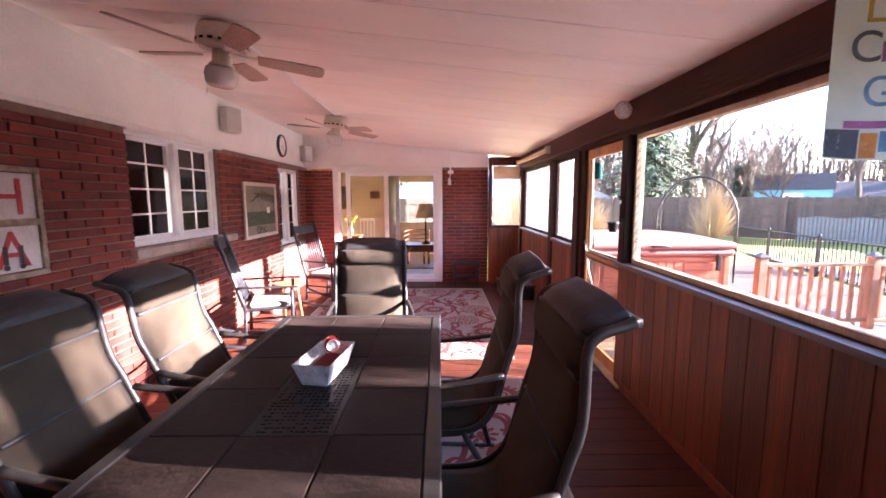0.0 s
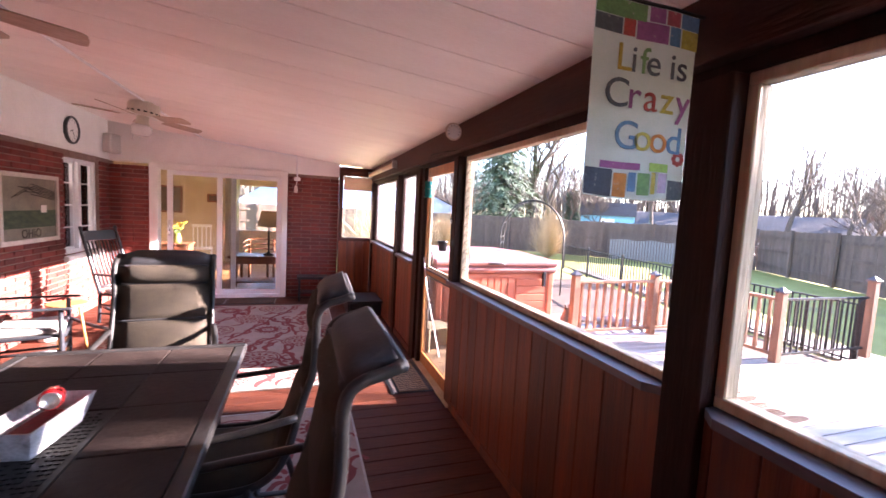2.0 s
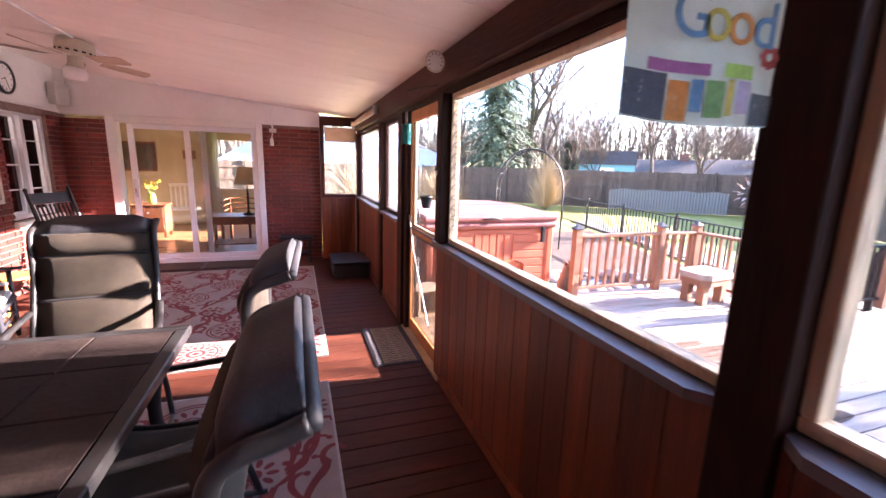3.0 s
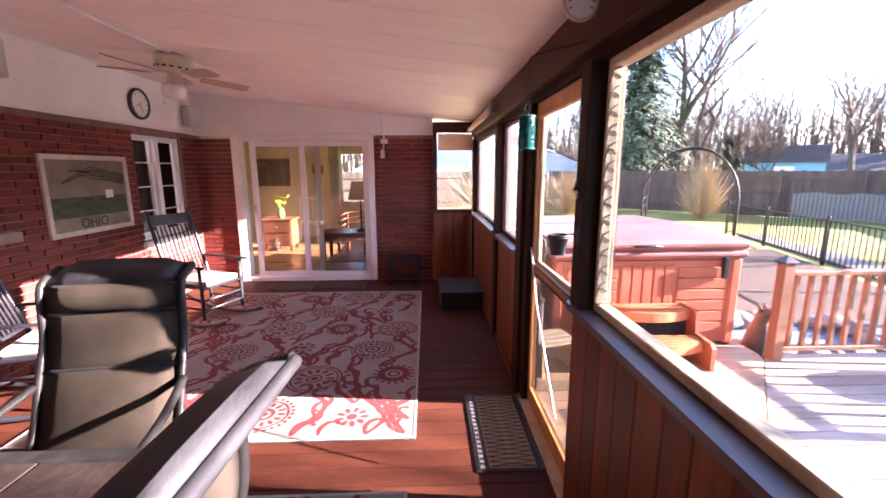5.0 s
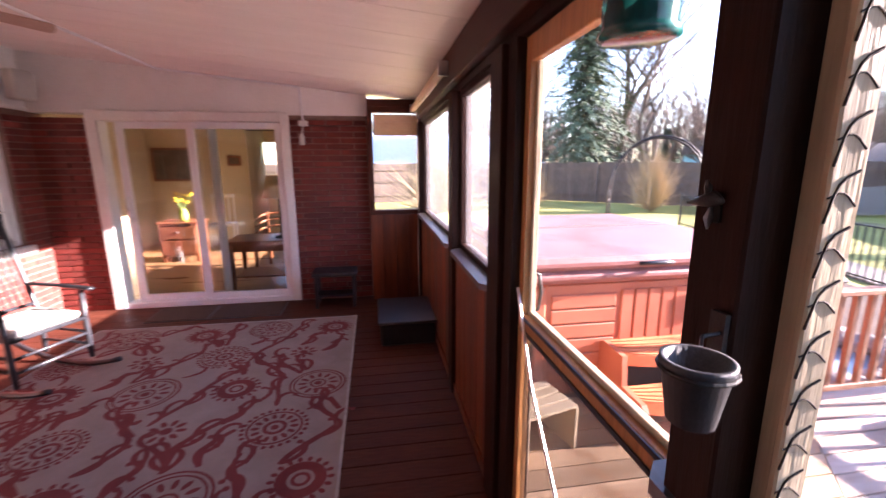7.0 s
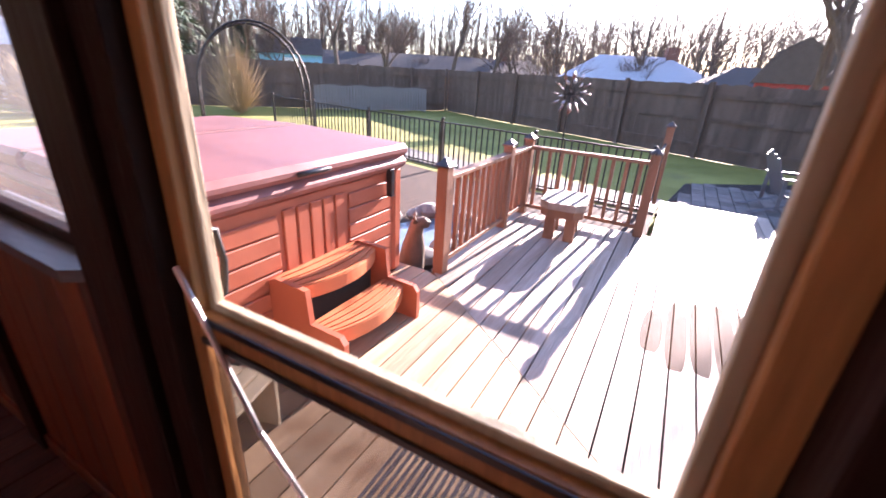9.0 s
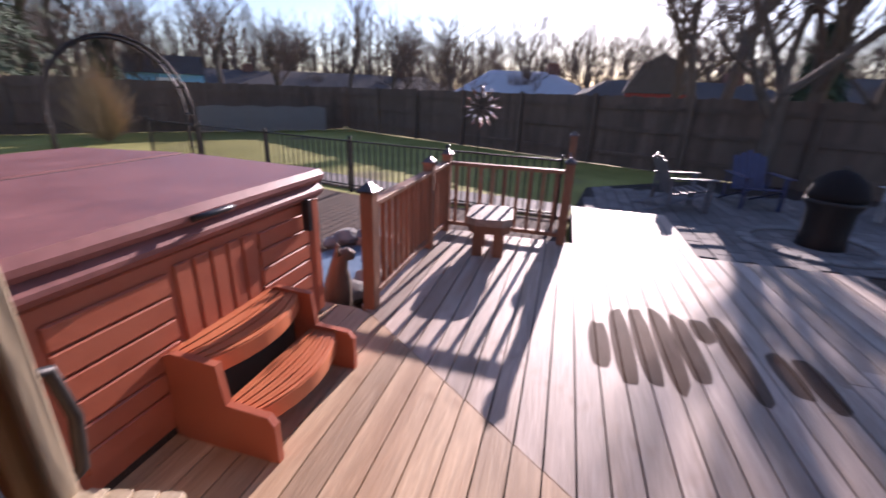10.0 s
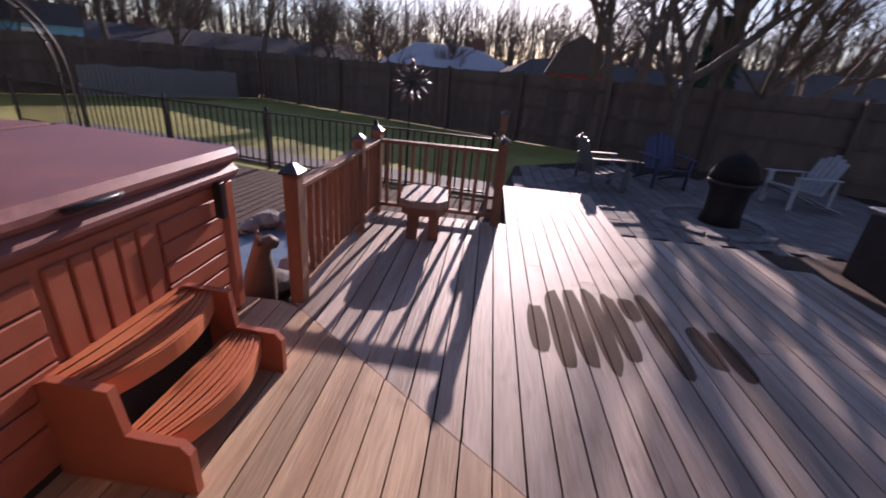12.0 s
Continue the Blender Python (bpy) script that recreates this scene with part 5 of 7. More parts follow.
def low_box():
    t = thing("shoe_tray", pose(1.96, 7.95, 0), "dark low storage bin on the floor by the end wall", "storage bin")
    part("bin", box(-0.24, 0.24, -0.33, 0.33, 0.0, 0.20, 0.02), M_black, t)
    part("rim", box(-0.255, 0.255, -0.345, 0.345, 0.20, 0.225, 0.008), M_black, t)
    st = thing("foot_stool", pose(1.25, 8.86, 0), "dark low stool with a shelf against the brick wall", "stool")
    part("seat", box(-0.24, 0.24, -0.15, 0.15, 0.36, 0.40, 0.008), M_black, st)
    for sx in (-0.2, 0.2):
        for sy in (-0.11, 0.11):
            part("leg", box(sx - 0.018, sx + 0.018, sy - 0.018, sy + 0.018, 0.0, 0.36, 0.003), M_black, st)
    part("shelf", box(-0.2, 0.2, -0.1, 0.1, 0.12, 0.14), M_black, st)


low_box()


# ---- room indoors ----
def indoor():
    t = thing("console_table", pose(0.36, 9.92, 0), "cherry wood console table with turned legs", "table")
    part("tabletop", box(-0.5, 0.5, -0.3, 0.3, 0.58, 0.62, 0.006), M_cherry, t)
    part("apron", box(-0.45, 0.45, -0.26, 0.26, 0.48, 0.58), M_cherry, t)
    for sx in (-0.44, 0.44):
        for sy in (-0.25, 0.25):
            bm = bmesh.new()
            tube(bm, [(sx, sy, 0.58), (sx, sy, 0.3), (sx, sy, 0.0)], [0.03, 0.034, 0.022], 8)
            part("leg", bm, M_cherry, t, "", True)
    part("lower_shelf", box(-0.42, 0.42, -0.24, 0.24, 0.14, 0.16), M_cherry, t)
    l = thing("table_lamp", pose(0.50, 9.86, 0.62), "table lamp with a cream shade and dark twisted stem", "lamp")
    bm = bmesh.new()
    lathe(bm, [(0.09, 0.0), (0.09, 0.02), (0.03, 0.04), (0.014, 0.08), (0.02, 0.3), (0.012, 0.5), (0.012, 0.6)], 14)
    part("stem", bm, M_iron, l, "", True)
    bm = bmesh.new()
    lathe(bm, [(0.20, 0.52), (0.13, 0.80), (0.125, 0.80), (0.195, 0.52)], 24)
    part("shade", bm, surf("lamp_shade", (0.60, 0.46, 0.28), (0.68, 0.54, 0.35), 0.85, 10), l, "cream fabric shade", True)
    c = thing("armchair", pose(0.25, 10.75, 0, 0, 0, 170), "dark bentwood armchair beside the console table", "chair")
    part("seat", box(-0.26, 0.26, -0.26, 0.26, 0.40, 0.46, 0.02), M_cherry, c)
    for z in (0.6, 0.7, 0.8):
        bm = bmesh.new()
        tube(bm, spline([(-0.28, 0.1, z - 0.05), (-0.26, -0.2, z), (0, -0.3, z + 0.02), (0.26, -0.2, z), (0.28, 0.1, z - 0.05)], 4), 0.014, 7)
        part("back_hoop", bm, M_cherry, c, "", True)
    for sx in (-0.24, 0.24):
        for sy in (-0.24, 0.24):
            part("leg", box(sx - 0.02, sx + 0.02, sy - 0.02, sy + 0.02, 0, 0.42), M_cherry, c)
        part("back_post", box(sx - 0.015, sx + 0.015, -0.26, -0.23, 0.42, 0.84), M_cherry, c)
    w = thing("white_chair", pose(-1.15, 12.7, 0, 0, 0, 190), "white painted wooden chair indoors", "chair")
    part("seat", box(-0.22, 0.22, -0.22, 0.22, 0.42, 0.45, 0.01), M_white, w)
    for sx in (-0.2, 0.2):
        for sy in (-0.2, 0.2):
            part("leg", box(sx - 0.018, sx + 0.018, sy - 0.018, sy + 0.018, 0, 0.42), M_white, w)
    for k in range(5):
        x = -0.18 + 0.09 * k
        part("back_slat", box(x - 0.012, x + 0.012, -0.22, -0.20, 0.45, 0.92), M_white, w)
    part("top_rail", box(-0.21, 0.21, -0.225, -0.195, 0.92, 0.99, 0.008), M_white, w)
    s = thing("plant_table", pose(-1.42, 11.65, 0), "small red-brown drawer table holding flowers", "side table")
    part("body", box(-0.28, 0.28, -0.22, 0.22, 0.1, 0.62, 0.006), M_cherry, s)
    part("tabletop", box(-0.31, 0.31, -0.25, 0.25, 0.62, 0.65, 0.006), M_cherry, s)
    for k in range(2):
        d = part("drawer", box(-0.25, 0.25, -0.235, -0.222, 0.14 + 0.24 * k, 0.35 + 0.24 * k, 0.004), M_cherry, s)
        part("knob", box(-0.015, 0.015, -0.255, -0.236, 0.235 + 0.24 * k, 0.265 + 0.24 * k, 0.004), M_steel, d)
    for sx in (-0.25, 0.25):
        for sy in (-0.19, 0.19):
            part("foot", box(sx - 0.025, sx + 0.025, sy - 0.025, sy + 0.025, 0, 0.1), M_cherry, s)
    v = thing("flower_vase", pose(-1.38, 11.6, 0.65), "bunch of yellow daffodils in a green glass vase", "flowers")
    bm = bmesh.new()
    lathe(bm, [(0.05, 0.0), (0.07, 0.03), (0.075, 0.12), (0.05, 0.17), (0.062, 0.2), (0.055, 0.2)], 16)
    part("vase", bm, surf("green_glass", (0.30, 0.42, 0.08), (0.4, 0.52, 0.12), 0.1, 8), v, "", True)
    rnd = random.Random(11)
    st, fl = bmesh.new(), bmesh.new()
    for k in range(16):
        a, r, h = rnd.random() * math.tau, rnd.uniform(0.02, 0.15), rnd.uniform(0.30, 0.46)
        p = (r * math.cos(a), r * math.sin(a), h)
        tube(st, [(0.02 * math.cos(a), 0.02 * math.sin(a), 0.19), p], 0.004, 4)
        for j in range(6):
            b = j * math.tau / 6
            tube(fl, [p, (p[0] + 0.03 * math.cos(b), p[1] + 0.01, p[2] + 0.03 * math.sin(b))], [0.012, 0.004], 4)
    part("flower_stem", st, surf("stem_green", (0.08, 0.16, 0.03), (0.14, 0.24, 0.05), 0.7, 20), v)
    part("blossom", fl, surf("daffodil", (0.70, 0.48, 0.02), (0.80, 0.60, 0.05), 0.6, 20), v)
    for x, y, z, w2, h2, ax, nm in ((-2.1, 13.29, 1.55, 0.42, 0.32, 1, "dark landscape painting in a brown frame"), (-1.02, 13.29, 1.62, 0.13, 0.10, 1, "small dark framed picture")):
        p = thing("wall_picture", pose(x, y, z, 0, 0, 90 if ax == 0 else 0), nm + " on the yellow wall", "picture")
        fr = bmesh.new()
        for q in ((-w2, w2, -h2, -h2 + 0.04), (-w2, w2, h2 - 0.04, h2), (-w2, -w2 + 0.04, -h2 + 0.04, h2 - 0.04), (w2 - 0.04, w2, -h2 + 0.04, h2 - 0.04)):
            bx(fr, q[0], q[1], -0.03, 0.01, q[2], q[3])
        part("frame", fr, M_cherry, p)
        part("canvas", box(-w2 + 0.04, w2 - 0.04, -0.015, 0.0, -h2 + 0.04, h2 - 0.04), surf("dark_canvas", (0.05, 0.04, 0.03), (0.14, 0.11, 0.08), 0.6, 6), p)
    for x0, x1 in ((-0.74, -0.42), (0.68, 1.0)):
        c = thing("curtain", pose(0, 13.2, 0), "sheer white curtain panel on a rod", "curtain", "curtains")
        bm = bmesh.new()
        n = 28
        top = [bm.verts.new((x0 + (x1 - x0) * k / n, 0.03 * math.sin(k * 1.7), 2.2)) for k in range(n + 1)]
        bot = [bm.verts.new((x0 + (x1 - x0) * k / n, 0.035 * math.sin(k * 1.7 + 0.3), 0.05)) for k in range(n + 1)]
        for k in range(n):
            bm.faces.new((top[k], top[k + 1], bot[k + 1], bot[k]))
        bmesh.ops.solidify(bm, geom=bm.faces[:], thickness=0.004)
        part("panel", bm, M_curtain, c, "", True)
    rd = thing("curtain_rod", pose(0.13, 13.2, 2.2), "dark curtain rod on the far wall", "curtain rod")
    bm = bmesh.new()
    tube(bm, [(-0.85, 0.0, 0.0), (0.85, 0.0, 0.0)], 0.012, 8)
    for x in (-0.8, 0.8):
        tube(bm, [(x, 0, 0), (x, 0.1, 0)], 0.008, 6)
    part("rod", bm, M_iron, rd)
    # valance and side curtain behind the house windows
    for y0, y1, z0, z1, nm in ((4.82, 5.42, 1.76, 2.06, "gathered cream window valance"), (5.95, 6.2, 1.15, 2.06, "sheer curtain gathered at the window's side"), (7.9, 8.28, 0.82, 1.62, "sheer cafe curtain behind the window")):
        c = thing("valance", pose(XL - 0.22, 0, 0), nm, "curtain")
        bm = bmesh.new()
        n = 24
        top = [bm.verts.new((0.012 * math.sin(k * 2.1), y0 + (y1 - y0) * k / n, z1)) for k in range(n + 1)]
        bot = [bm.verts.new((0.02 * math.sin(k * 2.1), y0 + (y1 - y0) * k / n, z0 + 0.012 * math.sin(k * 0.9))) for k in range(n + 1)]
        for k in range(n):
            bm.faces.new((top[k], top[k + 1], bot[k + 1], bot[k]))
        bmesh.ops.solidify(bm, geom=bm.faces[:], thickness=0.003)
        part("panel", bm, bpy.data.materials["cream_cloth"] if "cream_cloth" in bpy.data.materials else surf("cream_cloth", (0.72, 0.66, 0.56), (0.82, 0.77, 0.68), 0.9, 12, (1, 3, 0.3)), c, "", True)


indoor()


# ---- yard ----
GZ = -0.30
ground = bmesh.new()
bmesh.ops.create_grid(ground, x_segments=60, y_segments=60, size=60)
for v in ground.verts:
    r = math.hypot(v.co.x, v.co.y)
    v.co.z = GZ + 0.04 * noise.noise(Vector((v.co.x * 0.15, v.co.y * 0.15, 0))) * min(1, max(0, (r - 12) / 10))
    v.co.z -= 1.0 * min(1, max(0, (r - 28) / 8))
    if r > 50:
        v.co.x *= 6
        v.co.y *= 6
setting("ground", ground, M_grass, "lawn with patches of dry winter grass")
bed = bmesh.new()
slab(bed, [(6.7, 4.97), (8.25, 4.97), (8.55, 8.6), (9.6, 12.4), (6.0, 12.4), (4.6, 9.4), (4.6, 6.46), (6.7, 6.46)], GZ - 0.02, GZ + 0.05)
setting("mulch_bed", bed, M_mulch, "bed of bark mulch and dry leaves behind the railing")
bed = bmesh.new()
slab(bed, [(2.4, -3), (5.5, -3), (7.0, -0.8), (7.0, 2.1), (6.9, 3.58), (6.66, 3.58), (6.62, 2.18), (6.2, 1.94), (2.4, 1.94)], GZ - 0.02, GZ + 0.12)
setting("planting_bed", bed, M_mulch, "bark mulch bed along the deck's edge")
path = bmesh.new()
slab(path, [(8.45, 4.97), (9.35, 4.9), (9.85, 8.6), (10.7, 11.8), (11.1, 14.6), (10.5, 14.6), (9.9, 11.9), (9.0, 8.6)], GZ - 0.02, GZ + 0.045)
setting("path", path, M_paver, "grey garden path along the iron fence")
patio_base = bmesh.new()
slab(patio_base, [(6.7, 3.58), (7.05, 2.0), (7.05, -2.6), (13.0, -2.6), (13.0, 2.0), (11.0, 4.6), (8.42, 4.95), (8.42, 3.58)], GZ - 0.05, GZ + 0.045)
patio_base = setting("pavement", patio_base, M_dark, "patio of grey concrete pavers")

# deck frame
deck = bmesh.new()
slab(deck, [(2.36, 1.99), (6.2, 1.99), (6.62, 2.23), (6.70, 3.62), (8.36, 3.62), (8.36, 4.92), (6.64, 4.92), (6.64, 6.44), (4.56, 6.44), (4.56, 8.9), (2.36, 8.9)], GZ - 0.05, -0.092)
deck = setting("deck", deck, M_dark, "weathered wooden deck of narrow boards")
setting("deck_platform", slab(bmesh.new(), [(2.36, 3.62), (4.58, 6.44), (4.56, 8.9), (2.36, 8.9)], -0.0915, -0.075), M_dark, "slightly raised deck section with diagonal edge")


def hot_tub():
    x0, x1, y0, y1 = 2.70, 4.44, 6.64, 8.72
    z0 = -0.045
    cx, cy = (x0 + x1) / 2, (y0 + y1) / 2
    t = thing("hot_tub", pose(cx, cy, z0), "terracotta hot tub with a closed folding vinyl cover", "hot tub")
    hx, hy = (x1 - x0) / 2, (y1 - y0) / 2
    part("cabinet", box(-hx + 0.02, hx - 0.02, -hy + 0.02, hy - 0.02, 0.03, 0.84, 0.02), M_tub, t)
    part("base", box(-hx + 0.03, hx - 0.03, -hy + 0.03, hy - 0.03, 0.0, 0.06), M_dark, t)
    for sx in (-1, 1):
        for sy in (-1, 1):
            part("corner_trim", box(min(sx * hx, sx * (hx - 0.1)), max(sx * hx, sx * (hx - 0.1)), min(sy * hy, sy * (hy - 0.1)), max(sy * hy, sy * (hy - 0.1)), 0.02, 0.845, 0.02), M_tub, t)
    def face(side):
        # panels: louvred fields with a ribbed field between them
        length = 2 * (hx if side in "sn" else hy) - 0.26
        def at(u0, u1, z0_, z1_, out, name):
            bm = bmesh.new()
            if side == "s":
                bx(bm, u0, u1, -hy + 0.02 - out, -hy + 0.022, z0_, z1_, 0.006)
            elif side == "n":
                bx(bm, u0, u1, hy - 0.022, hy - 0.02 + out, z0_, z1_, 0.006)
            elif side == "w":
                bx(bm, -hx + 0.02 - out, -hx + 0.022, u0, u1, z0_, z1_, 0.006)
            else:
                bx(bm, hx - 0.022, hx - 0.02 + out, u0, u1, z0_, z1_, 0.006)
            part(name, bm, M_tub, t)
        u = -length / 2
        third = length * 0.31
        for k in range(6):
            at(u, u + third, 0.14 + k * 0.105, 0.14 + k * 0.105 + 0.095, 0.014, "louvre")
        v = u + third + 0.03
        n = 5
        w = (length - 2 * third - 0.06) / n
        for k in range(n):
            at(v + k * w + 0.008, v + (k + 1) * w - 0.008, 0.1, 0.78, 0.014, "rib_panel")
        u2 = length / 2 - third
        for k in range(6):
            at(u2, length / 2, 0.14 + k * 0.105, 0.14 + k * 0.105 + 0.095, 0.014, "louvre")
    face("s"), face("w"), face("e")
    def cover(ya, yb, name):
        bm = bmesh.new()
        bx(bm, -hx - 0.04, hx + 0.04, ya, yb, 0.93, 1.015, 0.03)
        for v in bm.verts:
            if v.co.z > 0.97:
                v.co.z += 0.03 * (1 - abs((v.co.y) / hy))
        part(name, bm, M_lid, t, "faded maroon vinyl cover half")
    cover(-hy - 0.04, -0.012, "cover_half"), cover(0.012, hy + 0.04, "cover_half")
    part("cover_hinge", box(-hx - 0.02, hx + 0.02, -0.03, 0.03, 0.98, 1.035, 0.006), M_dark, t, "dark hinge band across the cover")
    sk = bmesh.new()
    bx(sk, -hx - 0.035, hx + 0.035, -hy - 0.035, hy + 0.035, 0.84, 0.929, 0.035)
    part("cover_skirt", sk, M_lid, t, "padded maroon skirt under the cover")
    for x in (-0.05,):
        hd = bmesh.new()
        tube(hd, [(x - 0.12, -hy - 0.045, 0.965), (x - 0.06, -hy - 0.075, 0.975), (x + 0.06, -hy - 0.075, 0.975), (x + 0.12, -hy - 0.045, 0.965)], 0.014, 7)
        part("cover_handle", hd, M_black, t, "black strap handle", True)
    lt = bmesh.new()
    bx(lt, hx - 0.2, hx - 0.16, -hy - 0.05, -hy - 0.0, 0.66, 0.86, 0.004)
    part("latch_strap", lt, M_black, t)


hot_tub()


def tub_steps():
    t = thing("tub_steps", pose(3.55, 6.40, -0.05), "orange-brown plastic two-tread hot tub steps with bowed fronts", "steps")
    w = 0.36
    side = [(0.26, 0.0), (0.26, 0.42), (0.20, 0.45), (-0.02, 0.44), (-0.04, 0.25), (-0.24, 0.24), (-0.27, 0.20), (-0.27, 0.0)]
    def plate(s):
        bm = bmesh.new()
        a = [bm.verts.new((s * w, y, z)) for y, z in side]
        b = [bm.verts.new((s * (w - 0.035), y, z)) for y, z in side]
        bm.faces.new(a), bm.faces.new(b)
        for i in range(len(side)):
            bm.faces.new((a[i], a[(i + 1) % len(side)], b[(i + 1) % len(side)], b[i]))
        return bm
    for s in (-1, 1):
        part("side_panel", plate(s), M_tub, t)
    orange = surf("step_plastic", (0.54, 0.155, 0.066), (0.62, 0.205, 0.088), 0.42, 5)
    for y0, y1, z in ((-0.02, 0.26, 0.43), (-0.24, -0.0, 0.225)):
        for k in range(9):
            f = k / 9
            bm = bmesh.new()
            n = 14
            line0, line1 = [], []
            for i in range(n + 1):
                x = -w + 0.036 + (2 * w - 0.072) * i / n
                bow = 0.10 * (x / w) ** 2
                ya = y0 + bow + (y1 - y0 - bow) * f + 0.002
                yb = y0 + bow + (y1 - y0 - bow) * (f + 1 / 9) - 0.004
                line0.append((x, ya)), line1.append((x, yb))
            slab(bm, line0 + line1[::-1], z - 0.05 + 0.012, z + (0.004 if k % 2 else 0.0))
            part("tread_slat", bm, orange, t)
        bm = bmesh.new()
        n = 14
        l0 = [(-w + 0.036 + (2 * w - 0.072) * i / n, y0 + 0.10 * ((-w + 0.036 + (2 * w - 0.072) * i / n) / w) ** 2) for i in range(n + 1)]
        slab(bm, [(x, y - 0.004) for x, y in l0] + [(x, y + 0.03) for x, y in l0[::-1]], z - 0.085, z - 0.006)
        part("tread_nosing", bm, orange, t)
    # dark sheet set back under the treads, stands in for the shade there
    part("hollow_shade", box(-w + 0.036, w - 0.036, 0.10, 0.12, 0.0, 0.38), M_dark, t)


tub_steps()


def slat_stool():
    t = thing("slat_crate", pose(2.60, 6.27, -0.05, 0, 0, 15) @ Matrix.Diagonal((1.0, 1.0, 0.8, 1.0)), "small weathered slatted wooden step crate", "crate")
    for k in range(4):
        part("slat", box(-0.17, 0.17, -0.15 + k * 0.08, -0.085 + k * 0.08, 0.33, 0.352, 0.003), M_pine, t)
    for s in (-1, 1):
        part("side_board", box(s * 0.165 - 0.012, s * 0.165 + 0.012, -0.15, 0.16, 0.0, 0.33, 0.003), M_pine, t)
    p = thing("post_stub", pose(2.50, 6.52, -0.05), "short grey wooden post block beside the tub", "post")
    part("block", box(-0.07, 0.07, -0.07, 0.07, 0.0, 0.52, 0.01), M_stone, p)
    part("block_cap", box(-0.085, 0.085, -0.085, 0.085, 0.52, 0.55, 0.008), M_fence, p)
    m = thing("outdoor_mat", pose(2.78, 5.2, -0.052), "grey ribbed rubber mat outside the screen door", "door mat")
    part("mat_base", box(-0.32, 0.32, -0.45, 0.45, 0.0, 0.006), M_ledge, m)
    rb = bmesh.new()
    for k in range(30):
        bx(rb, -0.31, 0.31, -0.44 + k * 0.03, -0.425 + k * 0.03, 0.006, 0.012)
    part("mat_ribs", rb, M_ledge, m)


slat_stool()


def railing():
    posts = [(4.60, 6.36), (5.95, 6.36), (6.60, 6.36), (6.58, 5.05)]
    r = thing("deck_railing", pose(0, 0, -0.05), "wooden deck railing with capped posts and balusters", "railing")
    copper = surf("cap_metal", (0.10, 0.085, 0.08), (0.2, 0.17, 0.16), 0.3, 10, metal=0.8)
    for x, y in posts:
        p = part("post", box(x - 0.046, x + 0.046, y - 0.046, y + 0.046, -0.03, 0.86, 0.004), M_rail, r)
        cb = bmesh.new()
        bx(cb, x - 0.06, x + 0.06, y - 0.06, y + 0.06, 0.86, 0.875)
        bmesh.ops.create_cone(cb, cap_ends=True, segments=4, radius1=0.088, radius2=0.01, depth=0.055, matrix=Matrix.Translation((x, y, 0.9025)) @ Matrix.Rotation(radians(45), 4, "Z"))
        part("post_cap", cb, copper, p, "dark metal pyramid cap")
    x, y = 8.28, 5.02
    p = part("post", box(x - 0.046, x + 0.046, y - 0.046, y + 0.046, -0.03, 1.0, 0.004), M_rail, r)
    cb = bmesh.new()
    bx(cb, x - 0.06, x + 0.06, y - 0.06, y + 0.06, 1.0, 1.015)
    bmesh.ops.create_cone(cb, cap_ends=True, segments=4, radius1=0.088, radius2=0.01, depth=0.055, matrix=Matrix.Translation((x, y, 1.0425)) @ Matrix.Rotation(radians(45), 4, "Z"))
    part("post_cap", cb, copper, p, "dark metal pyramid cap")
    for z in (0.1, 0.78):
        part("iron_rail", box(6.63, 8.23, 5.02, 5.05, z - 0.014, z + 0.014), M_iron, r, "black iron rail")
    me = mesh_of("iron_baluster", box(-0.009, 0.009, -0.009, 0.009, 0.1, 0.78), M_iron)
    for k in range(14):
        piece("iron_baluster", me, r, pose(6.72 + k * 0.111, 5.035, 0))
    for (xa, ya), (xb, yb) in zip(posts, posts[1:]):
        d = Vector((xb - xa, yb - ya, 0))
        ln = d.length - 0.094
        u = d.normalized()
        mid = Vector(((xa + xb) / 2, (ya + yb) / 2, 0))
        rot = Matrix.Translation(mid) @ Matrix.Rotation(math.atan2(u.y, u.x), 4, "Z")
        part("top_rail", box(-ln / 2, ln / 2, -0.045, 0.045, 0.76, 0.795, 0.004), M_rail, r, m=rot)
        part("bottom_rail", box(-ln / 2, ln / 2, -0.03, 0.03, 0.08, 0.12, 0.004), M_rail, r, m=rot)
        n = max(3, int(ln / 0.125))
        me = mesh_of("baluster", box(-0.018, 0.018, -0.018, 0.018, 0.12, 0.76, 0.003), M_rail)
        for k in range(n):
            piece("baluster", me, r, rot @ Matrix.Translation((-ln / 2 + ln * (k + 0.5) / n, 0, 0)))


railing()


def deck_stool():
    t = thing("deck_bench", pose(6.12, 5.76, -0.052, 0, 0, 6), "low eight-sided wooden bench on thick block legs", "bench")
    oct_ = [(0.29, 0.13), (0.20, 0.22), (-0.20, 0.22), (-0.29, 0.13), (-0.29, -0.13), (-0.20, -0.22), (0.20, -0.22), (0.29, -0.13)]
    part("top", slab(bmesh.new(), oct_, 0.33, 0.40), M_deck, t)
    part("top_edge", slab(bmesh.new(), [(x * 0.93, y * 0.93) for x, y in oct_], 0.25, 0.33), M_rail, t)
    for sx in (-0.17, 0.17):
        for sy in (-0.1, 0.1):
            part("leg", box(sx - 0.05, sx + 0.05, sy - 0.05, sy + 0.05, 0.0, 0.25, 0.006), M_rail, t)


deck_stool()


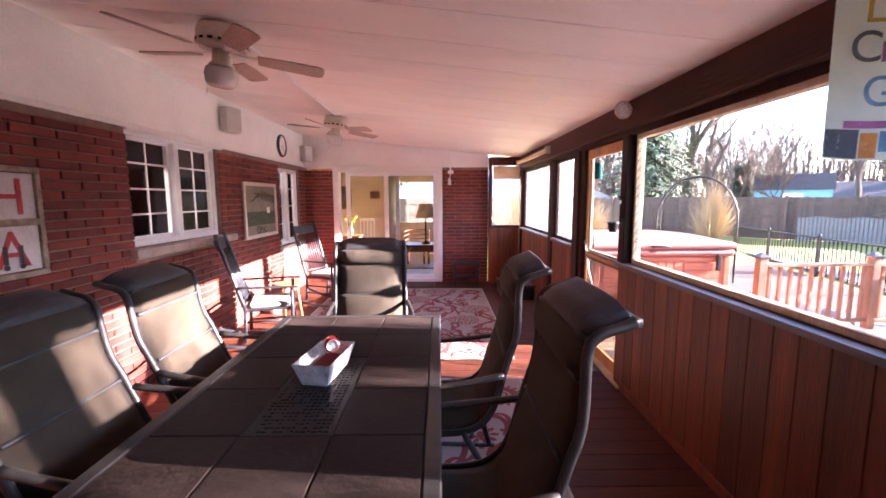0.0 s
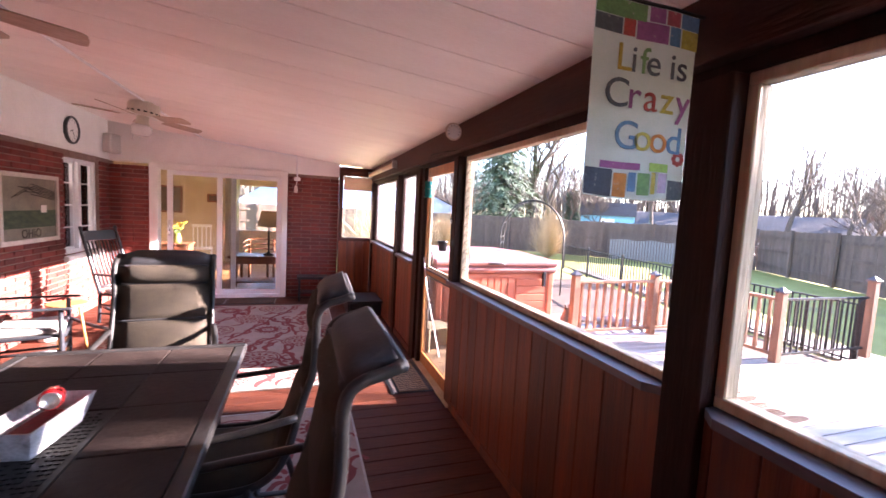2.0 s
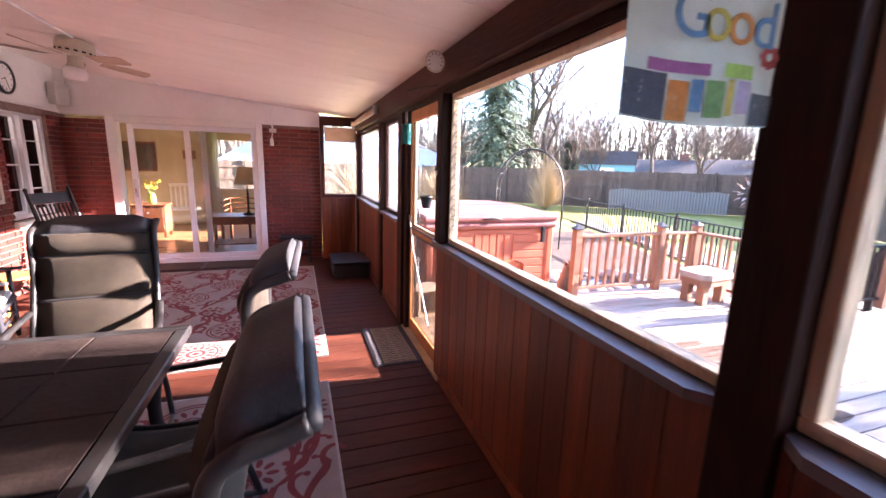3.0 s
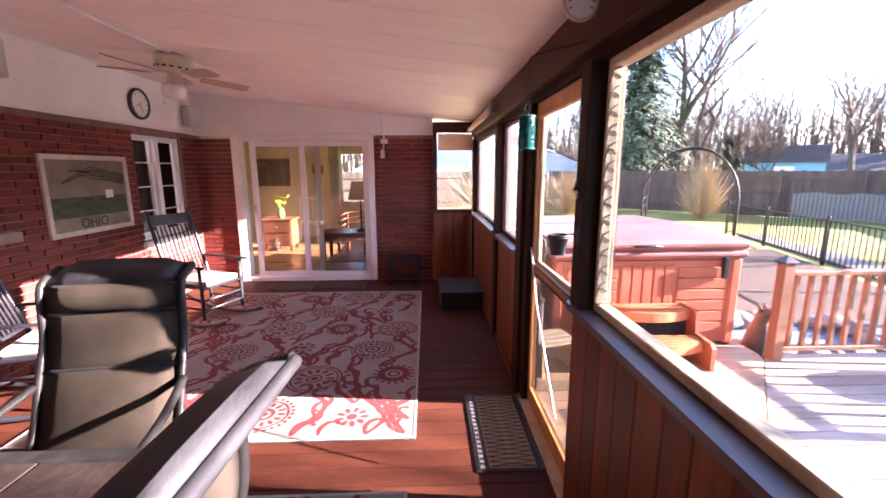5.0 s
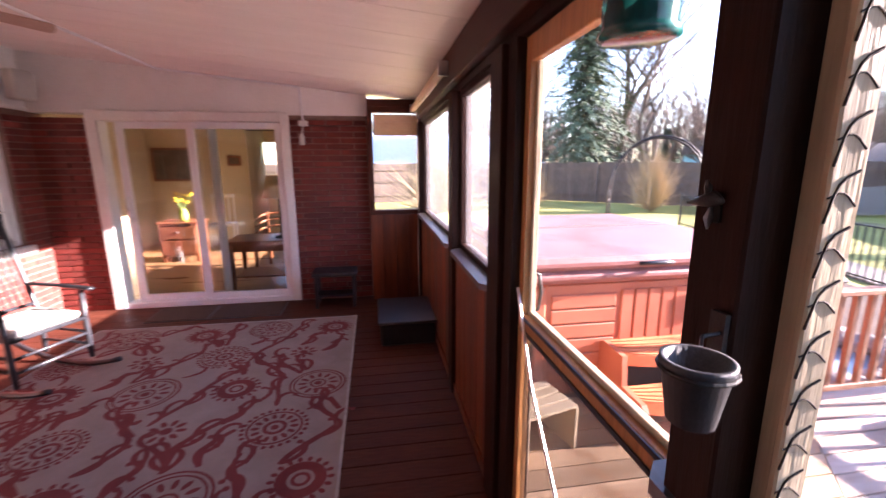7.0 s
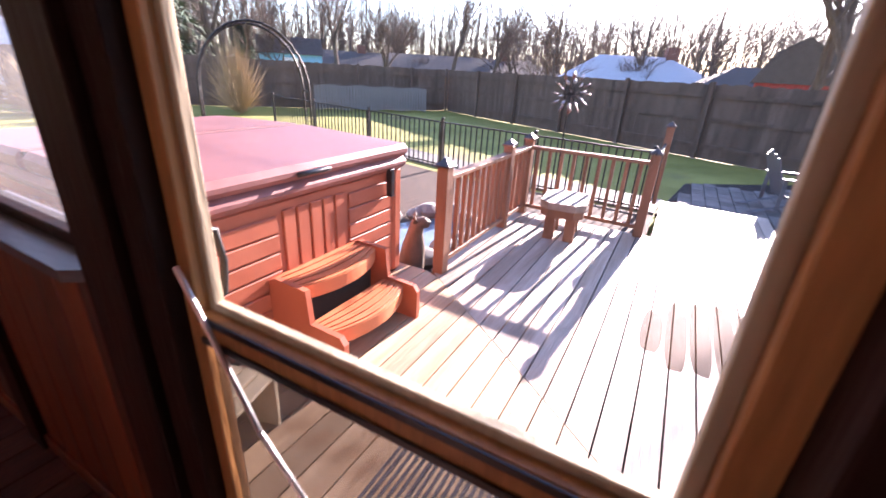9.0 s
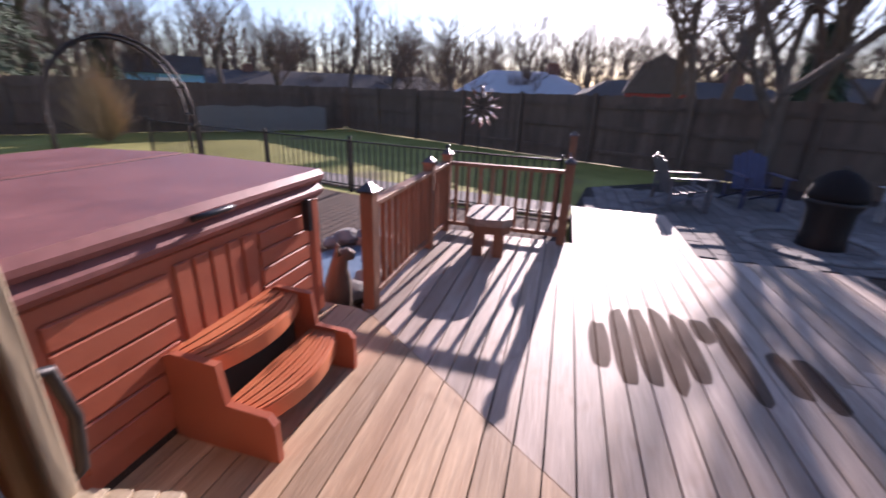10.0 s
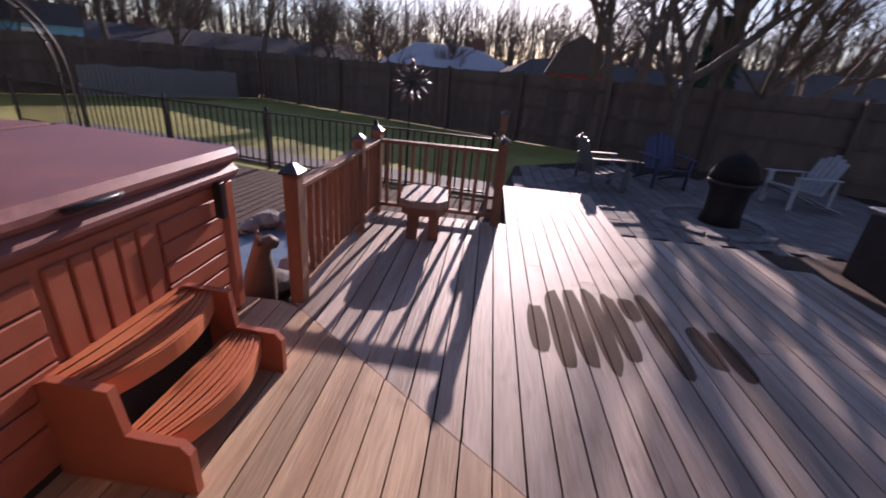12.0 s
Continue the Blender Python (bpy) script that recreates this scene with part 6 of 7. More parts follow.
def iron_fence():
    f = thing("iron_fence", pose(0, 0, GZ), "black wrought iron garden fence with thin pickets", "fence")
    pts = [Vector((x, y, 0)) for x, y in ((8.34, 5.14), (8.58, 6.90), (8.92, 8.78), (9.42, 10.90), (9.92, 13.0), (10.4, 15.0))]
    for p in pts:
        q = part("post", box(p.x - 0.026, p.x + 0.026, p.y - 0.026, p.y + 0.026, 0, 0.94), M_iron, f)
        bm = bmesh.new()
        lathe(bm, [(0.02, 0.94), (0.036, 0.955), (0.03, 0.98), (0.008, 0.995)], 10, Matrix.Translation((p.x, p.y, 0)))
        part("finial", bm, M_iron, q)
    me = mesh_of("picket", box(-0.009, 0.009, -0.009, 0.009, 0.06, 0.90), M_iron)
    for a, b in zip(pts, pts[1:]):
        u = (b - a).normalized()
        rot = Matrix.Translation((a + b) / 2) @ Matrix.Rotation(math.atan2(u.y, u.x), 4, "Z")
        ln = (b - a).length
        for z in (0.12, 0.90):
            part("rail", box(-ln / 2, ln / 2, -0.012, 0.012, z - 0.012, z + 0.012), M_iron, f, m=rot)
        for k in range(16):
            piece("picket", me, f, rot @ Matrix.Translation((-ln / 2 + ln * (k + 0.5) / 16, 0, 0)))


iron_fence()


def garden_arch():
    a = thing("garden_arch", pose(6.45, 10.7, GZ, 0, 0, -35), "black metal garden arch trellis", "arch")
    for y in (-0.28, 0.28):
        bm = bmesh.new()
        pts = [(-0.75, y, 0.0), (-0.75, y, 1.35)] + [(-0.75 * math.cos(k * math.pi / 16), y, 1.35 + 0.92 * math.sin(k * math.pi / 16)) for k in range(1, 16)] + [(0.75, y, 1.35), (0.75, y, 0.0)]
        tube(bm, pts, 0.017, 6)
        part("hoop", bm, M_iron, a, "", True)
    for k in range(0, 17, 2):
        x, z = -0.75 * math.cos(k * math.pi / 16), 1.35 + 0.92 * math.sin(k * math.pi / 16)
        bm = bmesh.new()
        tube(bm, [(x, -0.28, z), (x, 0.28, z)], 0.009, 5)
        part("crossbar", bm, M_iron, a)
    for s in (-1, 1):
        for z in (0.3, 0.6, 0.9, 1.2):
            bm = bmesh.new()
            tube(bm, [(s * 0.75, -0.28, z), (s * 0.75, 0.28, z)], 0.008, 5)
            part("crossbar", bm, M_iron, a)


garden_arch()


def wind_spinner():
    w = thing("wind_spinner", pose(7.32, 6.17, GZ, 0, 0, -60), "copper and silver wind spinner on a tall pole", "wind spinner")
    bm = bmesh.new()
    tube(bm, [(0, 0, 0), (0, 0, 1.62)], 0.011, 7)
    part("pole", bm, M_iron, w)
    silver = surf("petal_silver", (0.30, 0.29, 0.30), (0.42, 0.41, 0.42), 0.3, 9, metal=0.9)
    bronze = surf("petal_bronze", (0.15, 0.085, 0.075), (0.24, 0.14, 0.12), 0.3, 9, metal=0.7)
    for ringi, (n, r, mt, y) in enumerate(((12, 0.22, bronze, -0.04), (10, 0.155, silver, -0.07))):
        for k in range(n):
            a = k * math.tau / n + ringi * 0.2
            bm = bmesh.new()
            tube(bm, [(0, y, 1.6), (r * 0.7 * math.cos(a), y, 1.6 + r * 0.7 * math.sin(a))], 0.004, 4)
            part("spoke", bm, M_iron, w)
            bm = bmesh.new()
            tube(bm, [(r * 0.7 * math.cos(a), y, 1.6 + r * 0.7 * math.sin(a)), (r * 0.88 * math.cos(a), y - 0.02, 1.6 + r * 0.88 * math.sin(a)), (r * 1.1 * math.cos(a), y, 1.6 + r * 1.1 * math.sin(a))], [0.008, 0.028, 0.009], 6, 0.35)
            part("petal", bm, mt, w, "", True)


wind_spinner()


def shepherd_hook():
    h = thing("plant_hook", pose(XK + 0.11, 2.02, 1.80), "black iron plant hook on the porch's outside", "hook")
    bm = bmesh.new()
    tube(bm, [(0, 0, 0), (0.14, 0, 0.02), (0.28, 0, 0.0), (0.31, 0, -0.03), (0.34, 0, -0.015), (0.345, 0, 0.02)], 0.008, 6)
    part("hook_arm", bm, M_iron, h, "", True)
    part("hook_plate", box(-0.003, 0.008, -0.02, 0.02, -0.06, 0.06), M_iron, h)


shepherd_hook()


def dog_figure():
    bm = bmesh.new()
    tube(bm, [(0, 0, 0.0), (0, 0, 0.12), (0.02, 0, 0.30), (0.03, 0, 0.42), (0.05, 0, 0.50), (0.10, 0, 0.52), (0.15, 0, 0.50)], [0.11, 0.12, 0.10, 0.07, 0.065, 0.055, 0.03], 12)
    for s in (-1, 1):
        tube(bm, [(0.08, s * 0.05, 0.0), (0.07, s * 0.05, 0.15), (0.05, s * 0.05, 0.3)], [0.03, 0.026, 0.035], 8)
        tube(bm, [(0.03, s * 0.045, 0.53), (0.02, s * 0.06, 0.59)], [0.025, 0.008], 6)
    ob = part("animal_statue", bm, surf("statue_bronze", (0.10, 0.07, 0.05), (0.17, 0.12, 0.09), 0.6, 14, bump=0.4), None, "", True)
    ob.matrix_basis = pose(4.72, 6.72, GZ + 0.05, 0, 0, -60)
    tagged(ob, "brown weathered sitting animal statue beside the tub", "statue")


dog_figure()


def pond():
    p = thing("garden_pond", pose(5.5, 7.15, GZ + 0.05), "small garden pond ringed with field stones", "pond")
    out = [(0.75 * math.cos(k * math.tau / 20), 0.42 * math.sin(k * math.tau / 20)) for k in range(20)]
    part("water", slab(bmesh.new(), out, 0.0, 0.03), surf("pond_water", (0.10, 0.15, 0.20), (0.2, 0.27, 0.34), 0.12, 4), p, "pale reflecting water")
    rnd = random.Random(5)
    for k in range(26):
        a = k * math.tau / 26 + rnd.uniform(-0.1, 0.1)
        bm = bmesh.new()
        bmesh.ops.create_icosphere(bm, subdivisions=2, radius=1.0)
        s = rnd.uniform(0.10, 0.19)
        for v in bm.verts:
            v.co = v.co * (1 + 0.25 * noise.noise(v.co * 1.7 + Vector((k, 0, 0))))
            v.co = Vector((v.co.x * s, v.co.y * s * 0.8, v.co.z * s * 0.6))
        part("stone", bm, M_stone, p, "", False, pose(0.85 * math.cos(a), 0.5 * math.sin(a), 0.06 + rnd.uniform(0, 0.06), 0, 0, rnd.uniform(0, 180)))


pond()


def adirondack(m, label, col):
    c = thing("garden_chair", m, label, "chair", "fire pit chairs")
    mt = surf("chair_paint_" + col[0], col[1], tuple(v * 1.4 for v in col[1]), 0.45, 8)
    for k in range(5):
        x = -0.22 + 0.11 * k
        bm = bmesh.new()
        h = 0.98 - 0.05 * abs(k - 2)
        bx(bm, x - 0.048, x + 0.048, -0.01, 0.012, 0.0, h - 0.28, 0.004)
        part("back_slat", bm, mt, c, "", False, Matrix.Translation((0, -0.22, 0.28)) @ Matrix.Rotation(radians(22), 4, "X"))
    for k in range(5):
        y = -0.2 + 0.115 * k
        part("seat_slat", box(-0.26, 0.26, y, y + 0.10, 0.29 + 0.02 * k, 0.312 + 0.02 * k, 0.004), mt, c)
    for s in (-1, 1):
        part("arm", box(s * 0.34 - 0.06, s * 0.34 + 0.06, -0.35, 0.38, 0.56, 0.58, 0.005), mt, c)
        part("front_leg", box(s * 0.29 - 0.014, s * 0.29 + 0.014, 0.26, 0.35, 0.0, 0.56, 0.003), mt, c)
        bm = bmesh.new()
        tube(bm, [(s * 0.265, 0.34, 0.36), (s * 0.265, -0.62, 0.03)], 0.045, 4, 0.4)
        part("side_rail", bm, mt, c)
        part("arm_support", box(s * 0.34 - 0.012, s * 0.34 + 0.012, -0.33, -0.28, 0.12, 0.56), mt, c)


adirondack(pose(9.7, 3.2, GZ + 0.045, 0, 0, 190), "grey wooden garden chair facing the fire pit", ("grey", (0.12, 0.115, 0.12)))
adirondack(pose(9.75, -0.05, GZ + 0.045, 0, 0, 8), "pale wooden garden chair facing the fire pit", ("pale", (0.30, 0.295, 0.30)))
adirondack(pose(10.4, 1.9, GZ + 0.045, 0, 0, 95), "dark blue garden chair behind the fire pit", ("navy", (0.03, 0.035, 0.09)))


def fire_pit():
    f = thing("fire_pit", pose(8.25, 1.85, GZ + 0.045), "tall round black steel fire pit under a dark domed cover", "fire pit")
    bm = bmesh.new()
    lathe(bm, [(0.24, 0.0), (0.26, 0.03), (0.24, 0.20), (0.25, 0.50), (0.30, 0.58), (0.31, 0.64)], 28)
    part("bowl", bm, M_iron, f, "", True)
    bm = bmesh.new()
    lathe(bm, [(0.305, 0.64), (0.295, 0.72), (0.24, 0.86), (0.14, 0.96), (0.03, 1.0)], 28)
    part("dome_cover", bm, surf("soot_black", (0.007, 0.007, 0.008), (0.016, 0.015, 0.015), 0.8, 12, bump=0.2, spec=0.2), f, "", True)
    bm = bmesh.new()
    tube(bm, spline([(-0.07, 0, 0.985), (-0.05, 0, 1.03), (0.05, 0, 1.03), (0.07, 0, 0.985)], 4), 0.011, 7)
    part("handle", bm, M_iron, f, "", True)
    s = thing("stone_ring", pose(8.25, 1.95, GZ + 0.045), "ring of paving stones round the fire pit", "paving")
    for k in range(18):
        a = k * math.tau / 18
        part("stone", box(-0.12, 0.12, -0.09, 0.09, 0.0, 0.06, 0.015), M_stone, s, "", False, pose(0.72 * math.cos(a), 0.72 * math.sin(a), 0, 0, 0, math.degrees(a) + 90))


fire_pit()


def storage_box():
    b = thing("deck_box", pose(6.17, 0.68, GZ + 0.12), "large dark brown deck storage box with a grey lid", "storage box")
    part("box_body", box(-0.42, 0.42, -0.75, 0.75, 0.0, 0.68, 0.015), surf("box_brown", (0.02, 0.015, 0.014), (0.035, 0.027, 0.024), 0.6, 5), b)
    part("lid", box(-0.445, 0.445, -0.78, 0.78, 0.68, 0.74, 0.015), surf("box_lid", (0.10, 0.10, 0.12), (0.16, 0.16, 0.18), 0.35, 5), b, "smooth grey lid")
    for k in range(5):
        part("side_groove", box(-0.426, -0.421, -0.72, 0.72, 0.1 + 0.12 * k, 0.112 + 0.12 * k), M_dark, b)


storage_box()


# wet patches drying on the deck
def wet_patches():
    bm = bmesh.new()
    rnd = random.Random(8)
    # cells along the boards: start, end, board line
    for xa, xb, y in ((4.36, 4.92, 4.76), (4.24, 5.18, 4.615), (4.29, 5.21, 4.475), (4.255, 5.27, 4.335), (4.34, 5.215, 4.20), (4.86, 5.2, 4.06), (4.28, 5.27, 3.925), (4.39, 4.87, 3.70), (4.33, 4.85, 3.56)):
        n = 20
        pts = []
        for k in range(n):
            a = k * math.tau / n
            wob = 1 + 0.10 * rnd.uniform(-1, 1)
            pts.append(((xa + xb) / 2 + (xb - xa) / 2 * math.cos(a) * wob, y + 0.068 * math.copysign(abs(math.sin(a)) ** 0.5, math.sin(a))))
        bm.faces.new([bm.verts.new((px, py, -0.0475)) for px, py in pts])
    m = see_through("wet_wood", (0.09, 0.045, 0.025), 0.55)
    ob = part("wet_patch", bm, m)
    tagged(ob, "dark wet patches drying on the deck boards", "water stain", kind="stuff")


wet_patches()


# ---- fences, houses, trees ----
def board_fence(name, a, b, label, h=1.83):
    a, b = Vector((*a, 0)), Vector((*b, 0))
    d = b - a
    ln = d.length
    f = thing(name, Matrix.Translation((*a.xy, GZ)) @ Matrix.Rotation(math.atan2(d.y, d.x), 4, "Z"), label, "fence", "yard fences")
    for z in (0.35, 1.0, 1.55):
        part("fence_rail", box(0, ln, -0.06, -0.02, z - 0.045, z + 0.045), M_fence, f)
    mes = [mesh_of("fence_board", slab(bmesh.new(), [(-0.0743, -0.01), (0.0743, -0.01), (0.0743, 0.012), (-0.0743, 0.012)], 0.02, h + dz), M_fence) for dz in (-0.02, 0.0, 0.015)]
    n = int(ln / 0.15)
    for k in range(n):
        piece("fence_board", mes[random.randrange(3)], f, Matrix.Translation((0.075 + k * 0.15, random.uniform(-0.004, 0.004), 0)))
    k = 0.0
    while k < ln:
        part("fence_post", box(k - 0.05, k + 0.05, -0.16, -0.061, 0, h + 0.05), M_fence, f)
        k += 2.4


board_fence("board_fence", (20.6, 15.0), (7.5, -9.5), "tall weathered wooden privacy fence on the yard's sunny side")
board_fence("board_fence", (8.2, 25.5), (20.5, 15.1), "tall weathered wooden privacy fence at the back of the yard")
board_fence("board_fence", (-8.0, 22.5), (8.0, 25.5), "tall weathered wooden privacy fence beyond the porch's end")


def picket_low():
    f = thing("picket_fence", pose(17.0, 16.6, GZ, 0, 0, -40.2), "low grey scalloped picket fence before the tall fence", "fence")
    me = mesh_of("picket", slab(bmesh.new(), [(-0.045, -0.01), (0.045, -0.01), (0.045, 0.01), (-0.045, 0.01)], 0.05, 1.0), surf("pale_picket", (0.17, 0.165, 0.16), (0.24, 0.235, 0.23), 0.8, 6))
    for k in range(40):
        piece("picket", me, f, Matrix.Translation((-2.4 + k * 0.12, 0, 0.06 * math.sin(k * math.pi / 10) ** 2)))
    for z in (0.3, 0.8):
        part("rail", box(-2.45, 2.45, 0.011, 0.04, z - 0.035, z + 0.035), M_fence, f)


picket_low()


def house(x, y, turn, w, d, h, roof_h, m_wall, m_roof, label, nwin=4, gable=False):
    t = thing("house", pose(x, y, GZ - 1.35, 0, 0, turn), label, "house", "neighbouring houses")
    part("wall", box(-w / 2, w / 2, -d / 2, d / 2, 0, h), m_wall, t)
    o = 0.5
    bm = bmesh.new()
    ridge = (w / 2 - d * 0.32) if not gable else w / 2 + o * 0.6
    base = [(-w / 2 - o, -d / 2 - o), (w / 2 + o, -d / 2 - o), (w / 2 + o, d / 2 + o), (-w / 2 - o, d / 2 + o)]
    lo = [bm.verts.new((px, py, h - 0.1)) for px, py in base]
    mid = [bm.verts.new((px, py, h + 0.08)) for px, py in base]
    r0, r1 = bm.verts.new((-ridge, 0, h + roof_h)), bm.verts.new((ridge, 0, h + roof_h))
    bm.faces.new(lo)
    for i in range(4):
        bm.faces.new((lo[i], lo[(i + 1) % 4], mid[(i + 1) % 4], mid[i]))
    bm.faces.new((mid[0], mid[1], r1, r0)), bm.faces.new((mid[2], mid[3], r0, r1))
    bm.faces.new((mid[1], mid[2], r1)), bm.faces.new((mid[3], mid[0], r0))
    part("roof", bm, m_roof, t)
    for k in range(nwin):
        u = -w / 2 + w * (k + 0.5) / nwin
        wn = part("window", box(u - 0.62, u + 0.62, -d / 2 - 0.05, -d / 2 - 0.001, h * 0.38, h * 0.86), M_white, t)
        for j in (-1, 1):
            part("pane", box(u + j * 0.29 - 0.26, u + j * 0.29 + 0.26, -d / 2 - 0.062, -d / 2 - 0.051, h * 0.42, h * 0.82), surf("dark_pane", (0.03, 0.035, 0.04), (0.06, 0.065, 0.07), 0.1, 3) if "dark_pane" not in bpy.data.materials else bpy.data.materials["dark_pane"], wn)
    part("chimney", box(w * 0.2, w * 0.2 + 0.7, -0.4, 0.4, h, h + roof_h + 0.5), M_house, t)
    return t


house(33, 21, -59, 16, 8, 2.7, 1.5, M_house, M_roof, "low brick ranch house with a grey shingled roof")
house(32, 8.5, -75, 9, 8, 2.7, 1.9, M_white, M_roof2, "small pale house with a light hipped roof and many windows", 6)
house(29.5, -0.5, -82, 12, 7, 2.6, 1.5, M_house, M_roof, "low brown brick house with a chimney")
house(27, -15, -105, 22, 9, 2.7, 1.7, M_house, M_roof, "long low house with a wide brown roof", 5)
house(31, 33, -45, 15, 8, 2.7, 1.6, M_house, M_roof, "low red brick house with a dark shingled roof")
house(4.2, 31, 4, 14, 8, 2.8, 2.2, M_white, M_roof2, "white house with a pale roof beyond the back fence")


def shed(x, y, turn, w, d, h, rh, m_wall, label, gambrel=False):
    t = thing("garden_shed", pose(x, y, GZ - 0.25, 0, 0, turn), label, "shed")
    part("wall", box(-w / 2, w / 2, -d / 2, d / 2, 0, h), m_wall, t)
    prof = [(-d / 2 - 0.15, h - 0.05), (-d / 2 * 0.7, h + rh * 0.65), (0, h + rh), (d / 2 * 0.7, h + rh * 0.65), (d / 2 + 0.15, h - 0.05)] if gambrel else [(-d / 2 - 0.2, h - 0.05), (0, h + rh), (d / 2 + 0.2, h - 0.05)]
    bm = bmesh.new()
    a = [bm.verts.new((-w / 2 - 0.12, py, pz)) for py, pz in prof]
    b = [bm.verts.new((w / 2 + 0.12, py, pz)) for py, pz in prof]
    bm.faces.new(a), bm.faces.new(b)
    for i in range(len(prof)):
        bm.faces.new((a[i], a[(i + 1) % len(prof)], b[(i + 1) % len(prof)], b[i]))
    part("roof", bm, M_roof, t)
    part("door", box(-0.5, 0.5, -d / 2 - 0.03, -d / 2 - 0.001, 0, h * 0.9), M_white if not gambrel else m_wall, t)


shed(22.6, 27.5, -40, 3.6, 2.6, 2.55, 0.95, M_blue, "light blue garden shed with a dark roof beyond the fence")
shed(23.5, 1.6, -5, 2.4, 2.4, 2.3, 1.5, M_red, "red barn-shaped garden shed beyond the fence", True)


def bare_tree(seed, height, spread=1.0, limbs=3, fork=0.25):
    """Trunk and limbs in one mesh, twigs in another."""
    rnd = random.Random(seed)
    wood, twigs = bmesh.new(), bmesh.new()
    def grow(p, d, length, r, depth):
        pts, rad = [p.copy()], [r]
        steps = 4 if depth > 2 else 2
        q, dd = p.copy(), d.copy()
        for k in range(steps):
            dd = (dd + Vector((rnd.uniform(-1, 1), rnd.uniform(-1, 1), rnd.uniform(-0.3, 0.7))) * 0.16).normalized()
            q = q + dd * length / steps
            pts.append(q.copy())
            rad.append(r * (1 - 0.36 * (k + 1) / steps))
        tube(wood if depth >= 3 else twigs, pts, rad, 7 if depth >= 4 else 4 if depth >= 2 else 3)
        if depth == 0:
            return
        n = limbs if depth >= 4 else rnd.choice((3, 4, 4))
        for k in range(n):
            at = pts[-1] if k == 0 else pts[rnd.randint(max(1, steps // 2), steps)]
            ax = Vector((rnd.uniform(-1, 1), rnd.uniform(-1, 1), rnd.uniform(-0.1, 0.5))).normalized()
            nd = (dd * (1.0 if k == 0 else 0.75) + ax * spread * (0.4 if k == 0 else 0.85)).normalized()
            grow(at, nd, length * rnd.uniform(0.6, 0.8), rad[-1] * rnd.uniform(0.72, 0.92), depth - 1)
    grow(Vector((0, 0, -0.05)), Vector((0, 0, 1)), height * fork, height * 0.02, 5)
    return wood, twigs


tree_sets = []
for k, (seed, h, spr, limbs, fork) in enumerate(((1, 13, 0.85, 4, 0.22), (2, 15, 0.7, 3, 0.27), (3, 12, 0.9, 4, 0.24), (4, 17, 0.65, 3, 0.28))):
    wood, twigs = bare_tree(seed, h, spr, limbs, fork)
    tree_sets.append((mesh_of("trunk", wood, M_bark), mesh_of("twigs", twigs, M_twig)))


def plant_tree(k, x, y, s=1.0, turn=0.0, label="leafless tree with a bare branching crown"):
    if x > 20 and -9 < y < 10 - 0.083 * x + 2:
        s = min(s, 0.235 * x / 15)      # low growth where the low sun looks over
    t = thing("bare_tree", pose(x, y, GZ, 0, 0, turn) @ Matrix.Scale(s, 4), label, "tree", "bare winter trees")
    a = new("trunk", tree_sets[k][0])
    a.parent = t
    b = new("crown", tree_sets[k][1])
    b.parent = t


# multi-stemmed yard tree behind the fire pit
big = "one of several large leafless stems behind the fire pit, some added for shade"
plant_tree(0, 12.6, 1.1, 0.72, 30, big)
plant_tree(1, 13.3, 0.3, 0.68, 110, big)
plant_tree(2, 12.7, -0.7, 0.75, 200, big)
# three more trees, added to keep the low sun off the chairs and table
plant_tree(3, 14.5, 1.7, 0.52, 70, big)
plant_tree(3, 17.6, 1.2, 0.58, 160, big)
plant_tree(1, 18.6, 2.0, 0.6, 250, big)
plant_tree(2, 19.6, 9.6, 0.55, 40)
plant_tree(3, 16.6, 28.5, 0.95, 15)
plant_tree(1, 18.4, 28.0, 0.9, 75)
plant_tree(2, 12.0, 29.5, 0.9, 140)
rnd = random.Random(21)
for k in range(64):
    ang = radians(rnd.uniform(-8, 150))
    dist = rnd.uniform(36, 62)
    plant_tree(rnd.randrange(4), 2 + dist * math.sin(ang), 5 + dist * math.cos(ang), rnd.uniform(0.45, 0.95), rnd.uniform(0, 360))
for k in range(30):
    ang = radians(18 + k * 4.3 + rnd.uniform(-2, 2))
    dist = rnd.uniform(27, 34)
    plant_tree(rnd.randrange(4), 2 + dist * math.sin(ang), 5 + dist * math.cos(ang), rnd.uniform(0.38, 0.7), rnd.uniform(0, 360))


def far_woods():
    """Leafless woods beyond the houses: stems and twigs that nobody could count."""
    rnd = random.Random(33)
    bm = bmesh.new()
    for k in range(7500):
        ang = radians(rnd.uniform(-12, 155))
        dist = rnd.uniform(60, 86)
        x, y = 2 + dist * math.sin(ang), 5 + dist * math.cos(ang)
        h = rnd.uniform(5, 13)
        z0 = GZ - 1.2 if k % 3 == 0 else rnd.uniform(1.0, 8.0)
        lean = 0.8 if k % 3 == 0 else 3.2
        p = Vector((x, y, z0))
        q = p + Vector((rnd.uniform(-lean, lean), rnd.uniform(-lean, lean), h if k % 3 == 0 else rnd.uniform(1.5, 4.5)))
        m = (p + q) / 2 + Vector((rnd.uniform(-0.4, 0.4), rnd.uniform(-0.4, 0.4), 0))
        r = 0.13 if k % 3 == 0 else 0.05
        tube(bm, [p, m, q], [r, r * 0.75, r * 0.35], 3)
    tagged(part("far_woods", bm, M_twig), "leafless woods beyond the neighbouring houses", "woods", kind="stuff")


far_woods()


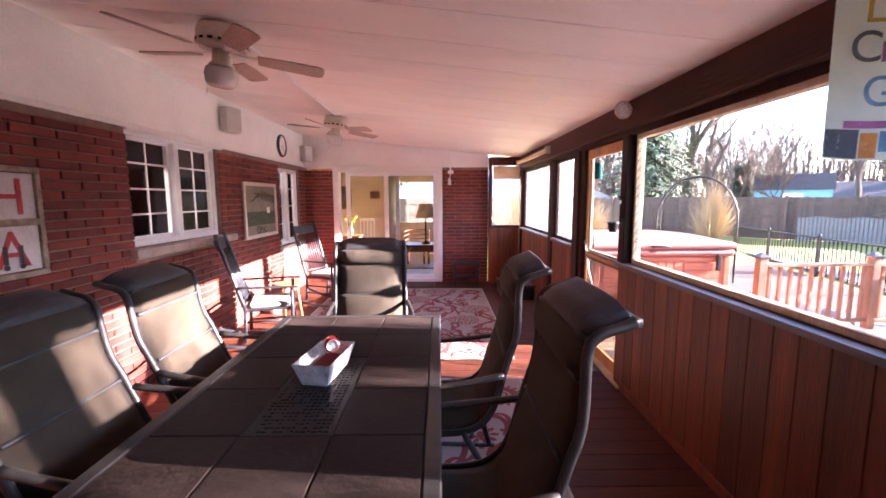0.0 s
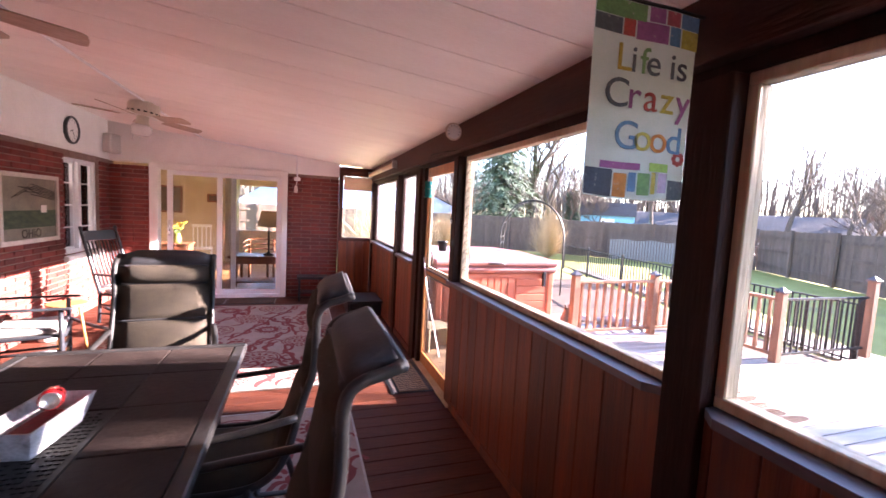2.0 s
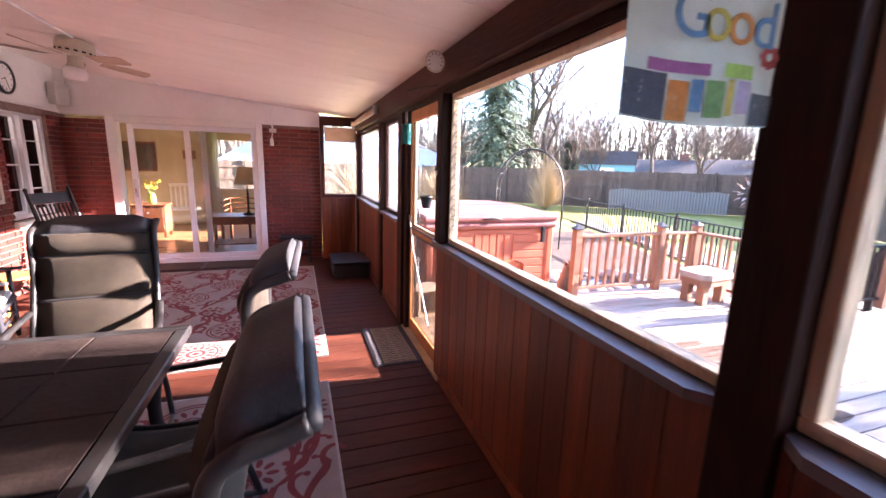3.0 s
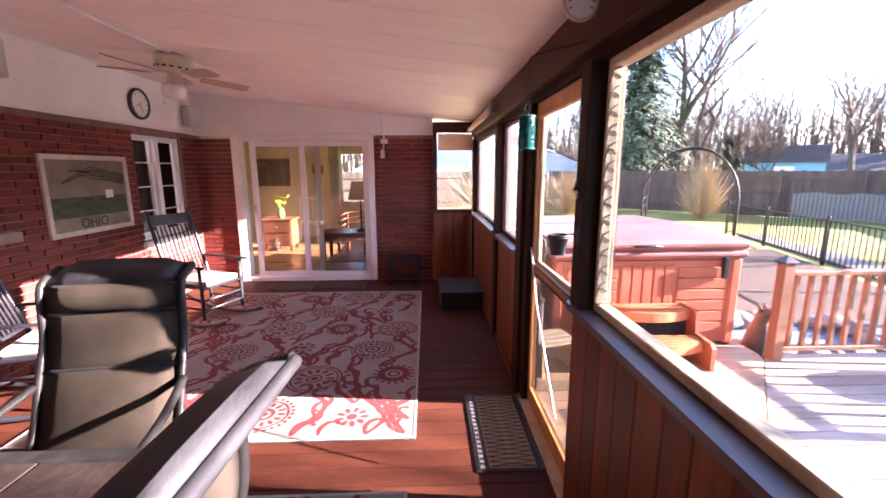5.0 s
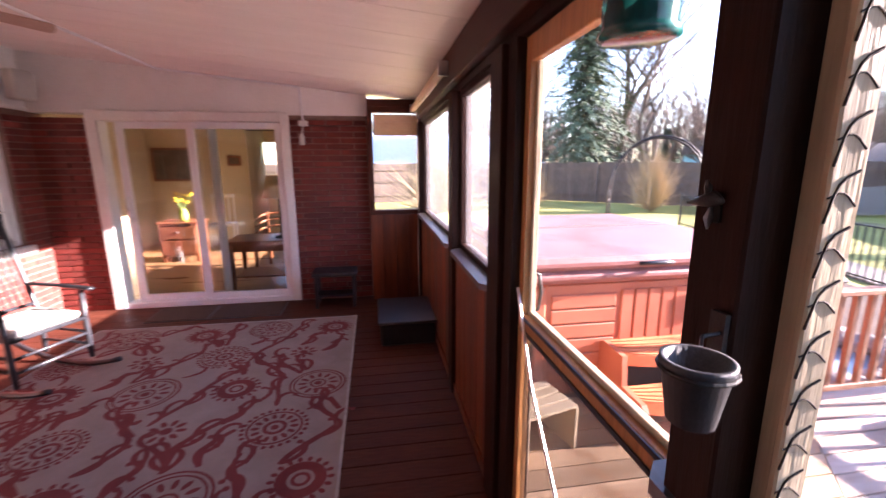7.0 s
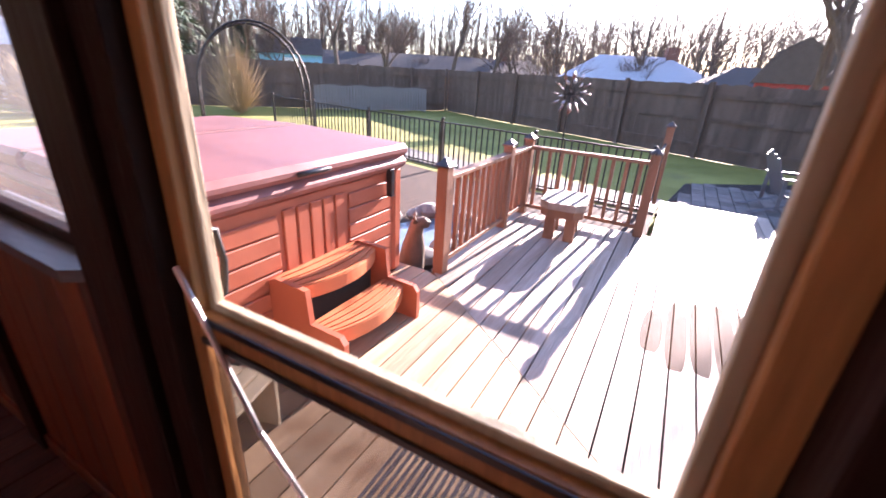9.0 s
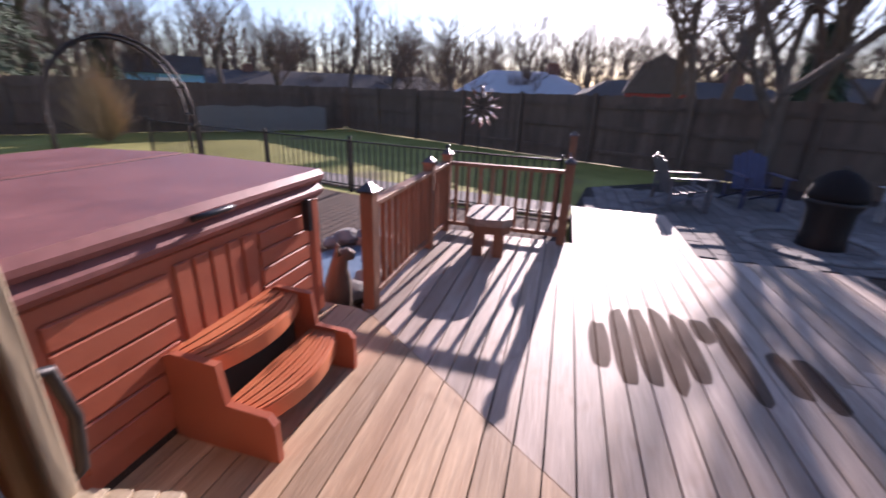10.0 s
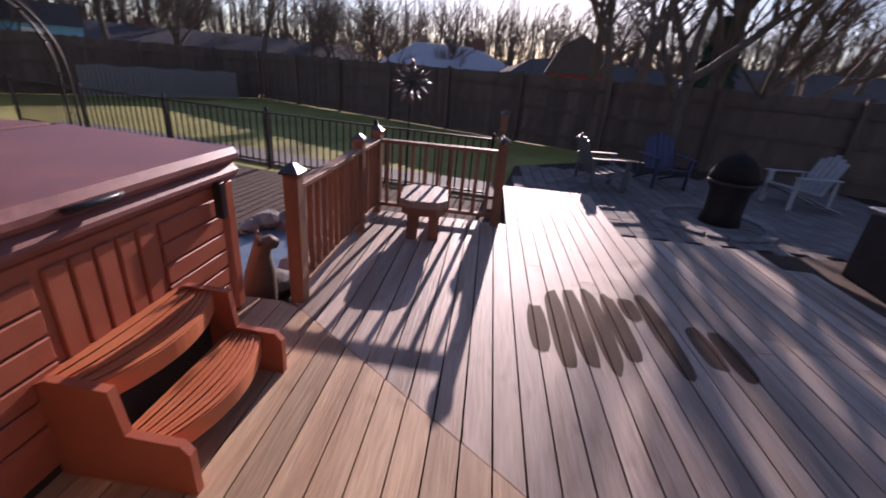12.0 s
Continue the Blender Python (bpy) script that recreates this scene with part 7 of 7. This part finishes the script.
def spruce(x, y, h, w, seed, label):
    rnd = random.Random(seed)
    t = thing("spruce_tree", pose(x, y, GZ), label, "tree")
    bm = bmesh.new()
    tube(bm, [(0, 0, -0.05), (0.03, 0, h * 0.5), (0, 0, h)], [0.17, 0.10, 0.02], 8)
    part("trunk", bm, M_bark, t)
    bm = bmesh.new()
    n = 480
    for k in range(n):
        f = k / n
        z = h * (0.06 + 0.93 * f)
        r = w * (1 - f) ** 0.85 * rnd.uniform(0.65, 1.08) + 0.12
        a = k * 2.39996 + rnd.uniform(-0.3, 0.3)
        c, s = math.cos(a), math.sin(a)
        for j in range(12):
            g = (j + 1) / 12
            px, py, pz = r * g * c, r * g * s, z - 0.35 * r * g * g + 0.12 * r * g
            sz = (0.10 + 0.16 * (1 - g * 0.5)) * (1 + 0.06 * h / 10)
            for q in range(2):
                ox = Vector((rnd.uniform(-1, 1), rnd.uniform(-1, 1), rnd.uniform(-0.8, 0.2))) * sz
                tip = Vector((px, py, pz)) + ox * 1.5 + Vector((c, s, -0.2)) * sz
                side = Vector((-s, c, rnd.uniform(-0.3, 0.3))) * sz * 0.55
                b0 = Vector((px, py, pz))
                bm.faces.new([bm.verts.new(v) for v in (b0 - side * 0.5, b0 + side * 0.5, tip + side * 0.2, tip - side * 0.2)])
    part("crown", bm, M_needle, t, "drooping dark green needle boughs")


spruce(13.4, 27.0, 12.0, 4.3, 3, "tall dark green spruce tree behind the fence")
spruce(24.5, -4.8, 5.0, 1.6, 5, "small dark evergreen beyond the fence")
spruce(22.0, 31.0, 4.2, 0.7, 9, "narrow arborvitae beside the blue shed")


def shrub(x, y, h, w, seed, label, n=1600):
    rnd = random.Random(seed)
    t = thing("shrub", pose(x, y, GZ), label, "shrub", "bare shrubs")
    bm = bmesh.new()
    for k in range(n):
        a, e = rnd.random() * math.tau, rnd.uniform(0.25, 1.5)
        d = Vector((math.cos(a) * math.cos(e) * w, math.sin(a) * math.cos(e) * w, math.sin(e) * h))
        f0, f1 = rnd.uniform(0.0, 0.5), rnd.uniform(0.45, 0.9) + 0.35 * rnd.random() ** 4 + 0.14 * noise.noise(d * 1.6)
        j = Vector((rnd.uniform(-1, 1), rnd.uniform(-1, 1), rnd.uniform(-1, 1))) * 0.16
        tube(bm, [d * f0, d * (f0 + f1) / 2 + j, d * f1 + j * 1.5], [0.0075, 0.005, 0.003], 3)
    tagged(part("twig_cluster", bm, M_tan, t), kind="stuff")


shrub(12.0, 18.6, 2.5, 1.1, 2, "dense tan leafless shrub before the back fence", 1100)
shrub(4.0, 19.5, 2.4, 2.2, 6, "bare tan shrub beyond the porch's end window", 1500)
shrub(7.6, 21.0, 2.0, 1.8, 8, "bare tan shrub along the back fence", 1300)


# ---- pieces of floors and walls ----
def bricks(wall, holes, span, top, place, near, material_mesh):
    """Running-bond long bricks; those inside near become parts, the others one joined mesh."""
    L, C, J = 0.30, 0.0635, 0.013
    single = mesh_of("brick", box(-(L - J) / 2, (L - J) / 2, 0, 0.030, -(C - J) / 2, (C - J) / 2, 0.003), M_brick)
    rest = bmesh.new()
    count = 0
    rows = int(top / C)
    for j in range(rows):
        z = C * (j + 0.5)
        u = span[0] - (L / 2 if j % 2 else 0)
        while u < span[1]:
            a, b = max(u, span[0]), min(u + L, span[1])
            for h0, h1, hz0, hz1 in holes:
                if hz0 - C * 0.4 < z < hz1 + C * 0.4:
                    if a < h0 < b:
                        b = h0
                    elif a < h1 < b:
                        a = h1
                    elif a >= h0 and b <= h1:
                        b = a
            if b - a > 0.04:
                c = (a + b) / 2
                if b - a > L - 0.001 and near(c, z) and count < 300:
                    piece("brick", single, wall, place(c, z) @ Matrix.Translation((0, random.uniform(-0.002, 0.002), 0)))
                    count += 1
                else:
                    bx(rest, -(b - a - J) / 2, (b - a - J) / 2, 0, 0.030 + random.uniform(-0.002, 0.002), -(C - J) / 2, (C - J) / 2, 0, place(c, z))
            u += L
    ob = part("brick_field", rest, M_brick_rest, wall)
    ob["kind"] = "stuff"


bricks(wall_west, [(*W1[:2], W1[2] - 0.085, W1[3] + 0.1), (*W2[:2], W2[2] - 0.075, W2[3] + 0.1)], (YS, YE), BT, lambda u, z: Matrix.Translation((XL - 0.025, u, z)) @ Matrix.Rotation(radians(-90), 4, "Z"),
       lambda u, z: 3.6 < u < 6.8 and 0.3 < z, None)
bricks(wall_north, [(SD[0] - 0.11, SD[1] + 0.09, -1, 3)], (XL, 1.655), 2.07, lambda u, z: Matrix.Translation((u, YE + 0.025, z)) @ Matrix.Rotation(radians(180), 4, "Z"),
       lambda u, z: u > 0.8, None)

# knee-wall planks
for w, (y0, y1) in zip(bay_walls, BAYS):
    y1 = 4.795 if y0 == 2.64 else y1        # the cladding runs on past the post to the door
    y = y0
    while y < y1 - 0.01:
        b = min(y + random.choice((0.13, 0.14, 0.155)), y1)
        me = mesh_of("plank", box(XK + 0.001, XK + 0.02, y + 0.0015, b - 0.0015, 0.0, SILL - 0.031, 0.003), M_plank)
        piece("plank", me, w, Matrix.Identity(4))
        y = b
x = EW[0]
while x < XK - 0.03:
    b = min(x + 0.14, XK - 0.026)
    piece("plank", mesh_of("plank", box(x + 0.0015, b - 0.0015, YW + 0.001, YW + 0.02, 0.0, SILL - 0.031, 0.003), M_plank), bay_walls[4], Matrix.Identity(4))
    x = b

# porch floor boards run across the porch
me = mesh_of("floor_board", box(XL, XK + 0.018, -0.0675, 0.0675, -0.021, 0.0, 0.003), M_floor)
y = YS + 0.07
while y < YE - 0.02:
    piece("floor_board", me, floor_boards, pose(0, y, random.uniform(-0.0008, 0.0)))
    y += 0.139


# deck boards: main field runs away from the house
def deck_x(y):
    lo = 2.37
    if y > 3.65:
        lo = 2.37 + (y - 3.62) * (4.58 - 2.36) / (6.44 - 3.62)
    if y < 2.23:
        hi = 6.2
    elif y < 3.62:
        hi = 6.66
    elif y < 4.92:
        hi = 8.38
    else:
        hi = 6.64
    return lo, hi


y = 2.0
while y < 6.40:
    w = 0.136
    yc = y + w / 2
    lo0, hi = deck_x(y)
    lo1, _ = deck_x(y + w)
    _, hi = deck_x(yc)
    bm = bmesh.new()
    cuts = [None] if hi - max(lo0, lo1) < 3.7 else [random.uniform(0.45, 0.6)]
    xs = [(lo0, lo1)] + ([((max(lo0, lo1) + (hi - max(lo0, lo1)) * cuts[0]),) * 2] if cuts[0] else []) + [(hi, hi)]
    for (a0, a1), (b0, b1) in zip(xs, xs[1:]):
        bm = bmesh.new()
        slab(bm, [(a0 + 0.002 - a0, 0.0035), (b0 - 0.002 - a0, 0.0035), (b1 - 0.002 - a0, w - 0.0035), (a1 + 0.002 - a0, w - 0.0035)], -0.036, 0.0)
        piece("deck_board", mesh_of("deck_board", bm, M_deck), deck, pose(a0, y, -0.0505 + random.uniform(-0.0015, 0.0015)))
    y += w + 0.003

# raised section beside the tub, boards at a slight angle to the house
plat = bpy.data.objects["deck_platform"]
sl = (4.58 - 2.36) / (6.44 - 3.62)
y = 3.66
while y < 8.8:
    w = 0.136
    hi0 = min(4.54, 2.36 + (y - 3.62) * sl)
    hi1 = min(4.54, 2.36 + (y + w - 3.62) * sl)
    bm = bmesh.new()
    slab(bm, [(2.365, 0.002), (hi0, 0.002), (hi1, w - 0.002), (2.365, w - 0.002)], -0.03, 0.0)
    piece("deck_board", mesh_of("deck_board", bm, M_deck2), plat, pose(0, y, -0.044))
    y += w + 0.004

# patio pavers
me = mesh_of("paver", box(-0.145, 0.145, -0.095, 0.095, 0.0, 0.03, 0.006), M_paver)
count = 0
for i in range(22):
    for j in range(38):
        px, py = 6.95 + 0.30 * i + (0.15 if j % 2 else 0), -2.4 + 0.20 * j
        inside = (px > 7.22 if py < 3.58 else px > 8.58) and px < 12.8 and py < 4.8 - max(0, px - 8.4) * 0.14 and (px < 11.0 or py < 4.6 - (px - 11.0) * 1.3)
        if inside and count < 420 and px < 11.6 and py > -2.0:
            piece("paver", me, patio_base, pose(px, py, GZ + 0.0455 + random.uniform(-0.002, 0.002)))
            count += 1
